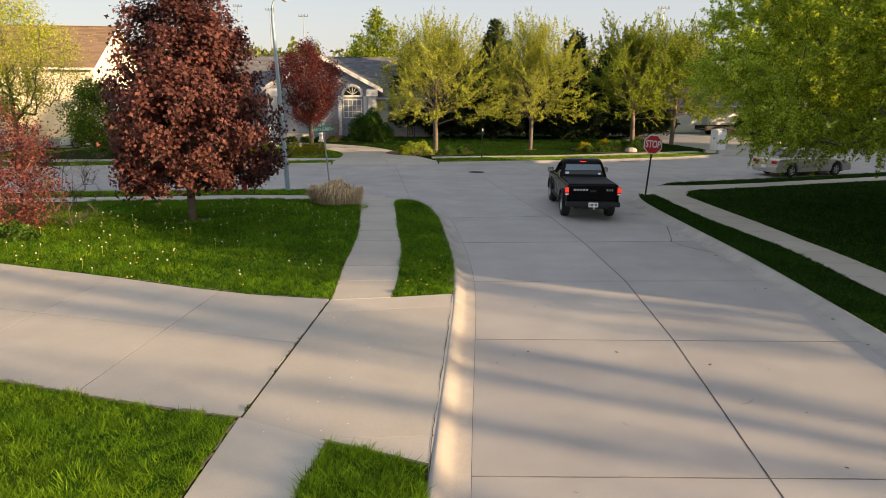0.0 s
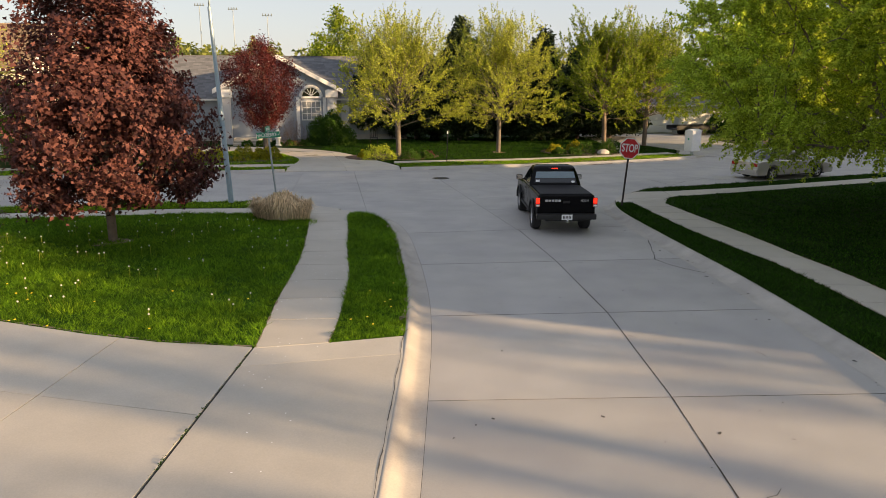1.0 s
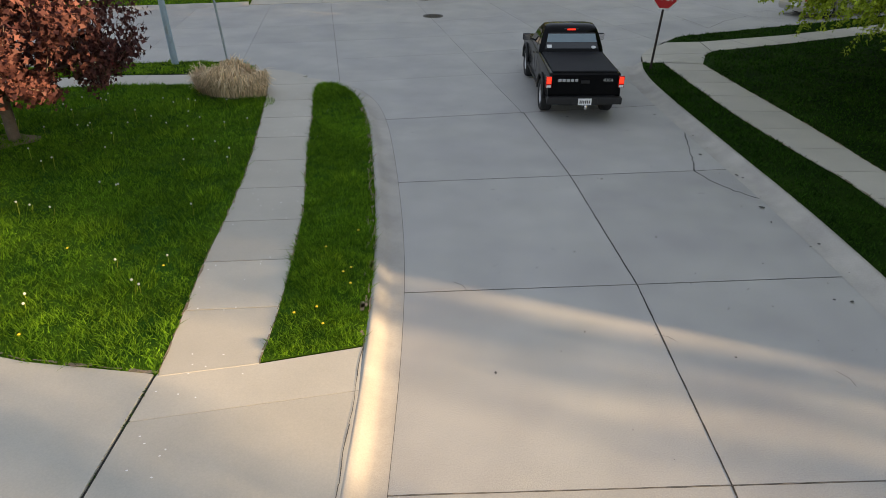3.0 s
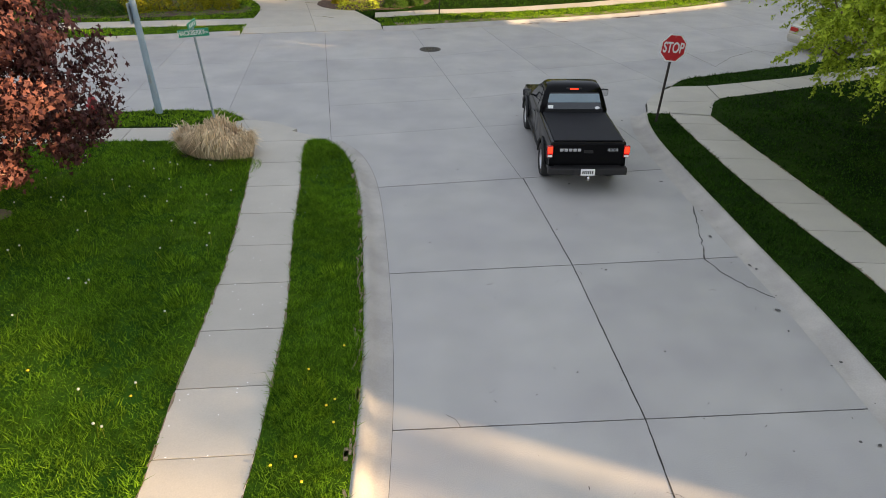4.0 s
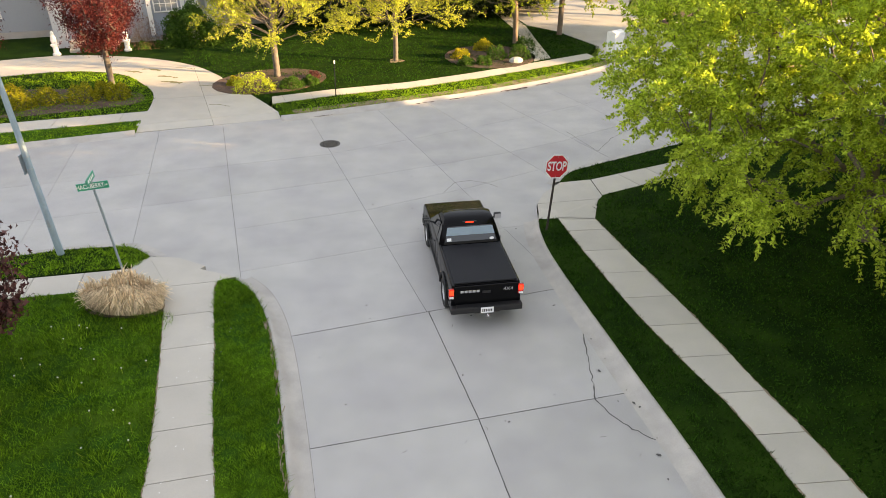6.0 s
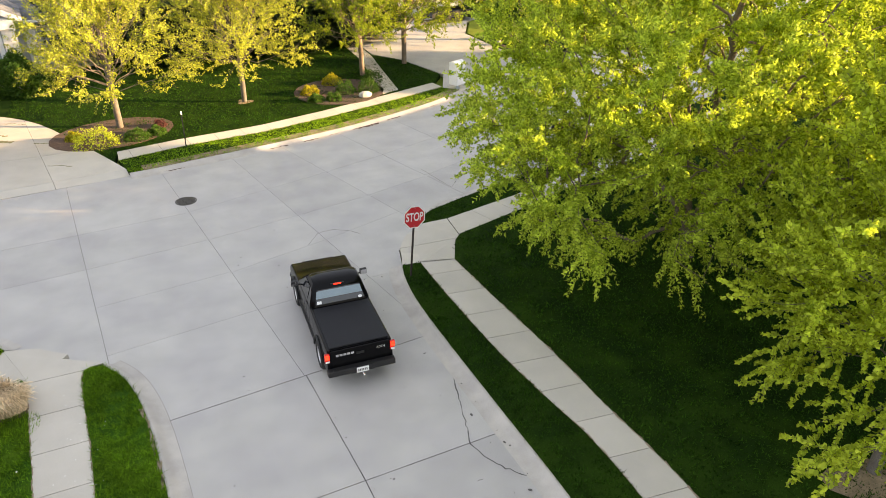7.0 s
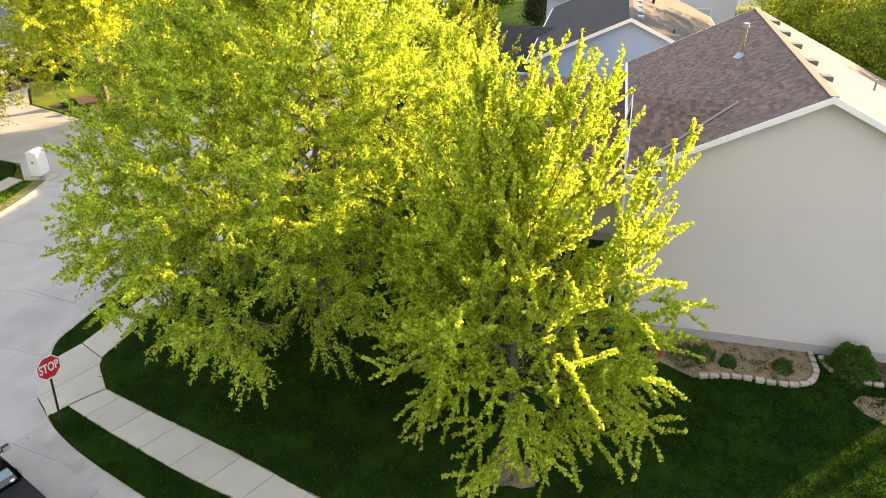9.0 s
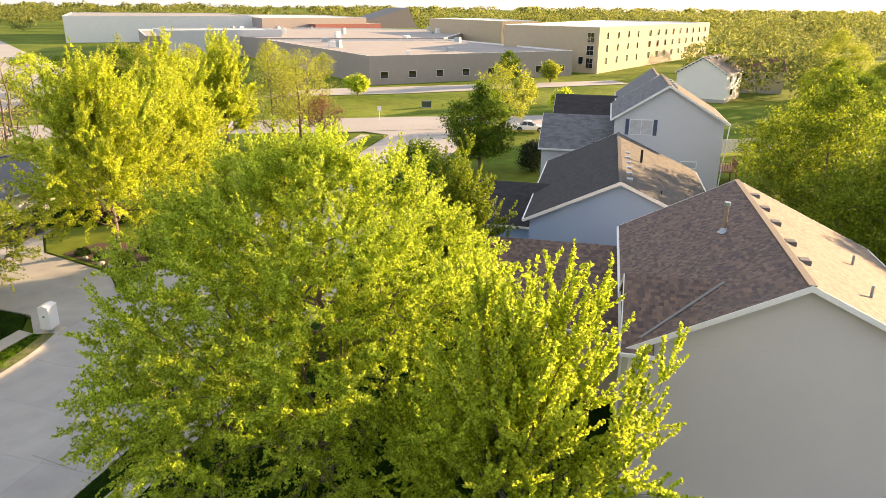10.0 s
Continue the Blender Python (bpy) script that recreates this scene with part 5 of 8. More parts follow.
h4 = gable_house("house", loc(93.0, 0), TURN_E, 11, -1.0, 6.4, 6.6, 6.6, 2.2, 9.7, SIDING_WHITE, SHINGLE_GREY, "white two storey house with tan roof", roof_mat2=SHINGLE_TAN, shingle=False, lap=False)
wing(h4, 5.0, 6.0, 8.0, -4.0, 4.0, 4.2, 6.6, SIDING_WHITE, SHINGLE_DARK, course=0.3, tab=0.8)
h5 = gable_house("house", (146, 42), 0, 12.5, 0.0, 9.6, 5.5, 5.5, 4.8, 8.4, SIDING_WHITE, SHINGLE_TAN, "white two storey house with pale roof", shingle=False, lap=False)
for xs, zs, ws in ((3.0, 4.3, 1.2), (8.6, 4.3, 1.2), (4.6, 1.7, 1.8)):
    window(h5, xs, -0.02, zs, ws, 1.2, 270)
for xs in (2.0, 4.5, 7.0, 9.5):
    boxed("roof_vent", xs - 0.2, xs + 0.2, 4.0, 4.4, 8.05, 8.35, TRIM, h5, 0.03)
h6 = gable_house("house", (171, 36.0), TURN_E + 90, 10.8, -8.0, 0.0, 4.6, 4.6, -4.0, 7.2, mat("tan_siding", (0.50, 0.42, 0.34), 0.7), mat("red_shingle", (0.16, 0.07, 0.055), 0.9, var=0.15), "tan house with dark red roof", shingle=False, lap=False)
window(h6, 3.0, 0.03, 3.6, 1.4, 1.3, 90)
window(h6, 8.0, 0.03, 3.6, 1.4, 1.3, 90)
fence = empty("fence", "white picket fence behind the houses", "fence", pose(*loc(97, -6), 0, 0, 0, TURN_E - 62))
for k in range(34):
    boxed("picket", 0.32 * k, 0.32 * k + 0.27, -0.02, 0.02, 0.2, 1.9, SIDING_WHITE, fence)
boxed("rail", 0, 10.9, 0.02, 0.07, 0.6, 0.7, SIDING_WHITE, fence)
boxed("rail", 0, 10.9, 0.02, 0.07, 1.5, 1.6, SIDING_WHITE, fence)
deck = empty("deck", "raised red brown wooden deck with railing", "deck", pose(*loc(80.0, -5.8), 0, 0, 0, TURN_E))
boxed("platform", 0, 3.6, 0, 3.4, 1.35, 1.5, WOOD, deck)
for k in range(14):
    boxed("baluster", 0.0, 0.05, 0.25 * k, 0.25 * k + 0.05, 1.5, 2.4, WOOD, deck)
    boxed("baluster", 0.26 * k, 0.26 * k + 0.05, 0.0, 0.05, 1.5, 2.4, WOOD, deck)
boxed("handrail", -0.03, 0.1, 0, 3.4, 2.4, 2.46, WOOD, deck)
boxed("handrail", 0, 3.6, -0.03, 0.1, 2.4, 2.46, WOOD, deck)
for (px, py) in ((0.1, 0.1), (3.4, 0.1), (0.1, 3.2), (3.4, 3.2)):
    boxed("post", px - 0.07, px + 0.07, py - 0.07, py + 0.07, -0.2, 1.4, WOOD, deck)

# ---- houses across the crossing street ----
stone_house = gable_house("house", (-22.5, 57.5), 7.0, 22.5, 0.0, 9.5, 3.5, 3.5, 4.75, 6.6, SIDING_SLATE, SHINGLE_GREY, "slate blue house with arched window and grey roof", course=0.2, tab=0.5)
front = new("wing")
front.parent = stone_house
front.matrix_basis = pose(13.6, 1.0, 0, 0, 0, -90)
FR = [((0, -3.3), (0, 3.3))]
V, F = [], []


def ftop(a, b, L):
    if b <= 4.3:
        return 0.0, L
    f = (b - 4.3) / 2.05
    return f * L / 2, L - f * L / 2


lap_wall(V, F, (4.2, -5.0), (4.2, 3.3), 0.4, 6.35, ftop)
lap_wall(V, F, (0, -5.0), (4.2, -5.0), 0.4, 4.3)
lap_wall(V, F, (4.2, 3.3), (0, 3.3), 0.4, 4.3)
raw("wing_siding", V, F, SIDING_SLATE, front)
boxed("wing_foundation", 0, 4.15, -4.95, 3.25, -0.1, 0.45, FOUND, front)
for sgn in (-1, 1):
    ye = -0.85 + sgn * 4.65
    q = [(-3.5, ye, 4.05), (4.6, ye, 4.05), (4.6, -0.85, 6.5), (-3.5, -0.85, 6.5)]
    roof_slab("wing_roof", *q, 0.16, SHINGLE_GREY, front)
    plane_shingles("wing_shingles", *q, SHINGLE_GREY, front, 0.2, 0.5)
    raw("wing_bargeboard", [(4.64, ye, 3.77), (4.64, -0.85, 6.22), (4.64, -0.85, 6.55), (4.64, ye, 4.1), (4.58, ye, 3.77), (4.58, -0.85, 6.22), (4.58, -0.85, 6.55), (4.58, ye, 4.1)], [(0, 1, 2, 3), (7, 6, 5, 4), (0, 4, 5, 1), (2, 6, 7, 3), (3, 7, 4, 0), (1, 5, 6, 2)], TRIM, front)
    boxed("corner_pillar", 4.1, 4.5, -0.85 + sgn * 3.8 - 0.35, -0.85 + sgn * 3.8 + 0.35, 0.0, 4.1, SIDING_PALE, front, 0.02)
    boxed("pillar_cap", 4.08, 4.6, -0.85 + sgn * 3.8 - 0.45, -0.85 + sgn * 3.8 + 0.45, 3.5, 4.0, TRIM, front, 0.02)
# arched window: fan above, square light below
yc = 1.45
arch = [(yc + 0.75 * math.cos(math.pi * k / 14), 3.55 + 0.75 * math.sin(math.pi * k / 14)) for k in range(15)]
bm = bmesh.new()
for (a, b) in zip(arch, arch[1:]):
    tube(bm, (4.26, a[0], a[1]), (4.26, b[0], b[1]), 0.11, 0.11, 6)
tube(bm, (4.26, yc - 0.75, 3.5), (4.26, yc + 0.75, 3.5), 0.08, 0.08, 6)
part("arch_frame", bm, TRIM, front)
raw("arch_pane", [(4.23, yc, 3.55)] + [(4.23, y, z) for y, z in arch], [(0, k + 1, k + 2) for k in range(14)], DARKGLASS, front)
bm = bmesh.new()
for k in (3, 5, 7, 9, 11):
    tube(bm, (4.25, yc, 3.6), (4.25, arch[k][0], arch[k][1]), 0.025, 0.025, 5)
part("glazing_bar", bm, TRIM, front)
window(front, 4.24, yc, 2.55, 1.3, 1.3, 0, bars=(4, 3), pane=CURTAINED)
boxed("window_pilaster", 4.2, 4.34, yc - 1.1, yc - 0.85, 0.5, 3.5, TRIM, front)
boxed("window_pilaster", 4.2, 4.34, yc + 0.85, yc + 1.1, 0.5, 3.5, TRIM, front)
window(stone_house, 19.8, -0.02, 2.1, 1.5, 1.3, 270, bars=(2, 1))
window(stone_house, 4.5, -0.02, 2.1, 1.5, 1.3, 270, bars=(2, 1))
for xs in (17.6, 21.9):
    boxed("corner_pillar", xs - 0.3, xs + 0.3, -0.12, 0.2, 0.0, 3.3, SIDING_PALE, stone_house, 0.02)
steps = empty("porch_steps", "pale concrete porch steps with railing", "steps", pose(-11.2, 53.9, KZ, 0, 0, 7))
for k in range(3):
    boxed("step", -1.3, 1.3, 0.32 * k, 1.6, 0.17 * k, 0.17 * (k + 1), WALKWAY, steps, 0.01)
for sgn in (-1, 1):
    urn = empty("garden_statue", "pale stone pedestal ornament by the steps", "ornament", pose(-11.2 + sgn * 1.9, 53.6 + sgn * 0.2, KZ), "ornaments by the steps")
    lathe("pedestal", [(0.22, 0), (0.22, 0.1), (0.15, 0.14), (0.15, 0.5), (0.22, 0.54), (0.22, 0.62), (0.12, 0.66), (0.16, 0.85), (0.13, 1.05), (0.09, 1.15), (0.1, 1.25), (0.04, 1.36)], TRIM, urn, 14)
bench = empty("garden_chair", "dark metal garden chair by the wall", "chair", pose(-2.6, 56.0, KZ, 0, 0, 5))
boxed("seat", -0.3, 0.3, -0.25, 0.25, 0.42, 0.46, BLACKPLASTIC, bench)
for k in range(5):
    boxed("back_slat", -0.28 + 0.13 * k, -0.24 + 0.13 * k, 0.22, 0.26, 0.46, 1.05, BLACKPLASTIC, bench)
for sx in (-0.27, 0.27):
    for sy in (-0.22, 0.22):
        boxed("leg", sx - 0.02, sx + 0.02, sy - 0.02, sy + 0.02, 0, 0.42, BLACKPLASTIC, bench)

cream_house = gable_house("house", (-25.0, 55.5), 186, 16, -5.2, 5.2, 5.5, 5.5, 0.0, 8.4, SIDING_CREAM, mat("tan_shingle", (0.27, 0.18, 0.11), 0.9, var=0.12, island=0.2), "cream two storey house with brown roof in evening sun", course=0.25, tab=0.6)
wing(cream_house, 8.0, 3.0, 5.0, -3.0, 3.0, 5.2, 7.6, SIDING_CREAM, mat("tan_shingle_wing", (0.27, 0.18, 0.11), 0.9, var=0.12), course=0.25, tab=0.6)
garage = gable_house("garage", (15.5, 66.8), 8.0, 15.0, 0.0, 8.5, 2.75, 2.75, 4.2, 4.8, SIDING_PALE, SHINGLE_GREY, "white garage with wide panelled doors", shingle=False)
for k, (x0, x1) in enumerate(((1.0, 3.6), (4.2, 9.0), (9.6, 12.2))):
    d = boxed("garage_door", x0, x1, -0.06, -0.01, 0.15, 2.5, SIDING_WHITE, garage)
    for r in range(4):
        boxed("door_panel", x0 + 0.06, x1 - 0.06, -0.085, -0.06, 0.2 + 0.57 * r, 0.72 + 0.57 * r, TRIM, d, 0.01)
trailer = empty("utility_trailer", "dark open utility trailer parked before the garage", "trailer", pose(25.2, 65.3, 0.02, 0, 0, 10))
boxed("deck", -2.0, 2.0, -0.9, 0.9, 0.55, 0.68, BLACKPLASTIC, trailer, 0.02)
for sy in (-0.9, 0.86):
    boxed("side_rail", -2.0, 2.0, sy, sy + 0.05, 0.68, 0.95, BLACKPLASTIC, trailer)
boxed("tongue", 2.0, 3.2, -0.06, 0.06, 0.5, 0.6, BLACKPLASTIC, trailer)
for sx in (-0.45, 0.4):
    for sy in (-1.0, 1.0):
        lathe("wheel", [(0.2, -0.1), (0.36, -0.1), (0.38, 0), (0.36, 0.1), (0.2, 0.1)], RUBBER, trailer, 20, pose(sx, sy, 0.37, 90, 0, 0))
# ---- vehicles ----
def text_mesh(name, body, size, material, parent, m, extrude=0.003, align="CENTER", bold=0.0):
    cu = bpy.data.curves.new(name, "FONT")
    cu.offset = bold
    cu.body, cu.size, cu.extrude, cu.align_x, cu.align_y = body, size, extrude, align, "CENTER"
    tmp = bpy.data.objects.new(name, cu)
    scene.collection.objects.link(tmp)
    bpy.context.view_layer.update()
    me = bpy.data.meshes.new_from_object(tmp)
    bpy.data.objects.remove(tmp)
    ob = link_mesh(name, me, material, parent)
    ob.matrix_basis = m
    return ob


def loft(name, rings, material, parent, label="", close=True, bevel=0.0, smooth=True):
    """A skin over rings of equal length, with flat ends."""
    bm = bmesh.new()
    R = [[bm.verts.new(p) for p in ring] for ring in rings]
    k = len(R[0])
    for a, b in zip(R, R[1:]):
        for i in range(k if close else k - 1):
            j = (i + 1) % k
            bm.faces.new((a[i], a[j], b[j], b[i]))
    if close:
        bm.faces.new(R[0][::-1])
        bm.faces.new(R[-1])
    bmesh.ops.recalc_face_normals(bm, faces=bm.faces)
    ob = part(name, bm, material, parent, label)
    if smooth:
        ob.data.polygons.foreach_set("use_smooth", [True] * len(ob.data.polygons))
        ob.data.set_sharp_from_angle(angle=radians(35))
    return ob


def arch_profile(y0, y1, zb, axles, r, top):
    """Lower body side, from rear bottom to front bottom, with round wheel openings; then the top line back."""
    pts = [(y0, zb)]
    for ay in axles:
        for k in range(9):
            a = math.pi * (1 - k / 8)
            pts.append((ay + r * math.cos(a), max(zb, 0.36 + r * math.sin(a)) if 0 < k < 8 else zb))
    pts.append((y1, zb))
    return pts + top


def side_body(name, profile, half, material, parent, tuck=0.05, belt=0.6):
    """A body pressed from its side outline, a little narrower at sill and shoulder, with rounded edges."""
    bm = bmesh.new()
    sides = []
    for s in (-1, 1):
        sides.append([bm.verts.new((s * (half - tuck * (max(0, z - belt) / 0.5) ** 2 - 0.02 * max(0, (belt - z) / 0.3)), y, z)) for y, z in profile])
    L, R = sides
    n = len(profile)
    bm.faces.new(L)
    bm.faces.new(R[::-1])
    for i in range(n):
        j = (i + 1) % n
        bm.faces.new((L[i], R[i], R[j], L[j]))
    bmesh.ops.recalc_face_normals(bm, faces=bm.faces)
    es = [e for e in bm.edges if abs(e.verts[0].co.x) > 0.3 and e.verts[0].co.x * e.verts[1].co.x > 0]
    bmesh.ops.bevel(bm, geom=es, offset=0.045, segments=3, affect="EDGES", profile=0.5)
    bmesh.ops.triangulate(bm, faces=[f for f in bm.faces if len(f.verts) > 4])
    ob = part(name, bm, material, parent)
    ob.data.polygons.foreach_set("use_smooth", [True] * len(ob.data.polygons))
    ob.data.set_sharp_from_angle(angle=radians(40))
    return ob


def wheel(parent, x, y, r, w, spokes=5):
    """Tyre, dished rim and spokes."""
    s = 1 if x > 0 else -1
    top_ = new("wheel")
    top_.parent = parent
    top_.matrix_basis = pose(x, y, r, 0, 90 * s, 0)
    lathe("tyre", [(r * 0.62, -w / 2), (r * 0.9, -w / 2), (r * 0.985, -w * 0.36), (r, -w * 0.2), (r, w * 0.2), (r * 0.985, w * 0.36), (r * 0.9, w / 2), (r * 0.62, w / 2), (r * 0.6, w * 0.3)], RUBBER, top_, 28)
    rim = lathe("rim", [(r * 0.1, w * 0.16), (r * 0.52, w * 0.10), (r * 0.58, w * 0.42), (r * 0.65, w * 0.46), (r * 0.65, -w * 0.4), (r * 0.3, -w * 0.4)], ALLOY, top_, 28)
    bm = bmesh.new()
    for k in range(spokes):
        box(bm, -0.035, 0.035, r * 0.08, r * 0.58, w * 0.22, w * 0.36, 0.008, Matrix.Rotation(2 * math.pi * k / spokes, 4, "Z"))
    part("spoke", bm, ALLOY, rim)
    lathe("hub_cap", [(r * 0.17, w * 0.2), (r * 0.16, w * 0.4), (r * 0.1, w * 0.44)], ALLOY, rim, 16)
    return top_


def pickup(x, y, turn, scale=1.04):
    t = empty("pickup_truck", "black pickup truck with covered bed and lit brake lights", "pickup truck", pose(x, y, 0, 0, 0, turn) @ Matrix.Scale(scale, 4))
    ra, fa = -1.45, 1.68
    prof = arch_profile(-2.42, 2.38, 0.42, (ra, fa), 0.44, [(2.42, 0.62), (2.40, 0.86), (2.28, 0.97), (1.15, 1.06), (0.95, 1.10), (-0.45, 1.10), (-2.40, 1.09), (-2.44, 0.9), (-2.44, 0.55)])
    side_body("body", prof, 0.86, BLACKPAINT, t)
    # cab
    def ring(z, hy0, hy1, hx, c=0.1):
        return [(-hx + c, hy0, z), (hx - c, hy0, z), (hx, hy0 + c, z), (hx, hy1 - c, z), (hx - c, hy1, z), (-hx + c, hy1, z), (-hx, hy1 - c, z), (-hx, hy0 + c, z)]
    loft("cab", [ring(1.05, -0.52, 1.22, 0.81), ring(1.14, -0.50, 1.14, 0.80), ring(1.58, -0.30, 0.50, 0.665), ring(1.66, -0.22, 0.40, 0.62), ring(1.70, -0.05, 0.25, 0.50)], BLACKPAINT, t)
    # glass lies a little proud of the cab
    raw("rear_window", [(-0.66, -0.495, 1.19), (0.66, -0.495, 1.19), (0.575, -0.335, 1.54), (-0.575, -0.335, 1.54)], [(0, 1, 2, 3)], DARKGLASS, t, "tinted rear window")
    # brightness seen through the cab, painted as a pale pane on the window
    raw("window_tint_band", [(-0.63, -0.438, 1.335), (0.63, -0.438, 1.335), (0.585, -0.352, 1.52), (-0.585, -0.352, 1.52)], [(0, 1, 2, 3)], LIGHTPANE, t, "pale blue band painted for light through the rear window")
    raw("sticker", [(-0.62, -0.505, 1.21), (-0.50, -0.505, 1.21), (-0.50, -0.47, 1.28), (-0.62, -0.47, 1.28)], [(0, 1, 2, 3)], WHITEPAINT, t)
    lathe("sticker", [(0.05, 0.0), (0.045, 0.004)], WHITEPAINT, t, 12, pose(0.55, -0.487, 1.22, 65, 0, 0) @ Matrix.Diagonal((1.2, 0.75, 1, 1)))
    raw("windscreen", [(0.68, 1.14, 1.16), (-0.68, 1.14, 1.16), (-0.58, 0.56, 1.55), (0.58, 0.56, 1.55)], [(0, 1, 2, 3)], DARKGLASS, t)
    for s in (-1, 1):
        v = [(s * 0.812, -0.05, 1.15), (s * 0.812, 0.92, 1.15), (s * 0.695, 0.50, 1.53), (s * 0.69, -0.02, 1.54)]
        raw("side_window", v, [(0, 1, 2, 3) if s > 0 else (3, 2, 1, 0)], DARKGLASS, t)
        v = [(s * 0.808, -0.38, 1.16), (s * 0.81, -0.11, 1.15), (s * 0.69, -0.08, 1.54), (s * 0.70, -0.24, 1.50)]
        raw("quarter_window", v, [(0, 1, 2, 3) if s > 0 else (3, 2, 1, 0)], DARKGLASS, t)
        m_ = boxed("mirror", s * 0.98 - 0.10, s * 0.98 + 0.10, 0.72, 0.82, 1.13, 1.30, BLACKPLASTIC, t, 0.03)
        boxed("mirror_glass", s * 0.98 - 0.085, s * 0.98 + 0.085, 0.712, 0.719, 1.145, 1.285, CHROME, m_)
        bm = bmesh.new()
        tube(bm, (s * 0.80, 0.80, 1.14), (s * 0.93, 0.78, 1.17), 0.025, 0.02, 8)
        part("mirror_arm", bm, BLACKPLASTIC, m_)
        lamp = boxed("tail_light", s * 0.83 - 0.065, s * 0.83 + 0.065, -2.465, -2.40, 0.76, 1.02, TAILRED, t, 0.015, "red tail light, lit")
        boxed("brake_lens", s * 0.83 - 0.05, s * 0.83 + 0.05, -2.472, -2.46, 0.86, 1.0, BRAKE, lamp)
        boxed("reversing_lens", s * 0.83 - 0.05, s * 0.83 + 0.05, -2.472, -2.46, 0.77, 0.82, WHITEPAINT, lamp)
        # wheel-arch lips
        for ay in (ra, fa):
            swept("wheel_arch", [(s * 0.865, ay + 0.455 * math.cos(math.pi * k / 12), 0.36 + 0.455 * math.sin(math.pi * k / 12)) for k in range(13)], 0.035, 0.035, BLACKPLASTIC, t)
        boxed("door_handle", s * 0.865 - 0.012, s * 0.865 + 0.012, 0.02, 0.16, 0.96, 1.0, BLACKPLASTIC, t, 0.005)
        boxed("door_seam", s * 0.863 - 0.004, s * 0.863 + 0.004, -0.16, -0.148, 0.5, 1.1, JOINT, t)
        boxed("headlight", s * 0.66 - 0.15, s * 0.66 + 0.15, 2.36, 2.43, 0.72, 0.86, CHROME, t, 0.02)
        boxed("running_board", s * 0.82 - 0.05, s * 0.82 + 0.05, -0.95, 1.2, 0.36, 0.42, BLACKPLASTIC, t, 0.01)
    boxed("bed_cover", -0.745, 0.745, -2.36, -0.54, 1.085, 1.125, mat("bed_cover_vinyl", (0.012, 0.0125, 0.015), 0.7, var=0.15, scale=3, bump=0.3, spec=0.25), t, 0.012, "taut grey-black vinyl bed cover")
    boxed("tailgate", -0.745, 0.745, -2.465, -2.43, 0.58, 1.075, BLACKPAINT, t, 0.012)
    boxed("tailgate_handle", -0.10, 0.10, -2.475, -2.46, 0.86, 0.93, BLACKPLASTIC, t, 0.006)
    # lettering: maker's mark as plain blocks, drive badge in letters
    bm = bmesh.new()
    for k in range(5):
        box(bm, -0.62 + k * 0.095, -0.545 + k * 0.095, -2.471, -2.464, 0.90, 0.965, 0.006)
        box(bm, -0.60 + k * 0.095, -0.565 + k * 0.095, -2.4735, -2.470, 0.92, 0.945)
    part("badge", bm, CHROME, t, "chrome maker's mark")
    text_mesh("badge", "4X4", 0.12, CHROME, t, pose(0.52, -2.466, 0.932, 90, 0, 0) @ Matrix.Diagonal((1.15, 1, 1, 1)))
    b = boxed("rear_bumper", -0.86, 0.86, -2.60, -2.42, 0.40, 0.56, BLACKPLASTIC, t, 0.03)
    boxed("bumper_step", -0.72, 0.72, -2.585, -2.44, 0.56, 0.575, BLACKPLASTIC, b)
    boxed("plate_recess", -0.30, 0.30, -2.612, -2.59, 0.40, 0.55, BLACKPLASTIC, b, 0.01)
    p = boxed("number_plate", -0.155, 0.155, -2.622, -2.612, 0.40, 0.555, WHITEPAINT, t, 0.004, "pale number plate")
    bm = bmesh.new()
    for k in range(6):
        box(bm, -0.12 + k * 0.042, -0.095 + k * 0.042, -2.6245, -2.621, 0.44, 0.51)
    part("plate_bar", bm, JOINT, p)
    bm = bmesh.new()
    tube(bm, (0, -2.60, 0.36), (0, -2.74, 0.36), 0.03, 0.03, 8)
    bmesh.ops.create_uvsphere(bm, u_segments=10, v_segments=8, radius=0.035, matrix=Matrix.Translation((0, -2.74, 0.40)))
    part("tow_hitch", bm, CHROME, t)
    boxed("brake_lamp_housing", -0.19, 0.19, -0.275, -0.225, 1.585, 1.635, BLACKPLASTIC, t, 0.012)
    boxed("high_brake_light", -0.10, 0.10, -0.285, -0.272, 1.592, 1.626, BRAKE, t)
    boxed("grille", -0.48, 0.48, 2.40, 2.45, 0.66, 0.90, BLACKPLASTIC, t, 0.02)
    boxed("front_bumper", -0.86, 0.86, 2.34, 2.52, 0.42, 0.58, BLACKPLASTIC, t, 0.04)
    boxed("chassis", -0.55, 0.55, -2.3, 2.2, 0.30, 0.46, BLACKPLASTIC, t)
    bm = bmesh.new()
    tube(bm, (-0.7, ra, 0.37), (0.7, ra, 0.37), 0.06, 0.06, 10)
    part("rear_axle", bm, BLACKPLASTIC, t)
    for ay in (ra, fa):
        for s in (-1, 1):
            wheel(t, s * 0.74, ay, 0.395, 0.26)
    for c in t.children:
        if not c.name.startswith("wheel") or c.name.startswith("wheel_arch"):
            c.location.z += 0.075
    return t


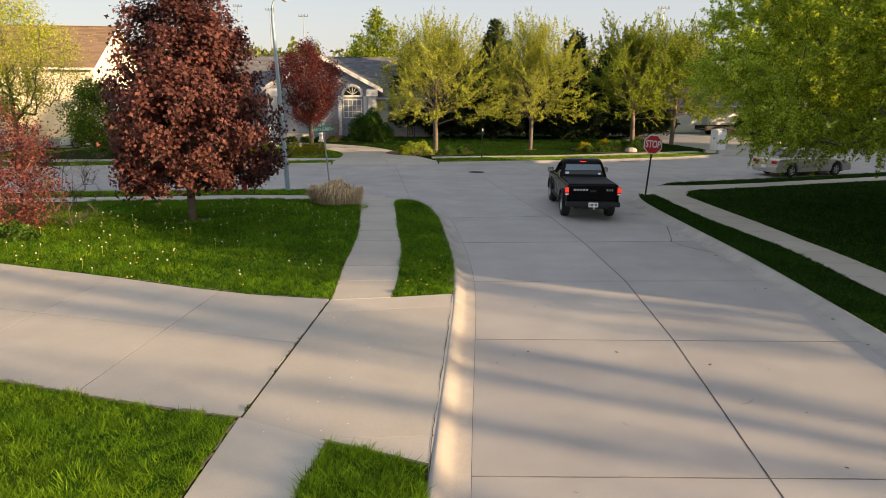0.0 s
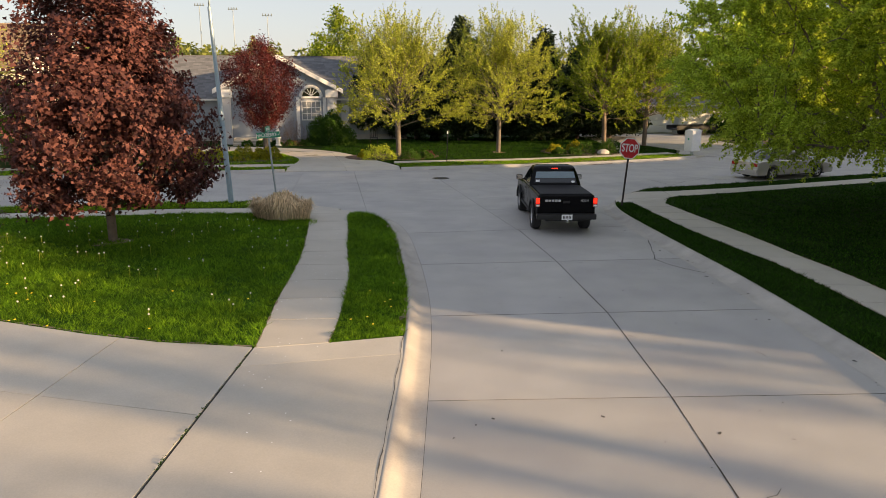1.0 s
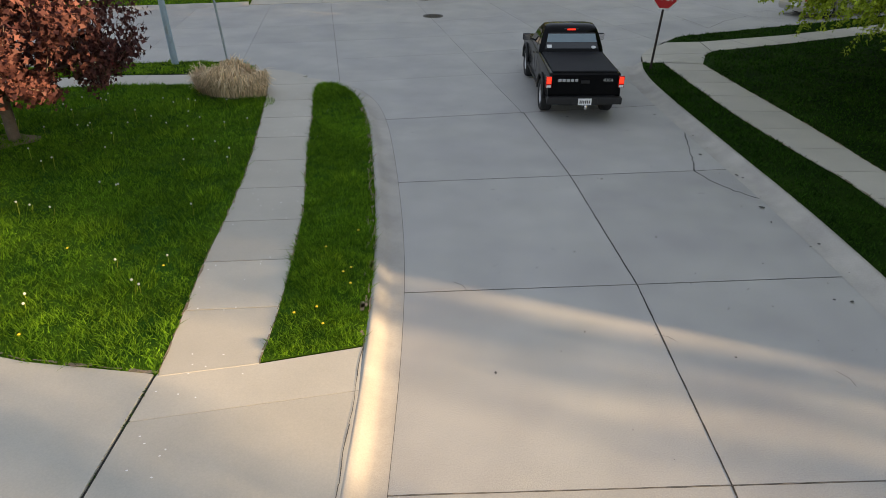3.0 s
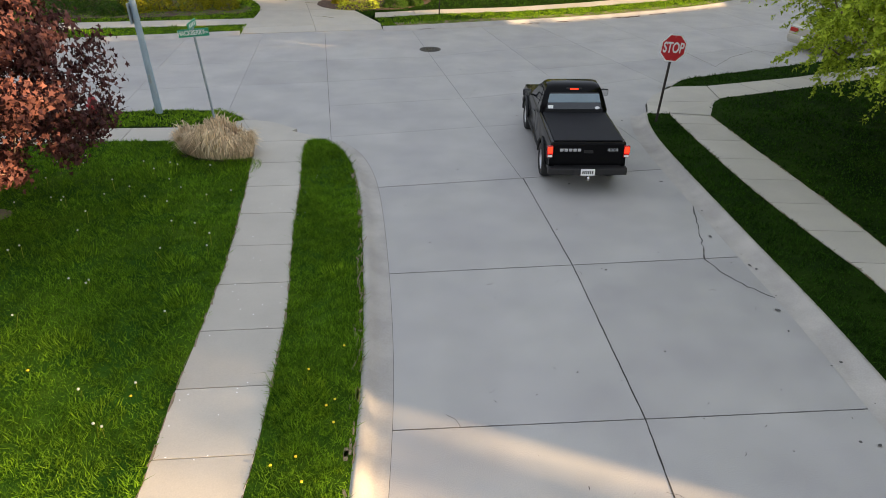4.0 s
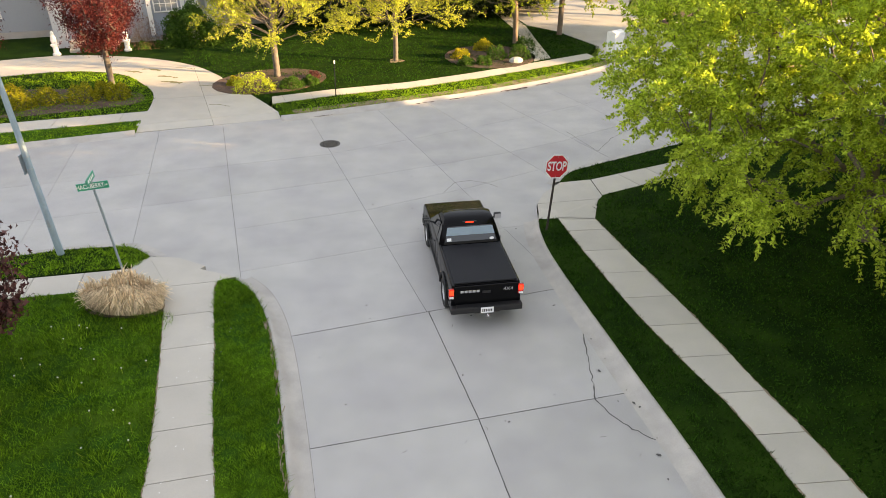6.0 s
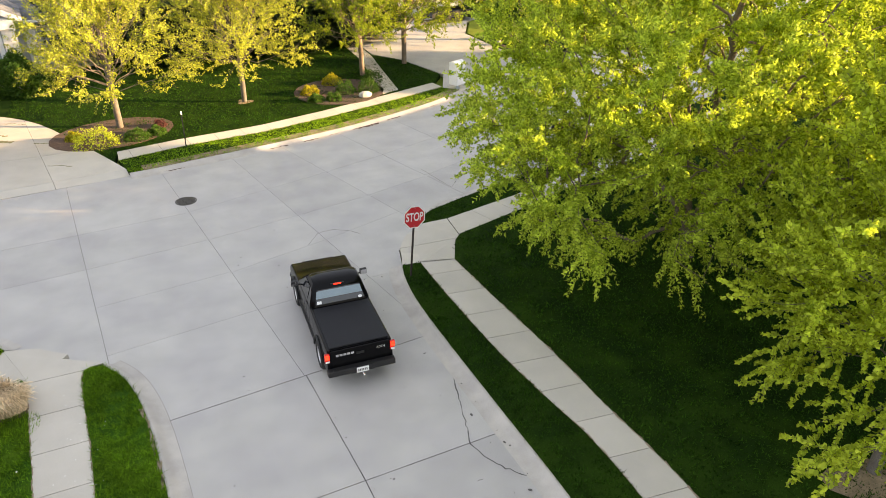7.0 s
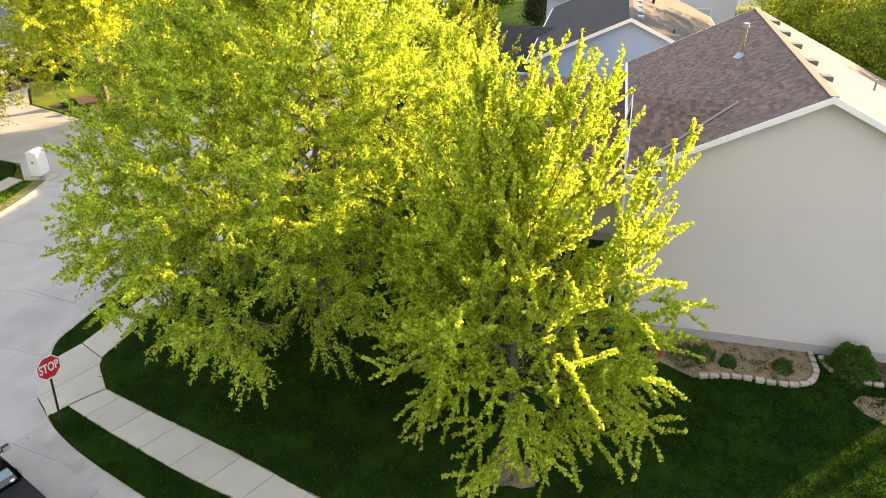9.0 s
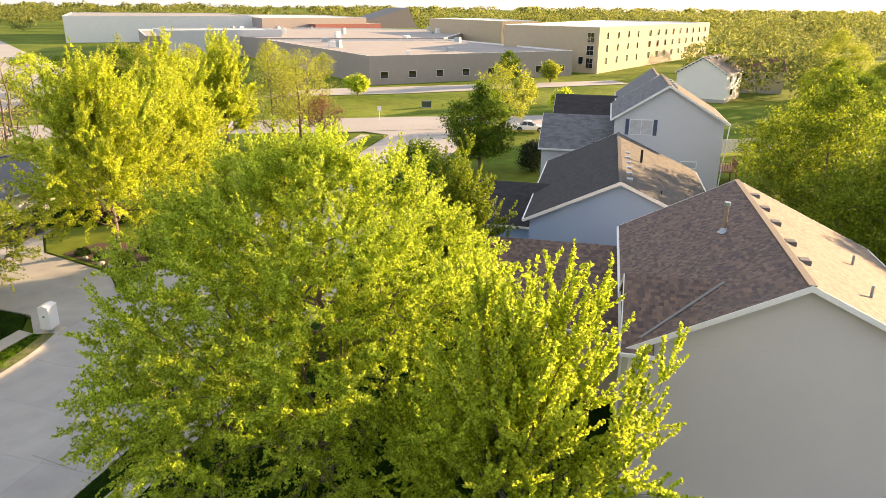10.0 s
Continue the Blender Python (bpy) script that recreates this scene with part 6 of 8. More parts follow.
def saloon(name, label, category, m, paint, length=4.85, width=1.78, height=1.42, roof=None):
    """A parked car: pressed body, glasshouse, glazing, lights and wheels. Local y runs forward."""
    t = empty(name, label, category, m)
    h, f = width / 2, length / 2
    ra, fa = -f + 0.98, f - 0.95
    prof = arch_profile(-f + 0.02, f - 0.02, 0.24, (ra, fa), 0.36, [(f, 0.42), (f - 0.04, 0.62), (f - 0.3, 0.74), (f - 1.30, 0.90), (-f + 1.35, 0.95), (-f + 0.25, 0.93), (-f + 0.03, 0.86), (-f, 0.60), (-f, 0.40)])
    prof = [(y, z if z != 0.36 else z) for y, z in prof]
    side_body("body", prof, h, paint, t, 0.06, 0.55)
    r = roof or (-f + 1.55, f - 2.25)       # roof's rear and front ends
    def ring(z, y0, y1, hx, c=0.12):
        return [(-hx + c, y0, z), (hx - c, y0, z), (hx, y0 + c, z), (hx, y1 - c, z), (hx - c, y1, z), (-hx + c, y1, z), (-hx, y1 - c, z), (-hx, y0 + c, z)]
    y0, y1 = r[0] - 0.62, r[1] + 0.85
    zb = 0.88
    loft("glasshouse", [ring(zb, y0, y1, h - 0.10), ring(height - 0.10, r[0] - 0.04, r[1] + 0.06, h - 0.28)], DARKGLASS, t, "tinted windows")
    loft("roof", [ring(height - 0.11, r[0] - 0.07, r[1] + 0.09, h - 0.265), ring(height - 0.04, r[0] + 0.02, r[1], h - 0.31), ring(height, r[0] + 0.25, r[1] - 0.2, h - 0.42)], paint, t)
    for s in (-1, 1):
        for yb, yt in ((y1 - 0.08, r[1] + 0.04), (0.5 * (y0 + y1) - 0.1, 0.5 * (r[0] + r[1]) - 0.05), (y0 + 0.1, r[0] - 0.02)):
            bm = bmesh.new()
            tube(bm, (s * (h - 0.105), yb, zb), (s * (h - 0.285), yt, height - 0.09), 0.045, 0.04, 6)
            part("pillar", bm, paint, t)
        boxed("mirror", s * (h + 0.06) - 0.08, s * (h + 0.06) + 0.08, y1 - 0.35, y1 - 0.25, 0.92, 1.04, paint, t, 0.03)
        boxed("tail_light", s * (h - 0.27) - 0.19, s * (h - 0.27) + 0.19, -f - 0.008, -f + 0.12, 0.66, 0.82, TAILRED, t, 0.03)
        boxed("headlight", s * (h - 0.3) - 0.2, s * (h - 0.3) + 0.2, f - 0.16, f + 0.0, 0.55, 0.68, CHROME, t, 0.03)
        boxed("door_handle", s * (h - 0.012) - 0.012, s * (h - 0.012) + 0.012, 0.0, 0.16, 0.78, 0.81, paint, t, 0.005)
        boxed("side_moulding", s * (h + 0.001) - 0.008, s * (h + 0.001) + 0.008, ra + 0.45, fa - 0.45, 0.46, 0.52, paint, t, 0.005)
    boxed("rear_bumper", -h + 0.04, h - 0.04, -f - 0.06, -f + 0.1, 0.34, 0.56, paint, t, 0.05)
    boxed("front_bumper", -h + 0.04, h - 0.04, f - 0.12, f + 0.06, 0.26, 0.50, paint, t, 0.05)
    boxed("number_plate", -0.15, 0.15, -f - 0.068, -f - 0.058, 0.60 - 0.16, 0.60, WHITEPAINT, t)
    boxed("underside", -h + 0.2, h - 0.2, -f + 0.3, f - 0.3, 0.18, 0.4, BLACKPLASTIC, t)
    for ay in (ra, fa):
        for s in (-1, 1):
            wheel(t, s * (h - 0.14), ay, 0.315, 0.2)
    return t


pickup(5.03, 25.8, -1.5)
saloon("sedan", "silver grey sedan parked at the kerb below the branches", "car", pose(18.6, 36.75, 0, 0, 0, -70.5), SILVER)
# ---- street furniture ----
def stop_sign():
    t = empty("stop_sign", "red octagonal stop sign on a leaning dark post", "traffic sign", pose(7.95, 27.6, KZ, -2.5, 5.5, 6))
    boxed("post", -0.03, 0.03, -0.02, 0.02, -0.3, 1.98, mat("rusty_post", (0.045, 0.035, 0.03), 0.7, metal=0.3, var=0.3, scale=8), t, 0.006)
    zc, R = 2.08, 0.40
    def octagon(r, y0, y1):
        bm = bmesh.new()
        bmesh.ops.create_cone(bm, cap_ends=True, segments=8, radius1=r, radius2=r, depth=y1 - y0, matrix=pose(0, (y0 + y1) / 2, zc, 90, 22.5, 0))
        return bm
    plate = part("sign_plate", octagon(R, -0.028, -0.022), WHITEPAINT, t, "white rim of the sign")
    part("sign_face", octagon(R - 0.04, -0.031, -0.0275), SIGNRED, plate)
    ob = text_mesh("lettering", "STOP", 0.36, WHITEPAINT, plate, pose(0, -0.0335, zc, 90, 0, 0) @ Matrix.Diagonal((0.70, 1.08, 1, 1)), 0.002, bold=0.009)
    for s in (-1, 1):
        tubed("bolt", (0, -0.03, zc + s * 0.3), (0, -0.037, zc + s * 0.3), 0.012, 0.012, STEEL, t, 8)
    return t


stop_sign()


def street_sign():
    t = empty("street_sign", "green street name blades on a leaning steel post", "street sign", pose(-4.45, 27.5, KZ, 0, -4.5, 0))
    tubed("post", (0, 0, -0.3), (0, 0, 2.5), 0.032, 0.032, STEEL, t)
    b = boxed("name_blade", -0.40, 0.40, -0.012, 0.012, 2.48, 2.68, SIGNGREEN, t, 0.005, "green blade with white letters")
    text_mesh("lettering", "HACKBERRY", 0.165, WHITEPAINT, b, pose(-0.06, -0.0135, 2.58, 90, 0, 0) @ Matrix.Diagonal((0.76, 1.05, 1, 1)), 0.002, bold=0.003)
    text_mesh("lettering", "DR", 0.075, WHITEPAINT, b, pose(0.335, -0.0135, 2.57, 90, 0, 0), 0.001)
    c = boxed("cross_blade", -0.012, 0.012, -0.36, 0.36, 2.70, 2.88, SIGNGREEN, t, 0.005)
    bm = bmesh.new()
    for k in range(4):
        for s in (-1, 1):
            box(bm, s * 0.0135 - 0.001, s * 0.0135 + 0.001, -0.25 + k * 0.14, -0.16 + k * 0.14, 2.745, 2.835)
    part("bar", bm, WHITEPAINT, c)
    boxed("bracket", -0.03, 0.03, -0.03, 0.03, 2.66, 2.72, STEEL, t)
    return t


street_sign()


def street_lamp():
    t = empty("street_lamp", "tall tapered blue grey lamp post leaning by the corner", "street lamp", pose(-6.4, 28.75, KZ, -1.5, -3.0, 0))
    tubed("pole", (0, 0, -0.3), (0, 0, 6.95), 0.105, 0.06, POLE_BLUE, t, 16)
    swept("arm", [(0, 0, 6.9), (0.03, 0, 7.25), (0.13, 0, 7.48), (0.3, 0, 7.6), (0.48, 0, 7.6)], 0.038, 0.028, POLE_BLUE, t)
    lathe("lamp_head", [(0.05, 0.0), (0.17, 0.03), (0.20, 0.10), (0.15, 0.20), (0.05, 0.24)], STEEL, t, 16, pose(0.55, 0, 7.46))
    lathe("lens", [(0.03, -0.08), (0.12, -0.05), (0.16, 0.02)], WHITEPAINT, t, 16, pose(0.55, 0, 7.46))
    boxed("hand_hole_cover", -0.04, 0.04, -0.112, -0.095, 0.9, 1.15, STEEL, t, 0.006)
    bm = bmesh.new()
    box(bm, -0.13, -0.10, -0.16, 0.16, 2.55, 3.1, 0.006)
    part("back_plate", bm, STEEL, t)
    for z in (2.65, 3.0):
        tubed("strap", (0, 0, z), (0, 0, z + 0.03), 0.10, 0.10, STEEL, t, 14)
    return t


street_lamp()


def hydrant():
    t = empty("fire_hydrant", "dark red fire hydrant in the grass strip", "hydrant", pose(-8.05, 28.3, KZ))
    lathe("barrel", [(0.14, -0.1), (0.14, 0.05), (0.10, 0.07), (0.095, 0.45), (0.13, 0.47), (0.13, 0.52), (0.11, 0.56), (0.08, 0.64), (0.03, 0.68), (0.03, 0.73)], HYDRANTRED, t, 16)
    for m, r in ((pose(0, 0, 0.38, 90, 0, 0), 0.06), (pose(0, 0, 0.38, 0, 90, 0), 0.045), (pose(0, 0, 0.38, 0, -90, 0), 0.045)):
        lathe("outlet", [(r, 0.05), (r, 0.15), (r * 1.2, 0.15), (r * 1.2, 0.19), (r * 0.4, 0.20), (r * 0.4, 0.23)], HYDRANTRED, t, 12, m)
    return t


hydrant()


def mailbox():
    t = empty("cluster_mailbox", "white metal cluster mailbox on a short pedestal", "mailbox", pose(18.0, 46.75, 0.03, 0, 0, 28))
    boxed("pad", -0.6, 0.6, -0.55, 0.55, -0.12, 0.08, WALKWAY, t)
    lathe("pedestal", [(0.18, 0.08), (0.18, 0.10), (0.09, 0.12), (0.09, 0.36)], STEEL, t, 16)
    b = boxed("cabinet", -0.40, 0.40, -0.30, 0.30, 0.34, 1.62, WHITEPAINT, t, 0.02)
    raw("cap", [(-0.42, -0.32, 1.62), (0.42, -0.32, 1.62), (0.42, 0.32, 1.62), (-0.42, 0.32, 1.62), (-0.40, 0.0, 1.72), (0.40, 0.0, 1.72)], [(0, 1, 5, 4), (2, 3, 4, 5), (0, 4, 3), (1, 2, 5), (3, 2, 1, 0)], WHITEPAINT, t)
    for i in range(2):
        for k in range(6):
            boxed("door", -0.36 + i * 0.37, -0.02 + i * 0.37, 0.298, 0.312, 0.40 + k * 0.195, 0.58 + k * 0.195, WHITEPAINT, b, 0.004)
    for z in (0.75,):
        boxed("rear_panel", -0.36, 0.36, -0.308, -0.298, 0.42, 1.55, WHITEPAINT, b, 0.006)
    lathe("emblem", [(0.07, 0), (0.06, 0.004)], SIGNGREEN, b, 12, pose(-0.401, 0, 1.1, 0, -90, 0))
    return t


mailbox()
tubedpost = empty("marker_post", "thin dark marker post in the far grass strip", "post", pose(2.25, 42.45, KZ, 0, 1.5, 0))
boxed("shaft", -0.025, 0.025, -0.02, 0.02, -0.2, 1.75, BLACKPLASTIC, tubedpost)
boxed("reflector", -0.03, 0.03, -0.025, -0.02, 1.6, 1.76, TRIM, tubedpost)
cover = empty("manhole_cover", "round dark iron manhole cover in the crossing", "manhole cover", pose(1.7, 36.65, 0.0))
lathe("ring", [(0.42, -0.05), (0.42, 0.004), (0.37, 0.005), (0.365, -0.05)], IRON, cover, 32)
lathe("lid", [(0.36, -0.05), (0.36, 0.006), (0.30, 0.008), (0.05, 0.008)], IRON, cover, 32)
for i in range(-2, 3):
    for k in range(-2, 3):
        if i * i + k * k < 6:
            boxed("lid_stud", i * 0.12 - 0.035, i * 0.12 + 0.035, k * 0.12 - 0.035, k * 0.12 + 0.035, 0.006, 0.014, IRON, cover)

# dried ornamental grass at the corner
def straw_clump(name, x, y, label, lx, ly, h, n=4200, seed=3, turn=0.0):
    rng = np.random.default_rng(seed)
    t = empty(name, label, "ornamental grass", pose(x, y, KZ, 0, 0, turn))
    a, r = rng.uniform(0, 6.283, n), np.sqrt(rng.uniform(0, 1, n))
    B = np.stack([r * np.cos(a) * lx * 0.42, r * np.sin(a) * ly * 0.42, np.zeros(n)], 1)
    out = np.stack([np.cos(a) * r, np.sin(a) * r, np.zeros(n)], 1)
    H = h * rng.uniform(0.55, 1.1, n)
    lob = 0.86 + 0.16 * np.cos(5.2 * B[:, 0])
    H = H * lob
    mid = B + out * 0.10 + rng.normal(0, 0.05, (n, 3)) + np.stack([0 * H, 0 * H, H], 1)
    tip = mid + out * 0.13 + rng.normal(0, 0.05, (n, 3)) - np.stack([0 * H, 0 * H, H * rng.uniform(-0.1, 0.35, n)], 1)
    s = np.stack([-np.sin(a), np.cos(a), 0 * a], 1) * 0.014
    V = np.concatenate([np.stack([B - s, B + s, mid + s, mid - s], 1), np.stack([mid - s, mid + s, tip + s * 0.3, tip - s * 0.3], 1)])
    soup("blades", V, 4, STRAW, t)
    slab("soil", [(lx * 0.5 * math.cos(k * 0.4), ly * 0.5 * math.sin(k * 0.4)) for k in range(15)], 0.012, 0.05, MULCH, t)
    return t


straw_clump("ornamental_grass", -3.95, 25.5, "dry straw coloured ornamental grass clump by the sign post", 2.25, 1.0, 0.74, turn=-14)
# ---- beds, shrubs and yard details ----
rr_ = random.Random(21)
def bed(name, poly, label, z=KZ + 0.02):
    return tagged(slab(name, poly, z, 0.1, MULCH), label, "bed", kind="structure")


def oval(x, y, a, b, n=18, turn=0.0):
    c, s = math.cos(radians(turn)), math.sin(radians(turn))
    return [(x + a * math.cos(2 * math.pi * k / n) * c - b * math.sin(2 * math.pi * k / n) * s, y + a * math.cos(2 * math.pi * k / n) * s + b * math.sin(2 * math.pi * k / n) * c) for k in range(n)]


bed("bed_island", [(-16.2, 41.9), (-11.2, 42.1), (-7.2, 42.9), (-6.6, 43.6), (-6.9, 44.6), (-8.2, 45.6), (-11, 46.2), (-14.5, 46.7), (-17.2, 46.0)], "dark mulch bed on the driveway island")
bed("bed_yard", oval(-0.9, 45.8, 2.9, 2.2, 20, 15), "dark mulch bed round the yard tree")
bed("bed_rock", oval(11.3, 48.6, 2.6, 2.6, 20, 20), "dark mulch bed with a pale boulder")
for k, (x, y, w, h) in enumerate([(-7.9, 44.2, 1.3, 0.85), (-9.4, 44.0, 1.5, 0.95), (-10.9, 43.9, 1.3, 0.9), (-11.9, 43.4, 1.2, 0.75), (-12.5, 44.4, 1.4, 0.95), (-8.7, 45.0, 1.1, 0.7)]):
    bush("golden_shrub", x, y, "golden leaved low shrub in the island bed", w, w * 0.9, h, LEAF_GOLD, 1500, 0.06, seed=30 + k, group="golden shrubs of the island")
for k, (x, y, w, h) in enumerate([(-13.6, 43.6, 2.0, 0.8), (-15.2, 43.0, 2.0, 0.75), (-14.4, 45.0, 2.0, 0.95), (-16.1, 44.4, 1.9, 0.8), (-12.9, 42.9, 1.5, 0.6), (-15.8, 45.7, 1.8, 0.8)]):
    bush("juniper", x, y, "low dark green spreading juniper in the island bed", w, w, h, LEAF_BUSH, 1700, 0.05, seed=40 + k, group="junipers of the island")
tree("plum_tree", -14.6, 45.2, "small dark purple plum tree over junipers", 5.6, 2.2, 1.5, egg(0.4, 0.45), 220, 50, 0.07, LEAF_RED2, r_trunk=0.13, seed=45, rise=0.7, spread=0.25)
for k, (x, y, w, h, m) in enumerate([(-1.6, 44.35, 2.2, 0.95, LEAF_LIME), (0.2, 44.5, 1.2, 0.6, LEAF_BUSH), (1.1, 44.9, 0.9, 0.5, LEAF_BUSH), (-2.6, 45.4, 0.8, 0.5, LEAF_GOLD), (1.3, 46.0, 0.7, 0.4, LEAF_RED)]):
    bush("bed_shrub", x, y, "low leafy shrub in the mulch bed", w, w * 0.8, h, m, 1300, 0.06, seed=50 + k, group="shrubs of the yard bed")
for k, (x, y, w, h, m) in enumerate([(9.6, 48.6, 1.1, 0.6, LEAF_GOLD), (10.6, 47.1, 1.0, 0.5, LEAF_BUSH), (11.6, 48.2, 1.3, 0.8, LEAF_BUSH), (12.9, 47.9, 1.3, 0.9, LEAF_BUSH), (11.3, 50.2, 1.2, 0.7, LEAF_GOLD), (9.6, 47.2, 0.9, 0.5, LEAF_BUSH), (13.6, 49.6, 1.4, 0.9, LEAF_BUSH)]):
    bush("bed_shrub", x, y, "low leafy shrub in the boulder bed", w, w * 0.85, h, m, 1100, 0.06, seed=60 + k, group="shrubs of the boulder bed")
boulder = lathe("boulder", [(0.30, -0.05), (0.42, 0.10), (0.38, 0.28), (0.22, 0.40), (0.05, 0.43)], FOUND, None, 9, pose(12.4, 47.0, KZ) @ Matrix.Diagonal((0.95, 0.6, 0.75, 1)))
tagged(boulder, "pale weathered boulder in the bed", "boulder")
bush("round_bush", -5.7, 55.0, "large clipped dark green bush before the house", 3.3, 3.0, 2.5, LEAF_BUSH, 15000, 0.085, seed=70)
bush("twiggy_shrub", -8.4, 54.6, "thin brownish twiggy shrub under the window", 2.4, 1.8, 2.3, leafmat("leaf_brown_pink", (0.16, 0.09, 0.06), (0.26, 0.17, 0.10)), 1600, 0.05, seed=71, open_=0.3)
for k in range(5):
    bush("hosta", -11.5 + 1.0 * k, 53.9 + 0.12 * k, "low green leafy plant along the house bed", 0.9, 0.8, 0.45, LEAF_BUSH, 500, 0.09, seed=75 + k, group="low plants along the house")
# west side
tree("rose_shrub", -12.9, 20.3, "loose rosy red leaved shrub at the lawn edge", 3.9, 1.9, 0.15, egg(0.6, 0.4), 260, 44, 0.06, LEAF_ROSE, r_trunk=0.05, seed=80, rise=0.9, spread=0.16, trunk_top=0.2, twig_len=0.4, up=0.4, category="shrub")
tree("twig_shrub", -11.3, 21.0, "nearly bare tan twiggy shrub beside red foliage", 2.6, 1.2, 0.1, egg(0.6, 0.5), 90, 3, 0.03, LEAF_ROSE, BARK_PALE, r_trunk=0.03, seed=81, rise=0.9, trunk_top=0.15, twig_len=0.5, up=0.5, category="shrub")
bush("low_plant", -12.0, 19.2, "bright green low plant beside red shrub", 1.6, 1.2, 0.5, LEAF_BUSH, 900, 0.07, seed=82)
tree("west_tree", -25.5, 42.5, "tall sparse yellow green tree before the cream house", 10.0, 3.6, 2.2, egg(0.4, 0.5), 420, 64, 0.08, LEAF_YELLOW, BARK_PALE, r_trunk=0.15, seed=83, rise=0.8, spread=0.3, twig_len=0.6, up=0.2)
tree("west_tree", -20.0, 40.8, "bushy bright green young tree by the kerb", 4.6, 1.6, 0.5, egg(0.5, 0.35), 220, 50, 0.09, LEAF_GREEN, r_trunk=0.07, seed=84, rise=0.7, spread=0.2)

# bed along the near house
u_ = lambda s, w: loc(s, w, TURN_E)
BED_A = [u_(24.3, 3.9), u_(24.6, 2.6), u_(24.55, 1.2), u_(24.75, 0.3), u_(25.4, -0.15), u_(26.6, -0.2), u_(26.6, 5.2), u_(25.2, 5.4)]
BED_B = [u_(26.6, -0.5), u_(25.7, -0.7), u_(25.3, -1.6), u_(25.2, -3.0), u_(25.3, -4.5), u_(26.6, -4.5)]
tagged(slab("bed_house", BED_A, KZ + 0.03, 0.1, BARE), "bare earth bed edged with stones by the wall", "bed", kind="structure")
tagged(slab("bed_house_south", BED_B, KZ + 0.03, 0.1, MULCH), "mulch bed edged with stones by the wall", "bed", kind="structure")


def edging(name, line, label, size=0.3):
    t = empty(name, label, "edging", kind="structure")
    rr = random.Random(5)
    pts = smooth_line(line, 12)
    acc, last = 0.0, pts[0]
    bm = bmesh.new()
    box(bm, -size / 2 + 0.008, size / 2 - 0.008, -0.085, 0.085, -0.05, 0.13, 0.018)
    me = bpy.data.meshes.new("stone")
    bm.to_mesh(me)
    bm.free()
    me.materials.append(STONE)
    for p in pts[1:]:
        acc += math.dist(last, p)
        if acc >= size:
            st = new("stone", me)
            st.parent = t
            st.matrix_basis = pose(p[0], p[1], KZ + rr.uniform(-0.01, 0.015), rr.uniform(-3, 3), rr.uniform(-3, 3), math.degrees(math.atan2(p[1] - last[1], p[0] - last[0])) + rr.uniform(-4, 4)) @ Matrix.Diagonal((rr.uniform(0.9, 1.05), rr.uniform(0.9, 1.15), 1, 1))
            acc = 0.0
        last = p
    return t


edging("edging_stones", BED_A[:6], "tan concrete edging stones in a curve")
edging("edging_stones_south", BED_B[:5], "tan concrete edging stones in a curve")
bx, by = u_(25.8, -1.3)
bush("round_bush", bx, by, "clipped round green bush against the grey wall", 1.75, 1.6, 1.25, LEAF_BUSH, 9000, 0.05, seed=90)
for k, (s, w, d, h) in enumerate([(25.2, 4.1, 1.1, 0.75), (25.5, 3.5, 0.9, 0.6), (25.3, 2.7, 0.6, 0.45), (25.4, 0.9, 0.7, 0.5)]):
    bx, by = u_(s, w)
    bush("bed_shrub", bx, by, "small leafy shrub in the earth bed", d, d, h, LEAF_BUSH, 900, 0.05, seed=91 + k, group="shrubs by the grey wall")
bx, by = u_(25.3, 5.0)
pot = empty("planter_pot", "pink plastic pot with plants", "pot", pose(bx, by, KZ + 0.03))
lathe("pot", [(0.14, 0.0), (0.20, 0.30), (0.22, 0.31), (0.21, 0.34), (0.17, 0.30), (0.02, 0.28)], PINK, pot, 18)
bx, by = u_(26.1, 6.6)
reel = empty("hose_reel", "green garden hose coiled on a reel", "hose reel", pose(bx, by, KZ, 0, 0, 20))
bm = bmesh.new()
for k in range(9):
    r = 0.26 + 0.012 * (k % 3)
    for j in range(20):
        a0, a1 = 2 * math.pi * j / 20, 2 * math.pi * (j + 1) / 20
        tube(bm, (r * math.cos(a0), -0.16 + 0.04 * k, 0.5 + r * math.sin(a0)), (r * math.cos(a1), -0.16 + 0.04 * k, 0.5 + r * math.sin(a1)), 0.016, 0.016, 6, False)
part("hose", bm, TEAL, reel)
boxed("reel_frame", -0.03, 0.03, -0.22, 0.22, 0.0, 0.5, BLACKPLASTIC, reel, 0.01)
for k, s in enumerate((-1, 1)):
    lathe("reel_side", [(0.05, 0), (0.36, 0.01), (0.36, 0.03), (0.05, 0.03)], BLACKPLASTIC, reel, 20, pose(0, s * 0.21, 0.5, 90, 0, 0))

# worn ground along the far kerb and round trunks
tagged(slab("worn_verge", offset(FAR_M[2:], 0.04) + offset(FAR_M[2:], 0.62)[::-1], KZ + 0.006, 0.05, BARE), "bare dry earth along the far kerb", "verge", kind="structure")
for k, (x, y, r) in enumerate([(14.1, 15.6, 0.75), (-8.05, 22.1, 0.5), (5.9, 48.6, 0.4), (23.0, 6.7, 1.0)]):
    tagged(slab("worn_patch", [(x + r * (1 + 0.25 * math.sin(3 * a + k)) * math.cos(a), y + r * (1 + 0.25 * math.sin(3 * a + k)) * math.sin(a)) for a in np.arange(0, 6.28, 0.42)], KZ + 0.012, 0.05, BARE), "worn earth patch in the lawn", "verge", kind="structure")

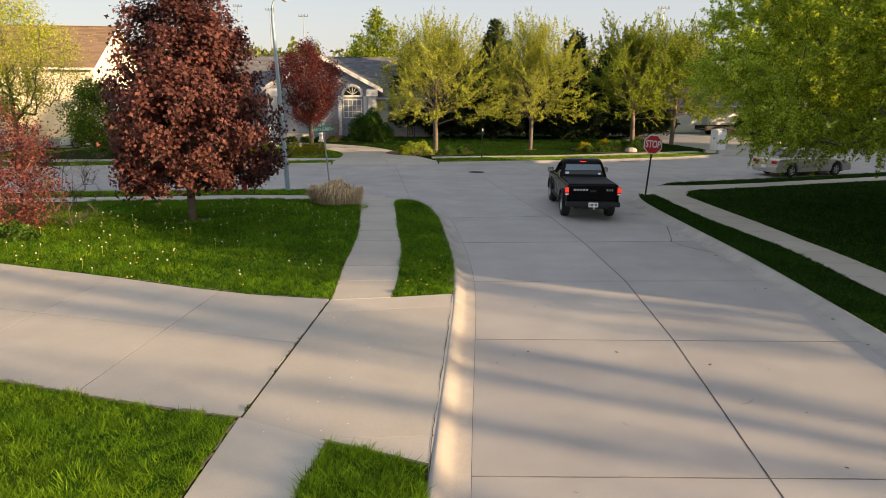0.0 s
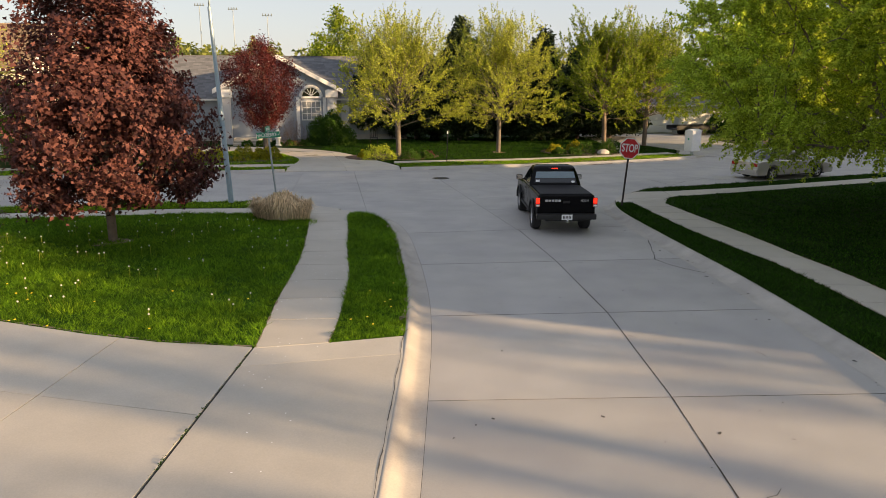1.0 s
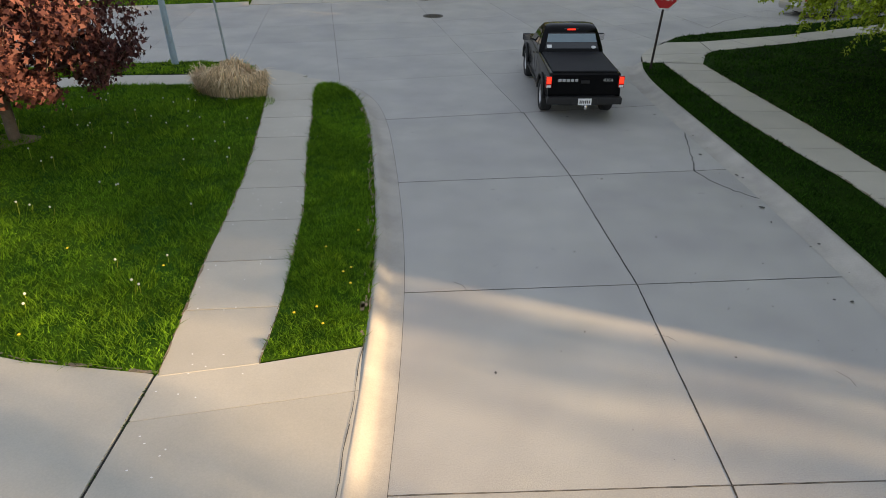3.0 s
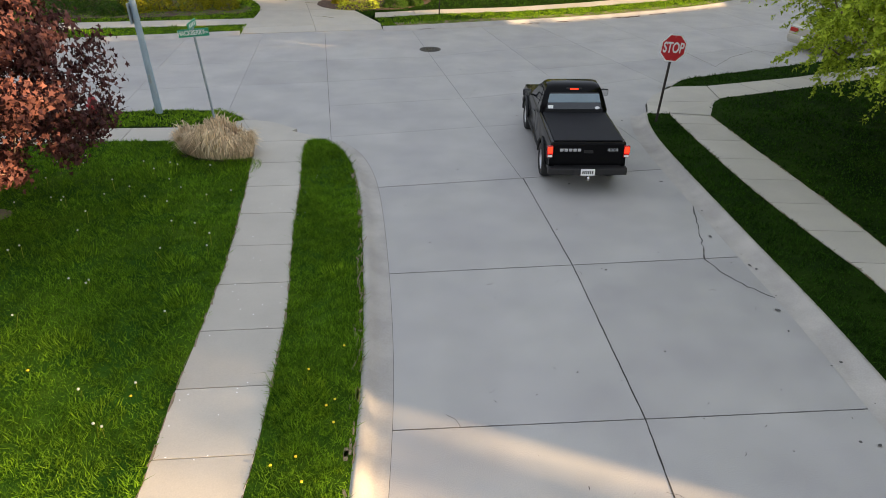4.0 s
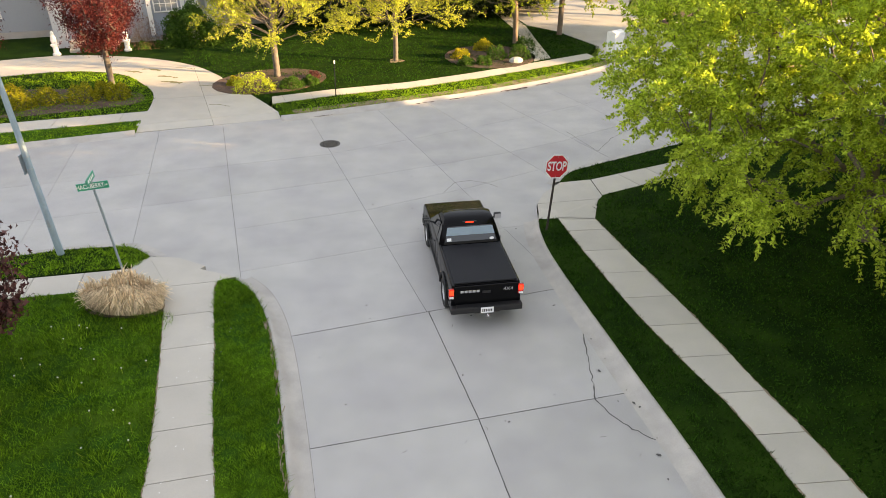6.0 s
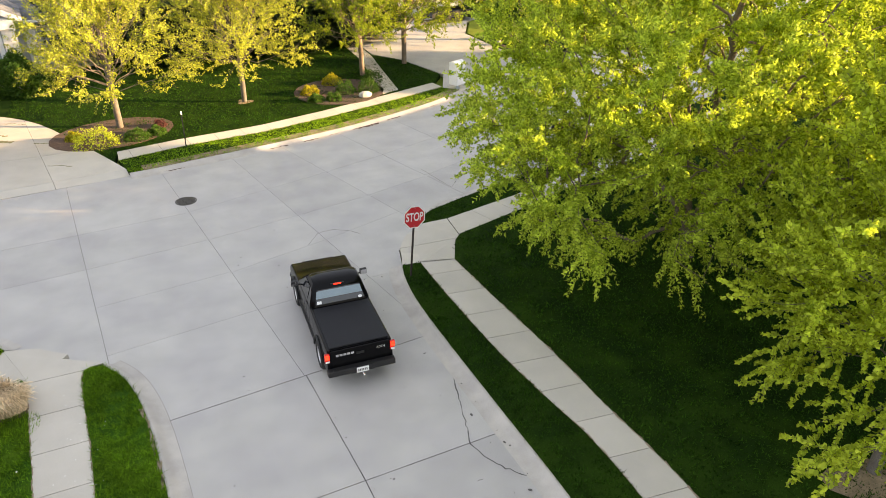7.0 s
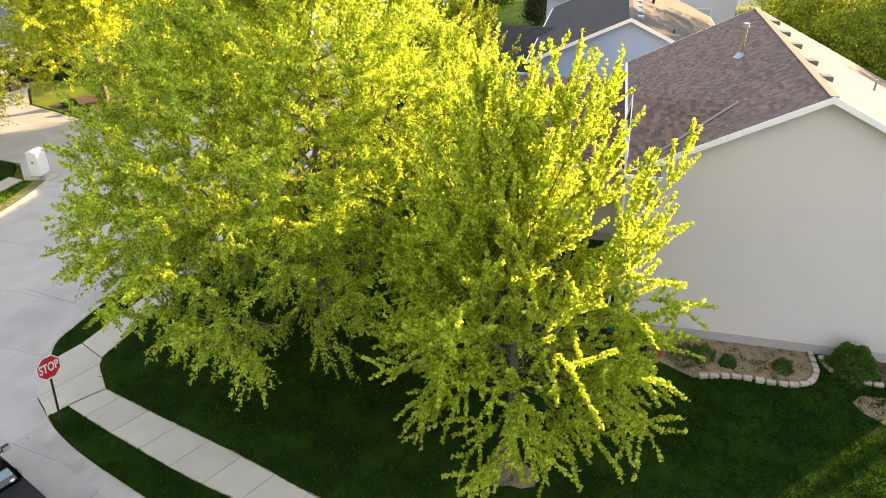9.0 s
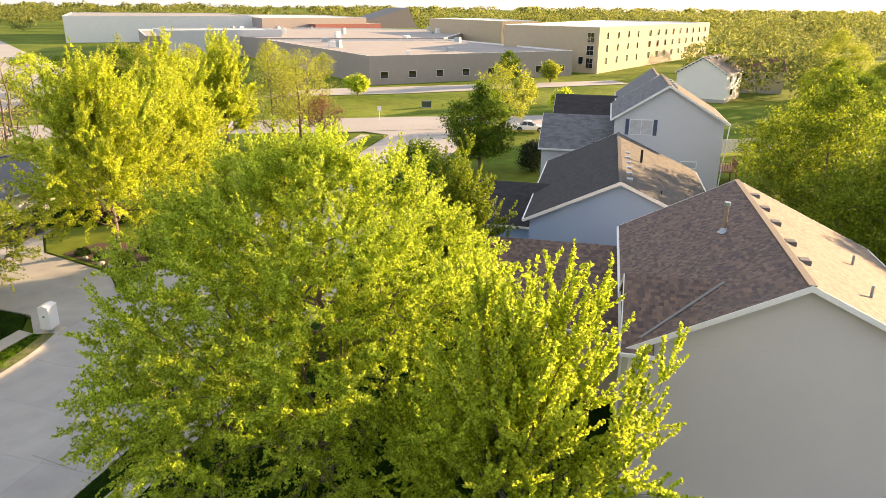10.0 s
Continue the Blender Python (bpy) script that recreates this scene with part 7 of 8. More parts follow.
# dirt washed into the far gutter, and the ragged seam behind the west kerb
dirt = bmesh.new()
for k in range(26):
    f = k / 26
    i0 = 3 + int(f * (len(FAR_M) - 6))
    p, q = FAR_M[i0], FAR_M[i0 + 1]
    t0 = rr_.uniform(0, 0.6)
    a = (p[0] + (q[0] - p[0]) * t0, p[1] + (q[1] - p[1]) * t0 - rr_.uniform(0.0, 0.3))
    b = (a[0] + (q[0] - p[0]) * 0.7, a[1] + (q[1] - p[1]) * 0.7)
    ribbon(dirt, [a, b], 0.02 + 0.001 * (k % 5), rr_.uniform(0.1, 0.35), k, 0.05)
moss = bmesh.new()
for k in range(22):
    x, y = rr_.uniform(-8.0, -1.8), rr_.uniform(40.2, 50.5)
    if not inside(LOOP, np.array([x]), np.array([y]))[0] or not inside(LOOP, np.array([x - 1.0]), np.array([y + 0.5]))[0]:
        continue
    ribbon(moss, [(x, y), (x - 0.5, y + 0.35), (x - 1.0, y + 0.5)], max(0.154, 0.0), rr_.uniform(0.06, 0.32), k, 0.05) if y > 41.6 else None
tagged(link("driveway_moss", moss, MOSS), "greenish dirt streaks on the curved driveway", "dirt", kind="structure")
tagged(link("gutter_dirt", dirt, MULCH), "brown dirt washed into the far gutter", "dirt", kind="structure")
seam = bmesh.new()
pts_ = [p for p in LEFT_K if 3 < p[1] < 14.6]
for i, (p, q) in enumerate(zip(pts_, pts_[1:])):
    ribbon(seam, [(p[0] - 0.02 + (q[0] - p[0]) * k / 4 + 0.008 * math.sin(5.1 * k + 2.3 * i), p[1] + (q[1] - p[1]) * k / 4) for k in range(5)], 0.1535, 0.008 + 0.010 * math.sin(1.7 * i) ** 2, i, 0.006)
tagged(link("kerb_seam", seam, CRACK), "dark ragged seam behind the kerb", "crack", kind="structure")
wear = bmesh.new()
for k, (line, w) in enumerate(((DRIVE[-1:] + DRIVE[-2:-4:-1], 0.10), ([(-2.66, 8.5), (-3.6, 8.72), (-4.55, 9.0)], 0.14), ([(-2.69, 8.4), (-2.75, 6.7), (-2.86, 4.5)], 0.07), ([(-1.41, 7.9), (-1.55, 6.8), (-1.62, 5.6)], 0.05), (SW_L[:-1], 0.05), (SW_R[:-1], 0.05), (SWE_L, 0.05), (SWE_R, 0.06), (FW_S, 0.06), ([(-2.3, 13.77), (-4.0, 14.1), (-5.4, 14.55), (-7.4, 15.35)], 0.08))):
    for i, (p, q) in enumerate(zip(line, line[1:])):
        n_ = max(1, min(14, int(math.dist(p, q) / 0.35)))
        for j in range(n_):
            a, b = j / n_, (j + 0.8) / n_
            ribbon(wear, [(p[0] + (q[0] - p[0]) * f, p[1] + (q[1] - p[1]) * f) for f in (a, 0.5 * (a + b), b)], KZ + 0.018 + 0.0003 * (j % 5), w * rr_.uniform(0.25, 1.0), 7 * i + j, 0.02)
rng = np.random.default_rng(8)
for k in range(60):
    y = rng.uniform(14.3, 24.5)
    x = at_y(LEFT_K, y) - rng.uniform(0.0, 0.12)
    ribbon(wear, [(x, y), (x + rng.normal(0, 0.03), y + rng.uniform(0.1, 0.4))], KZ + 0.022, rng.uniform(0.02, 0.06), k, 0.015)
tagged(link("worn_edge", wear, DRYSOIL), "dry worn turf edge along the kerb", "verge", kind="structure")
# ---- distance: school, streets, woods ----
def block(name, corners, z1, wall, roof, label, category="building", parapet=0.4, z0=-0.2):
    """A flat-roofed block on four ground corners with a parapet."""
    t = empty(name, label, category)
    n = len(corners)
    V = [(x, y, z0) for x, y in corners] + [(x, y, z1) for x, y in corners]
    raw("wall", V, [(i, (i + 1) % n, n + (i + 1) % n, n + i) for i in range(n)] , wall, t)
    cx, cy = sum(c[0] for c in corners) / n, sum(c[1] for c in corners) / n
    ins = [(x + (cx - x) * 0.01, y + (cy - y) * 0.01) for x, y in corners]
    slab("roof", ins, z1 - parapet, 0.2, roof, t)
    V = [(x, y, z1) for x, y in corners] + [(x, y, z1) for x, y in ins] + [(x, y, z1 - parapet) for x, y in ins] + [(x, y, z1 - 0.25) for x, y in corners]
    V2 = [((x - cx) * 1.002 + cx, (y - cy) * 1.002 + cy, z) for x, y, z in V[:n]]
    raw("coping", V[:2 * n] + V[2 * n:3 * n], [(i, (i + 1) % n, n + (i + 1) % n, n + i) for i in range(n)] + [(n + i, n + (i + 1) % n, 2 * n + (i + 1) % n, 2 * n + i) for i in range(n)], TRIM, t)
    return t


def facade_windows(parent, a, b, z, count, w, h, rows=1, dz=3.4, pane=DARKGLASS):
    """Framed windows along the wall from a to b."""
    dx, dy = b[0] - a[0], b[1] - a[1]
    L = math.hypot(dx, dy)
    face = math.degrees(math.atan2(-dx, dy))
    for r in range(rows):
        for k in range(count):
            f = (k + 0.5) / count
            ox, oy = dy / L * 0.04, -dx / L * 0.04
            window(parent, a[0] + dx * f + ox, a[1] + dy * f + oy, z + dz * r, w, h, face, pane=pane)


# tan three storey wing of the school
school_tan = block("school_wing", [(191, 87), (299, 86), (300, 130), (193, 118)], 12.2, BRICK_TAN, ROOF_WHITE, "tan brick three storey school wing with white roof")
facade_windows(school_tan, (193, 87), (225, 86.7), 3.0, 4, 1.3, 1.9, 3, 3.4)
facade_windows(school_tan, (228, 86.6), (297, 86), 3.0, 9, 1.6, 1.9, 3, 3.4)
facade_windows(school_tan, (193, 118), (191, 87), 3.2, 3, 1.4, 1.9, 1, 3.4)
for k in range(3):
    window(school_tan, 190.9, 89.4, 2.6 + 3.4 * k, 2.0, 2.6, 180, bars=(2, 2))
school_back = block("school_wing", [(244, 148), (262, 142), (300, 190), (270, 200)], 12.0, BRICK_TAN, ROOF_WHITE, "rear tan school block with white roof")
facade_windows(school_back, (244, 148), (262, 142), 8.4, 4, 1.4, 1.8)
school_low = block("school_wing", [(128, 116), (181, 90), (212, 150), (165, 190)], 6.4, BRICK_GREY, ROOF_FLAT, "long low grey brown school building with flat roof")
facade_windows(school_low, (128, 116), (181, 90), 2.0, 8, 1.9, 1.5)
school_mid = block("school_wing", [(150, 233), (176, 222), (168, 196), (214, 154), (300, 195), (250, 285), (185, 290)], 6.6, BRICK_GREY, ROOF_FLAT, "wide low school block with pale flat roof")
facade_windows(school_mid, (150, 233), (176, 222), 2.2, 5, 1.9, 1.6)
school_entry = block("school_wing", [(152, 224), (186, 205), (196, 224), (160, 243)], 8.6, SIDING_PALE, ROOF_WHITE, "raised pale school block with white roof edge")
gym = block("gymnasium", [(178, 335), (252, 290), (310, 385), (235, 430)], 11.5, SIDING_WHITE, ROOF_FLAT, "large pale windowless gymnasium block")
gym2 = block("gymnasium", [(240, 275), (300, 262), (345, 340), (290, 370)], 11.0, BRICK_GREY, ROOF_WHITE, "grey gymnasium block with white roof")
red_block = block("school_annex", [(262, 262), (300, 252), (310, 275), (272, 285)], 8.2, BRICK_RED, ROOF_FLAT, "red brick annex of the school")
aud = raw("auditorium_roof", [(300, 280, 5), (345, 262, 5), (360, 285, 5), (315, 305, 5), (342, 266, 16), (352, 288, 16)], [(0, 1, 4), (2, 3, 5), (0, 4, 5, 3), (1, 2, 5, 4)], mat("dark_roof_panel", (0.18, 0.17, 0.16), 0.7))
tagged(aud, "dark sloping auditorium roof", "building")
rr = random.Random(9)
for k in range(46):
    x, y = rr.uniform(140, 290), rr.uniform(100, 280)
    low, mid_ = [(130, 118), (180, 93), (210, 150), (166, 187)], [(170, 200), (215, 158), (295, 196), (248, 282), (190, 286)]
    on = [inside(p, np.array([x]), np.array([y]))[0] for p in (low, mid_)]
    if not any(on):
        continue
    un = empty("rooftop_unit", "pale metal rooftop air unit", "air unit", pose(x, y, 6.0 if on[0] else 6.2, 0, 0, rr.uniform(0, 90)), "rooftop units of the school")
    w = rr.uniform(1.2, 3.2)
    boxed("casing", -w / 2, w / 2, -w / 3, w / 3, 0, rr.uniform(1.0, 2.2), STEEL if k % 2 else TRIM, un, 0.05)
    boxed("curb", -w / 2 - 0.1, w / 2 + 0.1, -w / 3 - 0.1, w / 3 + 0.1, -0.1, 0.12, TRIM, un)

# streets and paved yards further off
for nm, poly, lab in (
    ("street_far", [(60, 51.5), (60, 63.5), (79, 71.4), (79, 76.5), (92, 64.0), (84, 61.3)], "pale concrete street running on"),
    ("street_cross_far", [(34, 120), (50, 104), (70, 84.6), (86, 69.5), (104, 52), (122, 40), (128, 46), (112, 60), (95, 79), (78, 95), (56, 116), (40, 128)], "pale concrete cross street"),
    ("car_park", [(40, 118), (96, 176), (118, 240), (170, 380), (90, 330), (30, 160)], "pale paved car park"),
    ("school_drive", [(98, 118), (120, 100), (170, 70), (175, 76), (112, 121)], "pale school drive"),
):
    tagged(slab(nm, poly, -0.03, 0.08, FAR_PAVING), lab, "road", kind="structure")
tagged(slab("pavement_beyond", [(58, 65.1), (76.5, 72.9), (76.0, 74.1), (57.5, 66.3)], 0.16, 0.2, WALKWAY), "narrow concrete pavement on the sunny verge", "pavement", kind="structure")
bed("bed_drive_end", [(25.1, 58.6), (25.3, 53.2), (26.4, 51.6), (28.8, 51.6), (30.0, 53.2), (29.6, 56.6), (28.0, 58.8)], "dark mulch bed with rocks at the driveway edge")
for k, (x, y, w, h) in enumerate([(25.9, 57.3, 1.2, 0.6), (26.0, 55.4, 1.0, 0.5), (26.6, 53.1, 1.1, 0.6), (28.6, 52.6, 1.2, 0.7), (29.0, 54.6, 1.1, 0.7)]):
    bush("bed_shrub", x, y, "low dark shrub in the driveway bed", w, w * 0.85, h, LEAF_BUSH, 800, 0.07, seed=300 + k, group="shrubs of the driveway bed")
for k, (x, y, r) in enumerate([(25.5, 54.3, 0.24), (25.7, 53.4, 0.3), (27.2, 52.0, 0.22), (25.5, 56.3, 0.2)]):
    tagged(lathe("boulder", [(r * 0.8, -0.05), (r, 0.3 * r), (r * 0.85, 0.75 * r), (r * 0.4, r), (0.02, 1.05 * r)], FOUND, None, 8, pose(x, y, KZ + 0.02, 4, -5, 40 * k) @ Matrix.Diagonal((1.1, 0.8, 0.9, 1))), "pale boulder in the driveway bed", "boulder", "boulders of the driveway bed")
for k in range(5):
    bush("hedge_shrub", 27.8 + 1.0 * k, 66.6 - 0.95 * k, "dense dark green hedge shrub behind the lime trees", 1.9, 1.8, 1.9, LEAF_BUSH, 2200, 0.1, seed=310 + k, group="hedge behind the lime trees")
field = tagged(slab("sports_field", [(60, 330), (150, 420), (120, 520), (10, 420)], -0.04, 0.08, mat("turf", (0.10, 0.20, 0.02), 0.9, var=0.2, scale=0.05)), "bright green sports field", "field", kind="structure")

# yard trees seen from the height
def yard(x, y, h, r, m, seed, label, name="yard_tree", tw=260, per=44, leaf=0.16, **kw):
    return tree(name, x, y, label, h, r, kw.pop("base", 1.6), kw.pop("env", egg(0.5, 0.4)), tw, per, leaf, m, r_trunk=0.2, seed=seed, spread=0.35, **kw)


BROAD = curve((0, 5.5), (0.3, 7.0), (0.7, 6.2), (1, 5.0))
spire("yard_tree", 28.0, 56.3, "broad lime green tree by the garden bed", 13.2, 60, 1.8, BROAD, (22, 84), 0.12, LEAF_SPRING, BARK, 101, 0.26, 8, 5, 1.15, 46, 0.14, 0.115, floor=2.0, leader=0.45, rise=0.5)
spire("yard_tree", 41.5, 67.5, "lime green tree beyond the street", 11.6, 40, 2.0, curve((0, 4.6), (0.3, 5.6), (0.7, 6.2), (1, 6.0)), (26, 84), 0.1, LEAF_SPRING, BARK, 102, 0.22, 7, 5, 1.15, 40, 0.16, 0.14, floor=2.0, leader=0.45, rise=0.5)
spire("yard_tree", 57, 79, "upright lime green tree beyond the street", 11.5, 34, 2.0, curve((0, 3.6), (0.3, 4.8), (0.7, 6.0), (1, 6.0)), (34, 85), 0.1, LEAF_SPRING, BARK, 103, 0.2, 6, 5, 1.15, 36, 0.18, 0.16, floor=2.0, leader=0.45, rise=0.5)
spire("yard_tree", 36.5, 61.5, "lime green tree filling out the roadside group", 10.8, 44, 1.8, curve((0, 4.4), (0.3, 5.2), (0.7, 5.2), (1, 4.6)), (24, 84), 0.1, LEAF_SPRING, BARK, 104, 0.2, 7, 5, 1.15, 40, 0.15, 0.13, floor=1.8, leader=0.45, rise=0.5)
yard(67, 49, 9.3, 3.8, LEAF_GREEN, 104, "dense rounded green tree on the verge", tw=300, per=60, leaf=0.17)
yard(93, 61, 10.0, 4.4, LEAF_YELLOW, 105, "sparse yellow green tree on the verge", tw=220, per=26, leaf=0.18)
yard(45, 41, 7.2, 4.0, LEAF_GREEN, 106, "rounded green tree beside the street", tw=260, per=50, leaf=0.16)
yard(66.8, 81.6, 11.5, 4.4, LEAF_YELLOW, 107, "thin sparsely leaved tree by the cross street", tw=300, per=14, leaf=0.13, r_min=0.02)
yard(69.6, 79.3, 11.5, 4.4, LEAF_YELLOW, 108, "thin sparsely leaved tree by the cross street", tw=300, per=14, leaf=0.13, r_min=0.02)
yard(78, 86, 11, 5.0, LEAF_YELLOW, 112, "thin sparsely leaved tree beyond the cross street", tw=300, per=12, leaf=0.13, r_min=0.02)
yard(69.3, 74.9, 6.0, 2.6, leafmat("leaf_dry_brown", (0.16, 0.08, 0.05), (0.24, 0.13, 0.07)), 109, "small brown leaved tree by the cross street", tw=260, per=14, leaf=0.12, r_min=0.02)
yard(42.5, 103, 13, 5.0, LEAF_YELLOW, 113, "nearly bare tall tree beyond the street", tw=200, per=4, leaf=0.14, r_min=0.025)
yard(34, 82, 12.5, 4.0, LEAF_YELLOW, 110, "nearly bare tall tree by the street", tw=130, per=5, leaf=0.14)
yard(70.8, 44.6, 3.2, 1.5, LEAF_PINE, 111, "low dark shrub before the grey house", name="shrub", tw=120, per=40, leaf=0.14, base=0.2)
for k, (x, y, h, r, m) in enumerate([(53, 9.0, 10.5, 4.6, LEAF_MID), (56, 2.5, 11.5, 5.2, LEAF_MID), (61, 14.6, 12.8, 5.2, LEAF_MID), (78, 19.3, 8.5, 4.2, LEAF_MID), (94, 19.5, 8.2, 4.6, LEAF_MID), (70, 4.5, 11.5, 6.5, LEAF_MID), (85, 8, 10.5, 5.5, LEAF_LIME), (102, 16, 10, 5.5, LEAF_GREEN), (170, 26, 13.5, 6.5, LEAF_YELLOW), (130, 22, 10, 6, LEAF_MID), (150, 16, 9, 5.5, LEAF_MID)]):
    yard(x, y, h, r, m, 120 + k, "dense green back garden tree", tw=420, per=64, leaf=0.15, base=0.8, group="back garden trees")
for k, (x, y, h, r) in enumerate([(96, 130, 7, 3.2), (110, 104, 4.2, 2.4), (150, 92, 7.5, 3.5), (160, 86, 5, 2.5), (80, 120, 9, 4), (88, 150, 9, 4), (100, 160, 8, 4), (60, 130, 10, 5), (72, 140, 9, 5), (120, 72, 5, 3), (112, 60, 4, 2.2), (206, 60, 8, 4)]):
    yard(x, y, h, r, (LEAF_YELLOW, LEAF_LIME, LEAF_GREEN)[k % 3], 140 + k, "street side tree before the school", tw=110, per=34, leaf=0.28, base=1.0, group="trees before the school")
for k, (x, y, h, r) in enumerate([(104, 118, 8.5, 3.4), (112, 131, 9.5, 3.8), (98, 141, 9, 3.6), (121, 141, 9.5, 4), (108, 153, 9, 3.8), (92, 127, 8, 3.2), (84, 133, 9, 3.6), (118, 121, 7.5, 3.0), (128, 165, 9, 4), (102, 172, 10, 4)]):
    yard(x, y, h, r, LEAF_YELLOW, 180 + k, "thin sparsely leaved spring tree by the school", tw=120, per=15, leaf=0.2, base=1.8, group="thin trees by the school")
yard(-7.5, 80, 12, 3.6, LEAF_MID, 155, "bright green tree behind the slate house", tw=200, per=44, leaf=0.2)
# added tree before the garage, only there to keep sun off the crossing
spire("yard_tree", 30.5, 28.2, "leafy green young tree added to shade the crossing", 9.5, 40, 1.6, curve((0, 2.4), (0.4, 3.2), (1, 4.4)), (30, 85), 0.1, LEAF_MID, BARK, 170, 0.14, 7, 5, 0.8, 50, 0.1, 0.1, floor=1.6, leader=0.5, rise=0.5)
# shade trees south-east of the street
for k, (x, y, h, r) in enumerate([(42, -7.5, 12.0, 2.4), (48, -4.6, 13.0, 2.4), (40, -19, 11.5, 2.8), (45.5, -2.6, 12.6, 2.4), (46, -13.0, 12.0, 2.2)]):
    spire("shade_tree", x, y, "tall open shade tree behind the grey house", h, 7 if k in (1, 3) else 12, 6.6 if k in (1, 3) else 2.6, curve((0, r * 0.8), (0.4, r), (1, r * 0.9)), (12, 70), 0.1, LEAF_GREEN, BARK, 160 + k, 0.22, 5, 3, 0.9, 18, 0.11, 0.14, floor=2.2, leader=0.72, rise=0.4, group="shade trees", r_min=0.012)


def woods(name, label, rows, seed, leaf=1.5, per=130):
    """Far woods: many uneven crowns of leaf clumps, with trunks, as one mesh."""
    rng = np.random.default_rng(seed)
    Q = []
    for x, y, h, r in rows:
        n = per
        v = rng.normal(0, 1, (n, 3))
        v /= np.linalg.norm(v, axis=1)[:, None]
        c = np.array([x, y, h * 0.58]) + v * (rng.uniform(0.55, 1.0, n) ** 0.5)[:, None] * np.array([r, r, h * 0.44]) * (1 + 0.18 * np.sin(3 * v[:, :1] * 3 + x))
        Q.append(leaves(rng, c, leaf, tri=True))
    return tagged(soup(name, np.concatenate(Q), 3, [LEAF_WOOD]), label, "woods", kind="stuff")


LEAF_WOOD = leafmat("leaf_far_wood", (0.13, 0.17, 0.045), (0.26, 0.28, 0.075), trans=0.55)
rr = random.Random(4)
rows = []
for k in range(560):
    az = radians(rr.uniform(-38, 98))
    d = rr.uniform(420, 850)
    x, y = d * math.sin(az), d * math.cos(az)
    if 60 < x < 420 and 60 < y < 430:
        continue
    rows.append((x, y, rr.uniform(9, 16), rr.uniform(6, 11)))
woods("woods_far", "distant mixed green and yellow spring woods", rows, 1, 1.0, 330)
rows = []
for k in range(150):
    az = radians(rr.uniform(-40, 20))
    d = rr.uniform(95, 260)
    x, y = d * math.sin(az), d * math.cos(az)
    rows.append((x, y, rr.uniform(6, 11), rr.uniform(3, 5.5)))
for k in range(70):
    az = radians(rr.uniform(72, 125))
    d = rr.uniform(150, 420)
    rows.append((d * math.sin(az), d * math.cos(az), rr.uniform(7, 12), rr.uniform(4, 7)))
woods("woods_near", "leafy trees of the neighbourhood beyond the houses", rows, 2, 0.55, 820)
rows = []
for k in range(460):
    az = radians(rr.uniform(-36, 96))
    d = rr.uniform(900, 2400)
    rows.append((d * math.sin(az), d * math.cos(az), rr.uniform(9, 17), rr.uniform(10, 18)))
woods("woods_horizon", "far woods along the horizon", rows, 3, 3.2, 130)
# field light masts
for k, (x, y, h) in enumerate([(-70, 250, 30), (-62, 262, 30), (-46, 240, 26), (56, 190, 24)]):
    t = empty("field_light", "tall thin sports field light mast", "light mast", pose(x, y, 0), "field light masts")
    tubed("mast", (0, 0, -0.5), (0, 0, h), 0.22, 0.12, STEEL, t, 8)
    boxed("crossarm", -1.6, 1.6, -0.08, 0.08, h - 0.4, h - 0.2, STEEL, t)
    for j in range(4):
        boxed("floodlight", -1.5 + 0.9 * j, -1.2 + 0.9 * j, -0.3, 0.1, h - 0.2, h + 0.35, STEEL, t)
saloon("sedan", "white car parked in a driveway beyond the verge", "car", pose(94.0, 57.0, -0.02, 0, 0, 209), WHITEPAINT, height=1.58)
box_ = empty("utility_box", "dark green utility cabinet on the school verge", "utility box", pose(106.1, 84.3, -0.16, 0, 0, -40))
boxed("pad", -0.9, 0.9, -0.8, 0.8, -0.1, 0.12, FOUND, box_)
boxed("cabinet", -0.75, 0.75, -0.65, 0.65, 0.12, 1.1, mat("utility_green", (0.05, 0.075, 0.05), 0.6), box_, 0.04)
boxed("lid", -0.78, 0.78, -0.68, 0.68, 1.1, 1.18, mat("utility_lid", (0.06, 0.085, 0.06), 0.6), box_, 0.03)
sg = empty("verge_sign", "white sign on a pale post by the cross street", "sign", pose(88.4, 80.8, -0.16, 0, 0, -45))
tubed("post", (0, 0, -0.3), (0, 0, 2.3), 0.05, 0.05, TRIM, sg)
boxed("sign_plate", -0.3, 0.3, -0.08, -0.05, 1.6, 2.4, WHITEPAINT, sg, 0.01)
saloon("sedan", "white car parked by the cream house", "car", pose(-22.8, 47.6, 0.15, 0, 0, 95), WHITEPAINT)
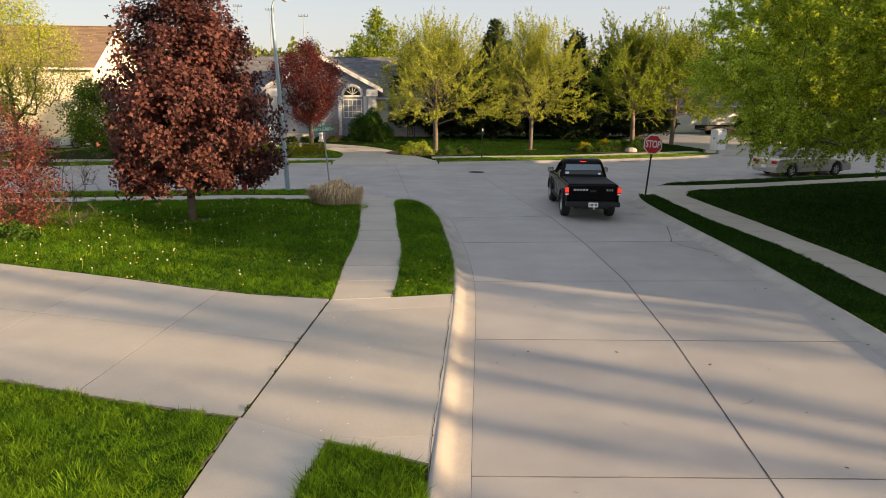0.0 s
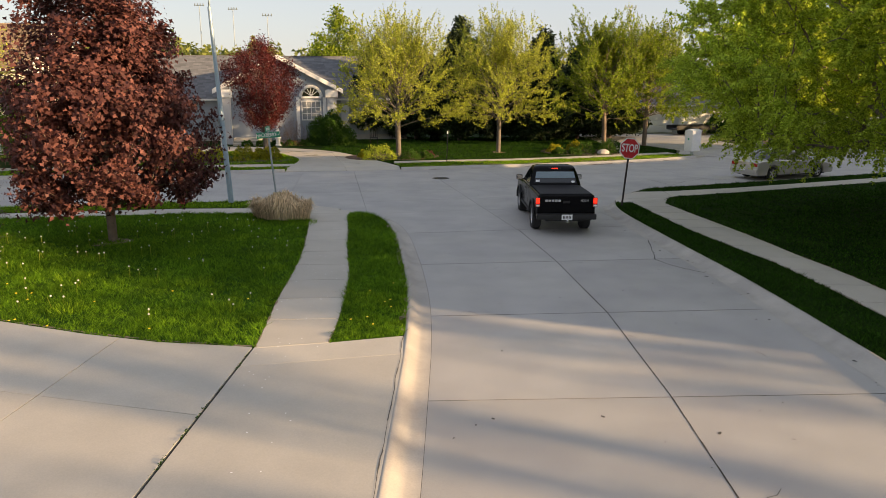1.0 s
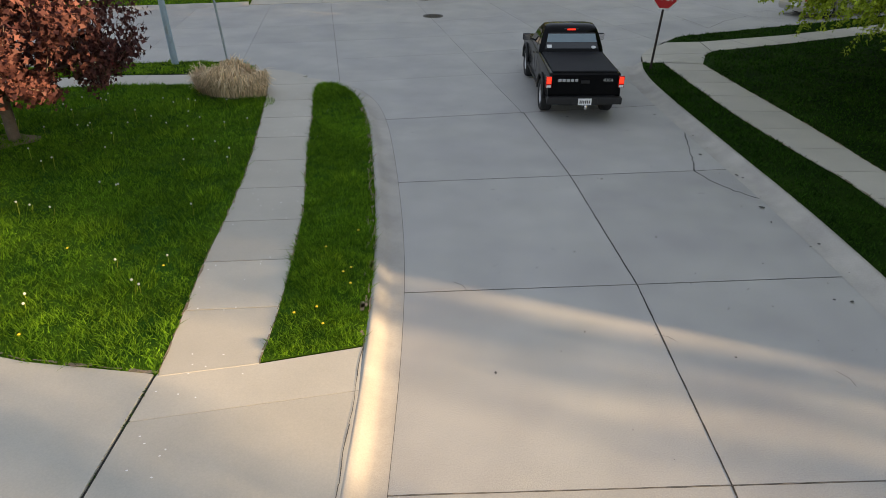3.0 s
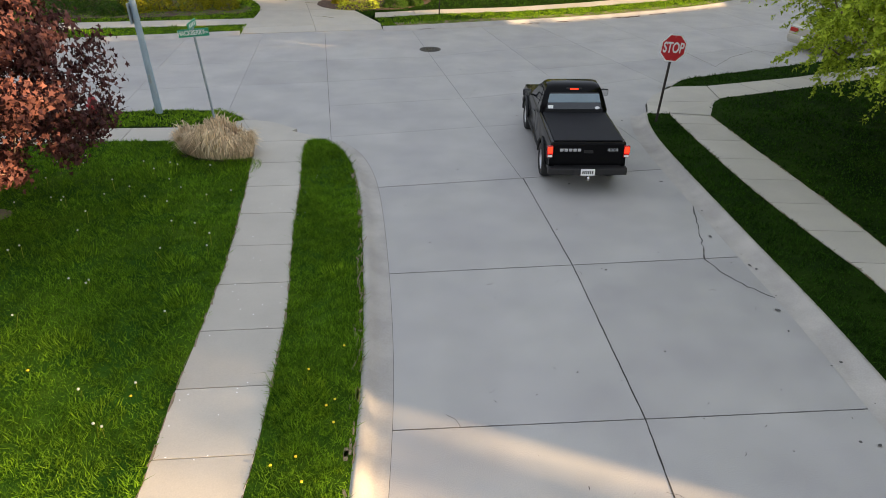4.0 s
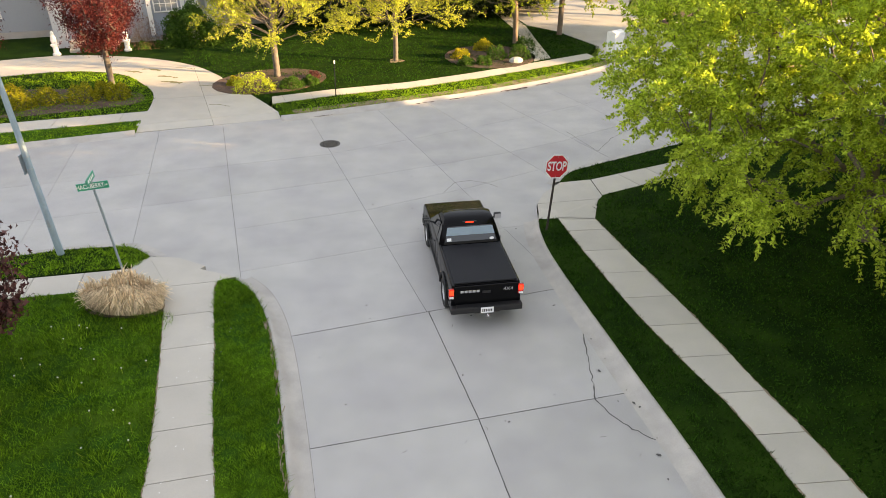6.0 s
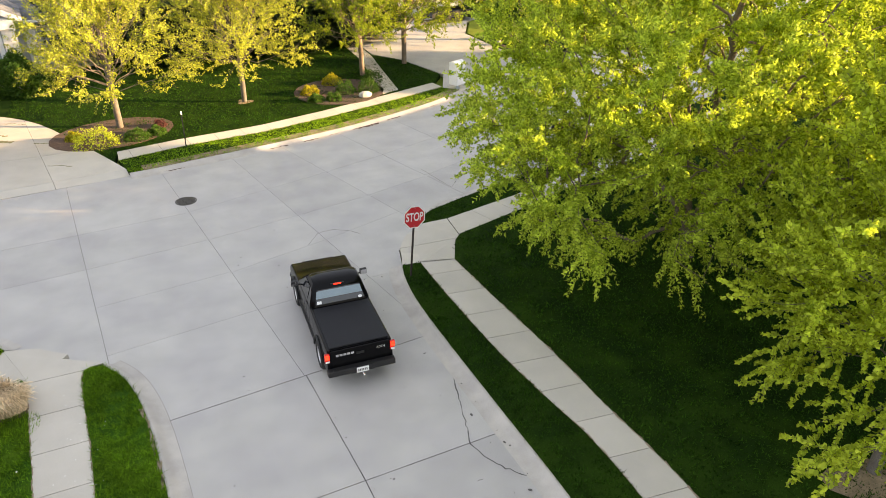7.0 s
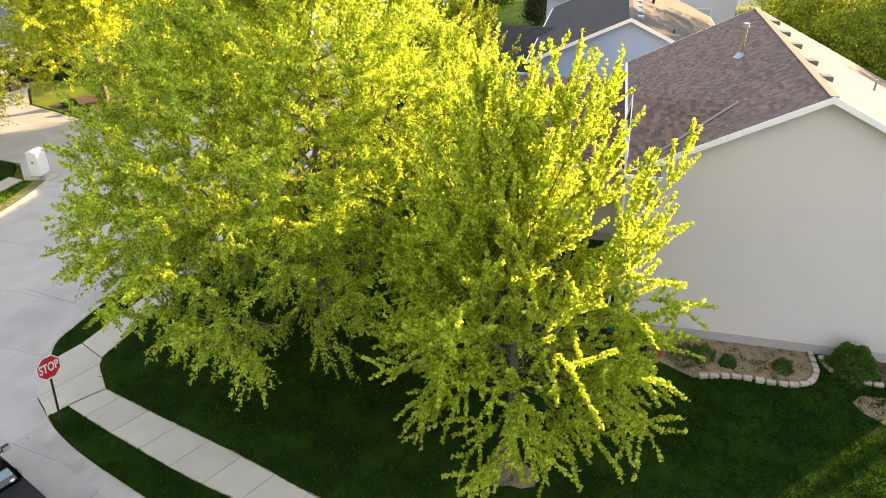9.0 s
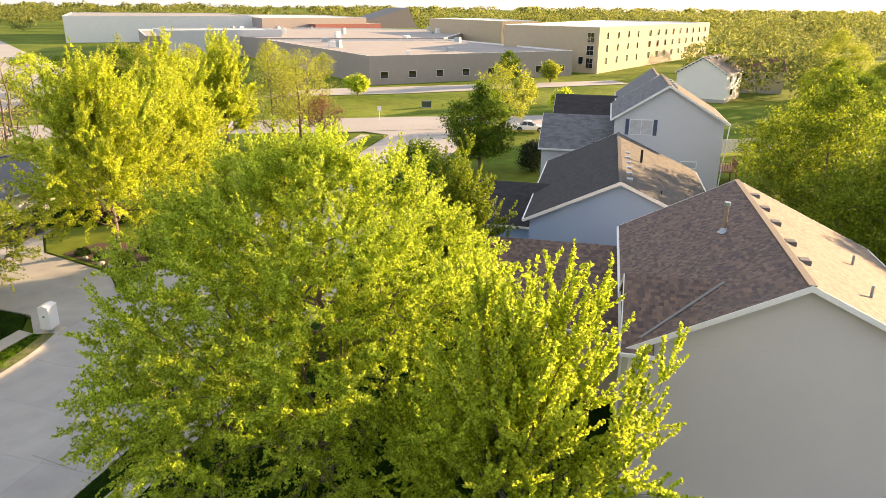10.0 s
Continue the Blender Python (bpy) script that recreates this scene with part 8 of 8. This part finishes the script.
# ---- grass blades on the lawns ----
def blades(name, poly, density, h, label, seed, box_=None, width=0.008, material=None):
    rng = np.random.default_rng(seed)
    P = np.array(poly)
    x0, y0, x1, y1 = box_ or (*P.min(0), *P.max(0))
    n = int(density * (x1 - x0) * (y1 - y0))
    x, y = rng.uniform(x0, x1, n), rng.uniform(y0, y1, n)
    keep = inside(poly, x, y)
    x, y = x[keep], y[keep]
    # taller and thicker in tufts
    t = 0.5 + 0.5 * np.sin(1.7 * x + 1.1 * np.sin(2.3 * y)) * np.sin(1.9 * y + 0.8 * np.sin(2.9 * x + 1.3))
    t2 = 0.5 + 0.5 * np.sin(6.1 * x + 2 * np.sin(5.3 * y)) * np.sin(6.7 * y + 1.3 * np.sin(4.9 * x))
    keep = rng.uniform(0, 1, len(x)) < 0.35 + 0.65 * t2
    x, y, t, t2 = x[keep], y[keep], t[keep], t2[keep]
    n = len(x)
    H = h * rng.uniform(0.5, 1.25, n) * (0.4 + 0.4 * t + 0.8 * t2)
    a = rng.uniform(0, 6.283, n)
    B = np.stack([x, y, np.full(n, KZ - 0.005)], 1)
    s = np.stack([np.cos(a), np.sin(a), 0 * a], 1) * (width * rng.uniform(0.7, 1.4, n))[:, None]
    b = rng.normal(0, 0.7, (n, 2)) * H[:, None]
    tip = B + np.stack([b[:, 0], b[:, 1], H], 1)
    return tagged(soup(name, np.stack([B - s, B + s, tip], 1), 3, material or GRASS), label, "grass", kind="stuff")


L_ = {k: v[0] for k, v in LAWNS.items()}
blades("grass_west", L_["lawn_west"], 1900, 0.08, "lush unmown green grass blades", 1, (-13, 13, -2, 27), 0.008, GRASS_WEST)
blades("grass_near", L_["lawn_near_west"], 4200, 0.085, "bright green grass blades by the driveway", 2, (-8.5, 4.5, -2, 10), 0.006, GRASS_LUSH)
blades("grass_strip", L_["grass_strip_west"], 3600, 0.08, "dense dark grass blades of the strip", 3, None, 0.007, GRASS_WEST)
blades("grass_strip", L_["grass_strip_near"], 5200, 0.10, "tufted grass blades of the strip", 4, (-2, 4.5, 0.2, 8.2), 0.006, GRASS_LUSH)
blades("grass_strip", L_["grass_strip_corner"], 1300, 0.08, "grass blades of the corner strip", 5, (-16, 24, -3, 29.5), 0.012, GRASS_LUSH)
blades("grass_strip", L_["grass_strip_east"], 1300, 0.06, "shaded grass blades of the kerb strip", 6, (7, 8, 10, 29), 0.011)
blades("grass_east", L_["lawn_east"], 480, 0.055, "short mown grass blades, darkened for shade", 7, (9.5, 3, 27, 33), 0.02)
# extra blades only where the sun falls, so that the wedge looks brighter
blades("grass_east", L_["lawn_east"], 900, 0.06, "extra mown grass blades brightening a sunlit wedge", 17, (17, 2, 27, 13), 0.018)
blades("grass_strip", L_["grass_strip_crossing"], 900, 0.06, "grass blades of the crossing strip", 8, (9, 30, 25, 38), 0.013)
blades("grass_strip", L_["grass_strip_far"], 600, 0.07, "grass blades of the far strip", 9, None, 0.016, GRASS_LUSH)
blades("grass_strip", L_["grass_strip_far_west"], 500, 0.07, "grass blades of the far west strip", 10, (-20, 36, -6, 41), 0.016, GRASS_LUSH)
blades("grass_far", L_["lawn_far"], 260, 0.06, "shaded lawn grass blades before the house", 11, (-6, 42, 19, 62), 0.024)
blades("grass_far", L_["lawn_island"], 400, 0.07, "lawn grass blades of the island", 12, (-17, 41, -6, 49.5), 0.02, GRASS_LUSH)

# rank dark tufts in the west lawn, and fallen petals on the walk
rng = np.random.default_rng(6)
P = []
for cx, cy, r in [(-3.2, 24.6, 0.5), (-5.1, 24.4, 0.55), (-3.4, 20.0, 0.3), (-2.95, 18.9, 0.32), (-4.4, 17.6, 0.4), (-5.4, 20.4, 0.35), (-7.3, 18.2, 0.4), (-4.6, 22.3, 0.4), (-3.3, 15.9, 0.35), (-9.0, 17.0, 0.4), (-6.3, 15.9, 0.35), (-0.4, 19.6, 0.3), (-0.5, 16.3, 0.3), (-5.3, 8.1, 0.3), (-4.0, 7.0, 0.25), (-6.2, 6.8, 0.3)]:
    n = int(700 * r)
    a, q = rng.uniform(0, 6.283, n), r * np.sqrt(rng.uniform(0, 1, n))
    B = np.stack([cx + q * np.cos(a), cy + q * np.sin(a), np.full(n, KZ)], 1)
    b = rng.uniform(0, 6.283, n)
    s = np.stack([np.cos(b), np.sin(b), 0 * b], 1) * 0.007
    tip = B + np.stack([np.cos(a) * 0.06 + rng.normal(0, 0.03, n), np.sin(a) * 0.06 + rng.normal(0, 0.03, n), rng.uniform(0.08, 0.17, n)], 1)
    P.append(np.stack([B - s, B + s, tip], 1))
tagged(soup("grass_tufts", np.concatenate(P), 3, GRASS_LUSH), "rank dark green tufts in the lawn", "grass", kind="stuff")
n = 70
x, y = rng.uniform(-2.3, -1.2, n), rng.uniform(8, 26, n)
C = np.stack([x, y, np.full(n, KZ + 0.022)], 1)
a = rng.uniform(0, 6.283, n)
e, f = np.stack([np.cos(a), np.sin(a), 0 * a], 1) * 0.018, np.stack([-np.sin(a), np.cos(a), 0 * a], 1) * 0.012
tagged(soup("petals", np.stack([C - e, C + f, C + e, C - f], 1), 4, WHITEPAINT), "small white petals scattered on the pavement", "petals", kind="stuff")

# weeds in the driveway joint
rng = np.random.default_rng(5)
n = 150
f = rng.choice(rng.uniform(0, 1, 22), n) + rng.normal(0, 0.012, n)
C = np.stack([-2.64 + 0.36 * f + rng.normal(0, 0.015, n), 8.5 + 5.4 * f, 0.155 + rng.uniform(0, 0.02, n)], 1)
tagged(soup("joint_weeds", leaves(rng, C, 0.020, 0.0, 2.0), 4, GRASS), "small green weeds in the driveway joint", "weeds", kind="stuff")

# dandelions
rng = np.random.default_rng(3)
sticks, puffs = bmesh.new(), bmesh.new()
for k in range(120):
    x, y = rng.uniform(-12, -2.6), rng.uniform(15, 26)
    if not inside(L_["lawn_west"], np.array([x]), np.array([y]))[0]:
        continue
    hgt = rng.uniform(0.1, 0.3)
    tube(sticks, (x, y, KZ), (x + rng.normal(0, 0.03), y + rng.normal(0, 0.03), KZ + hgt), 0.004, 0.004, 4)
    bmesh.ops.create_icosphere(puffs, subdivisions=1, radius=0.022, matrix=Matrix.Translation((x, y, KZ + hgt + 0.015)))
tagged(link("dandelion_stems", sticks, LEAF_YELLOW), "pale dandelion stems in the lawn", "weeds", kind="stuff")
tagged(link("dandelion_clocks", puffs, mat("dandelion_fluff", (0.55, 0.55, 0.45), 0.9)), "white dandelion seed heads in the lawn", "weeds", kind="stuff")
yel = bmesh.new()
for k in range(30):
    x, y = (rng.uniform(-1, 0.1), rng.uniform(14.5, 18)) if k < 8 else (rng.uniform(-11, -2.5), rng.uniform(14.5, 18))
    bmesh.ops.create_icosphere(yel, subdivisions=1, radius=0.024, matrix=Matrix.Translation((x, y, KZ + 0.08)) @ Matrix.Diagonal((1, 1, 0.5, 1)))
tagged(link("dandelion_flowers", yel, mat("dandelion_yellow", (0.75, 0.55, 0.02), 0.7)), "yellow dandelion flowers in the grass", "weeds", kind="stuff")
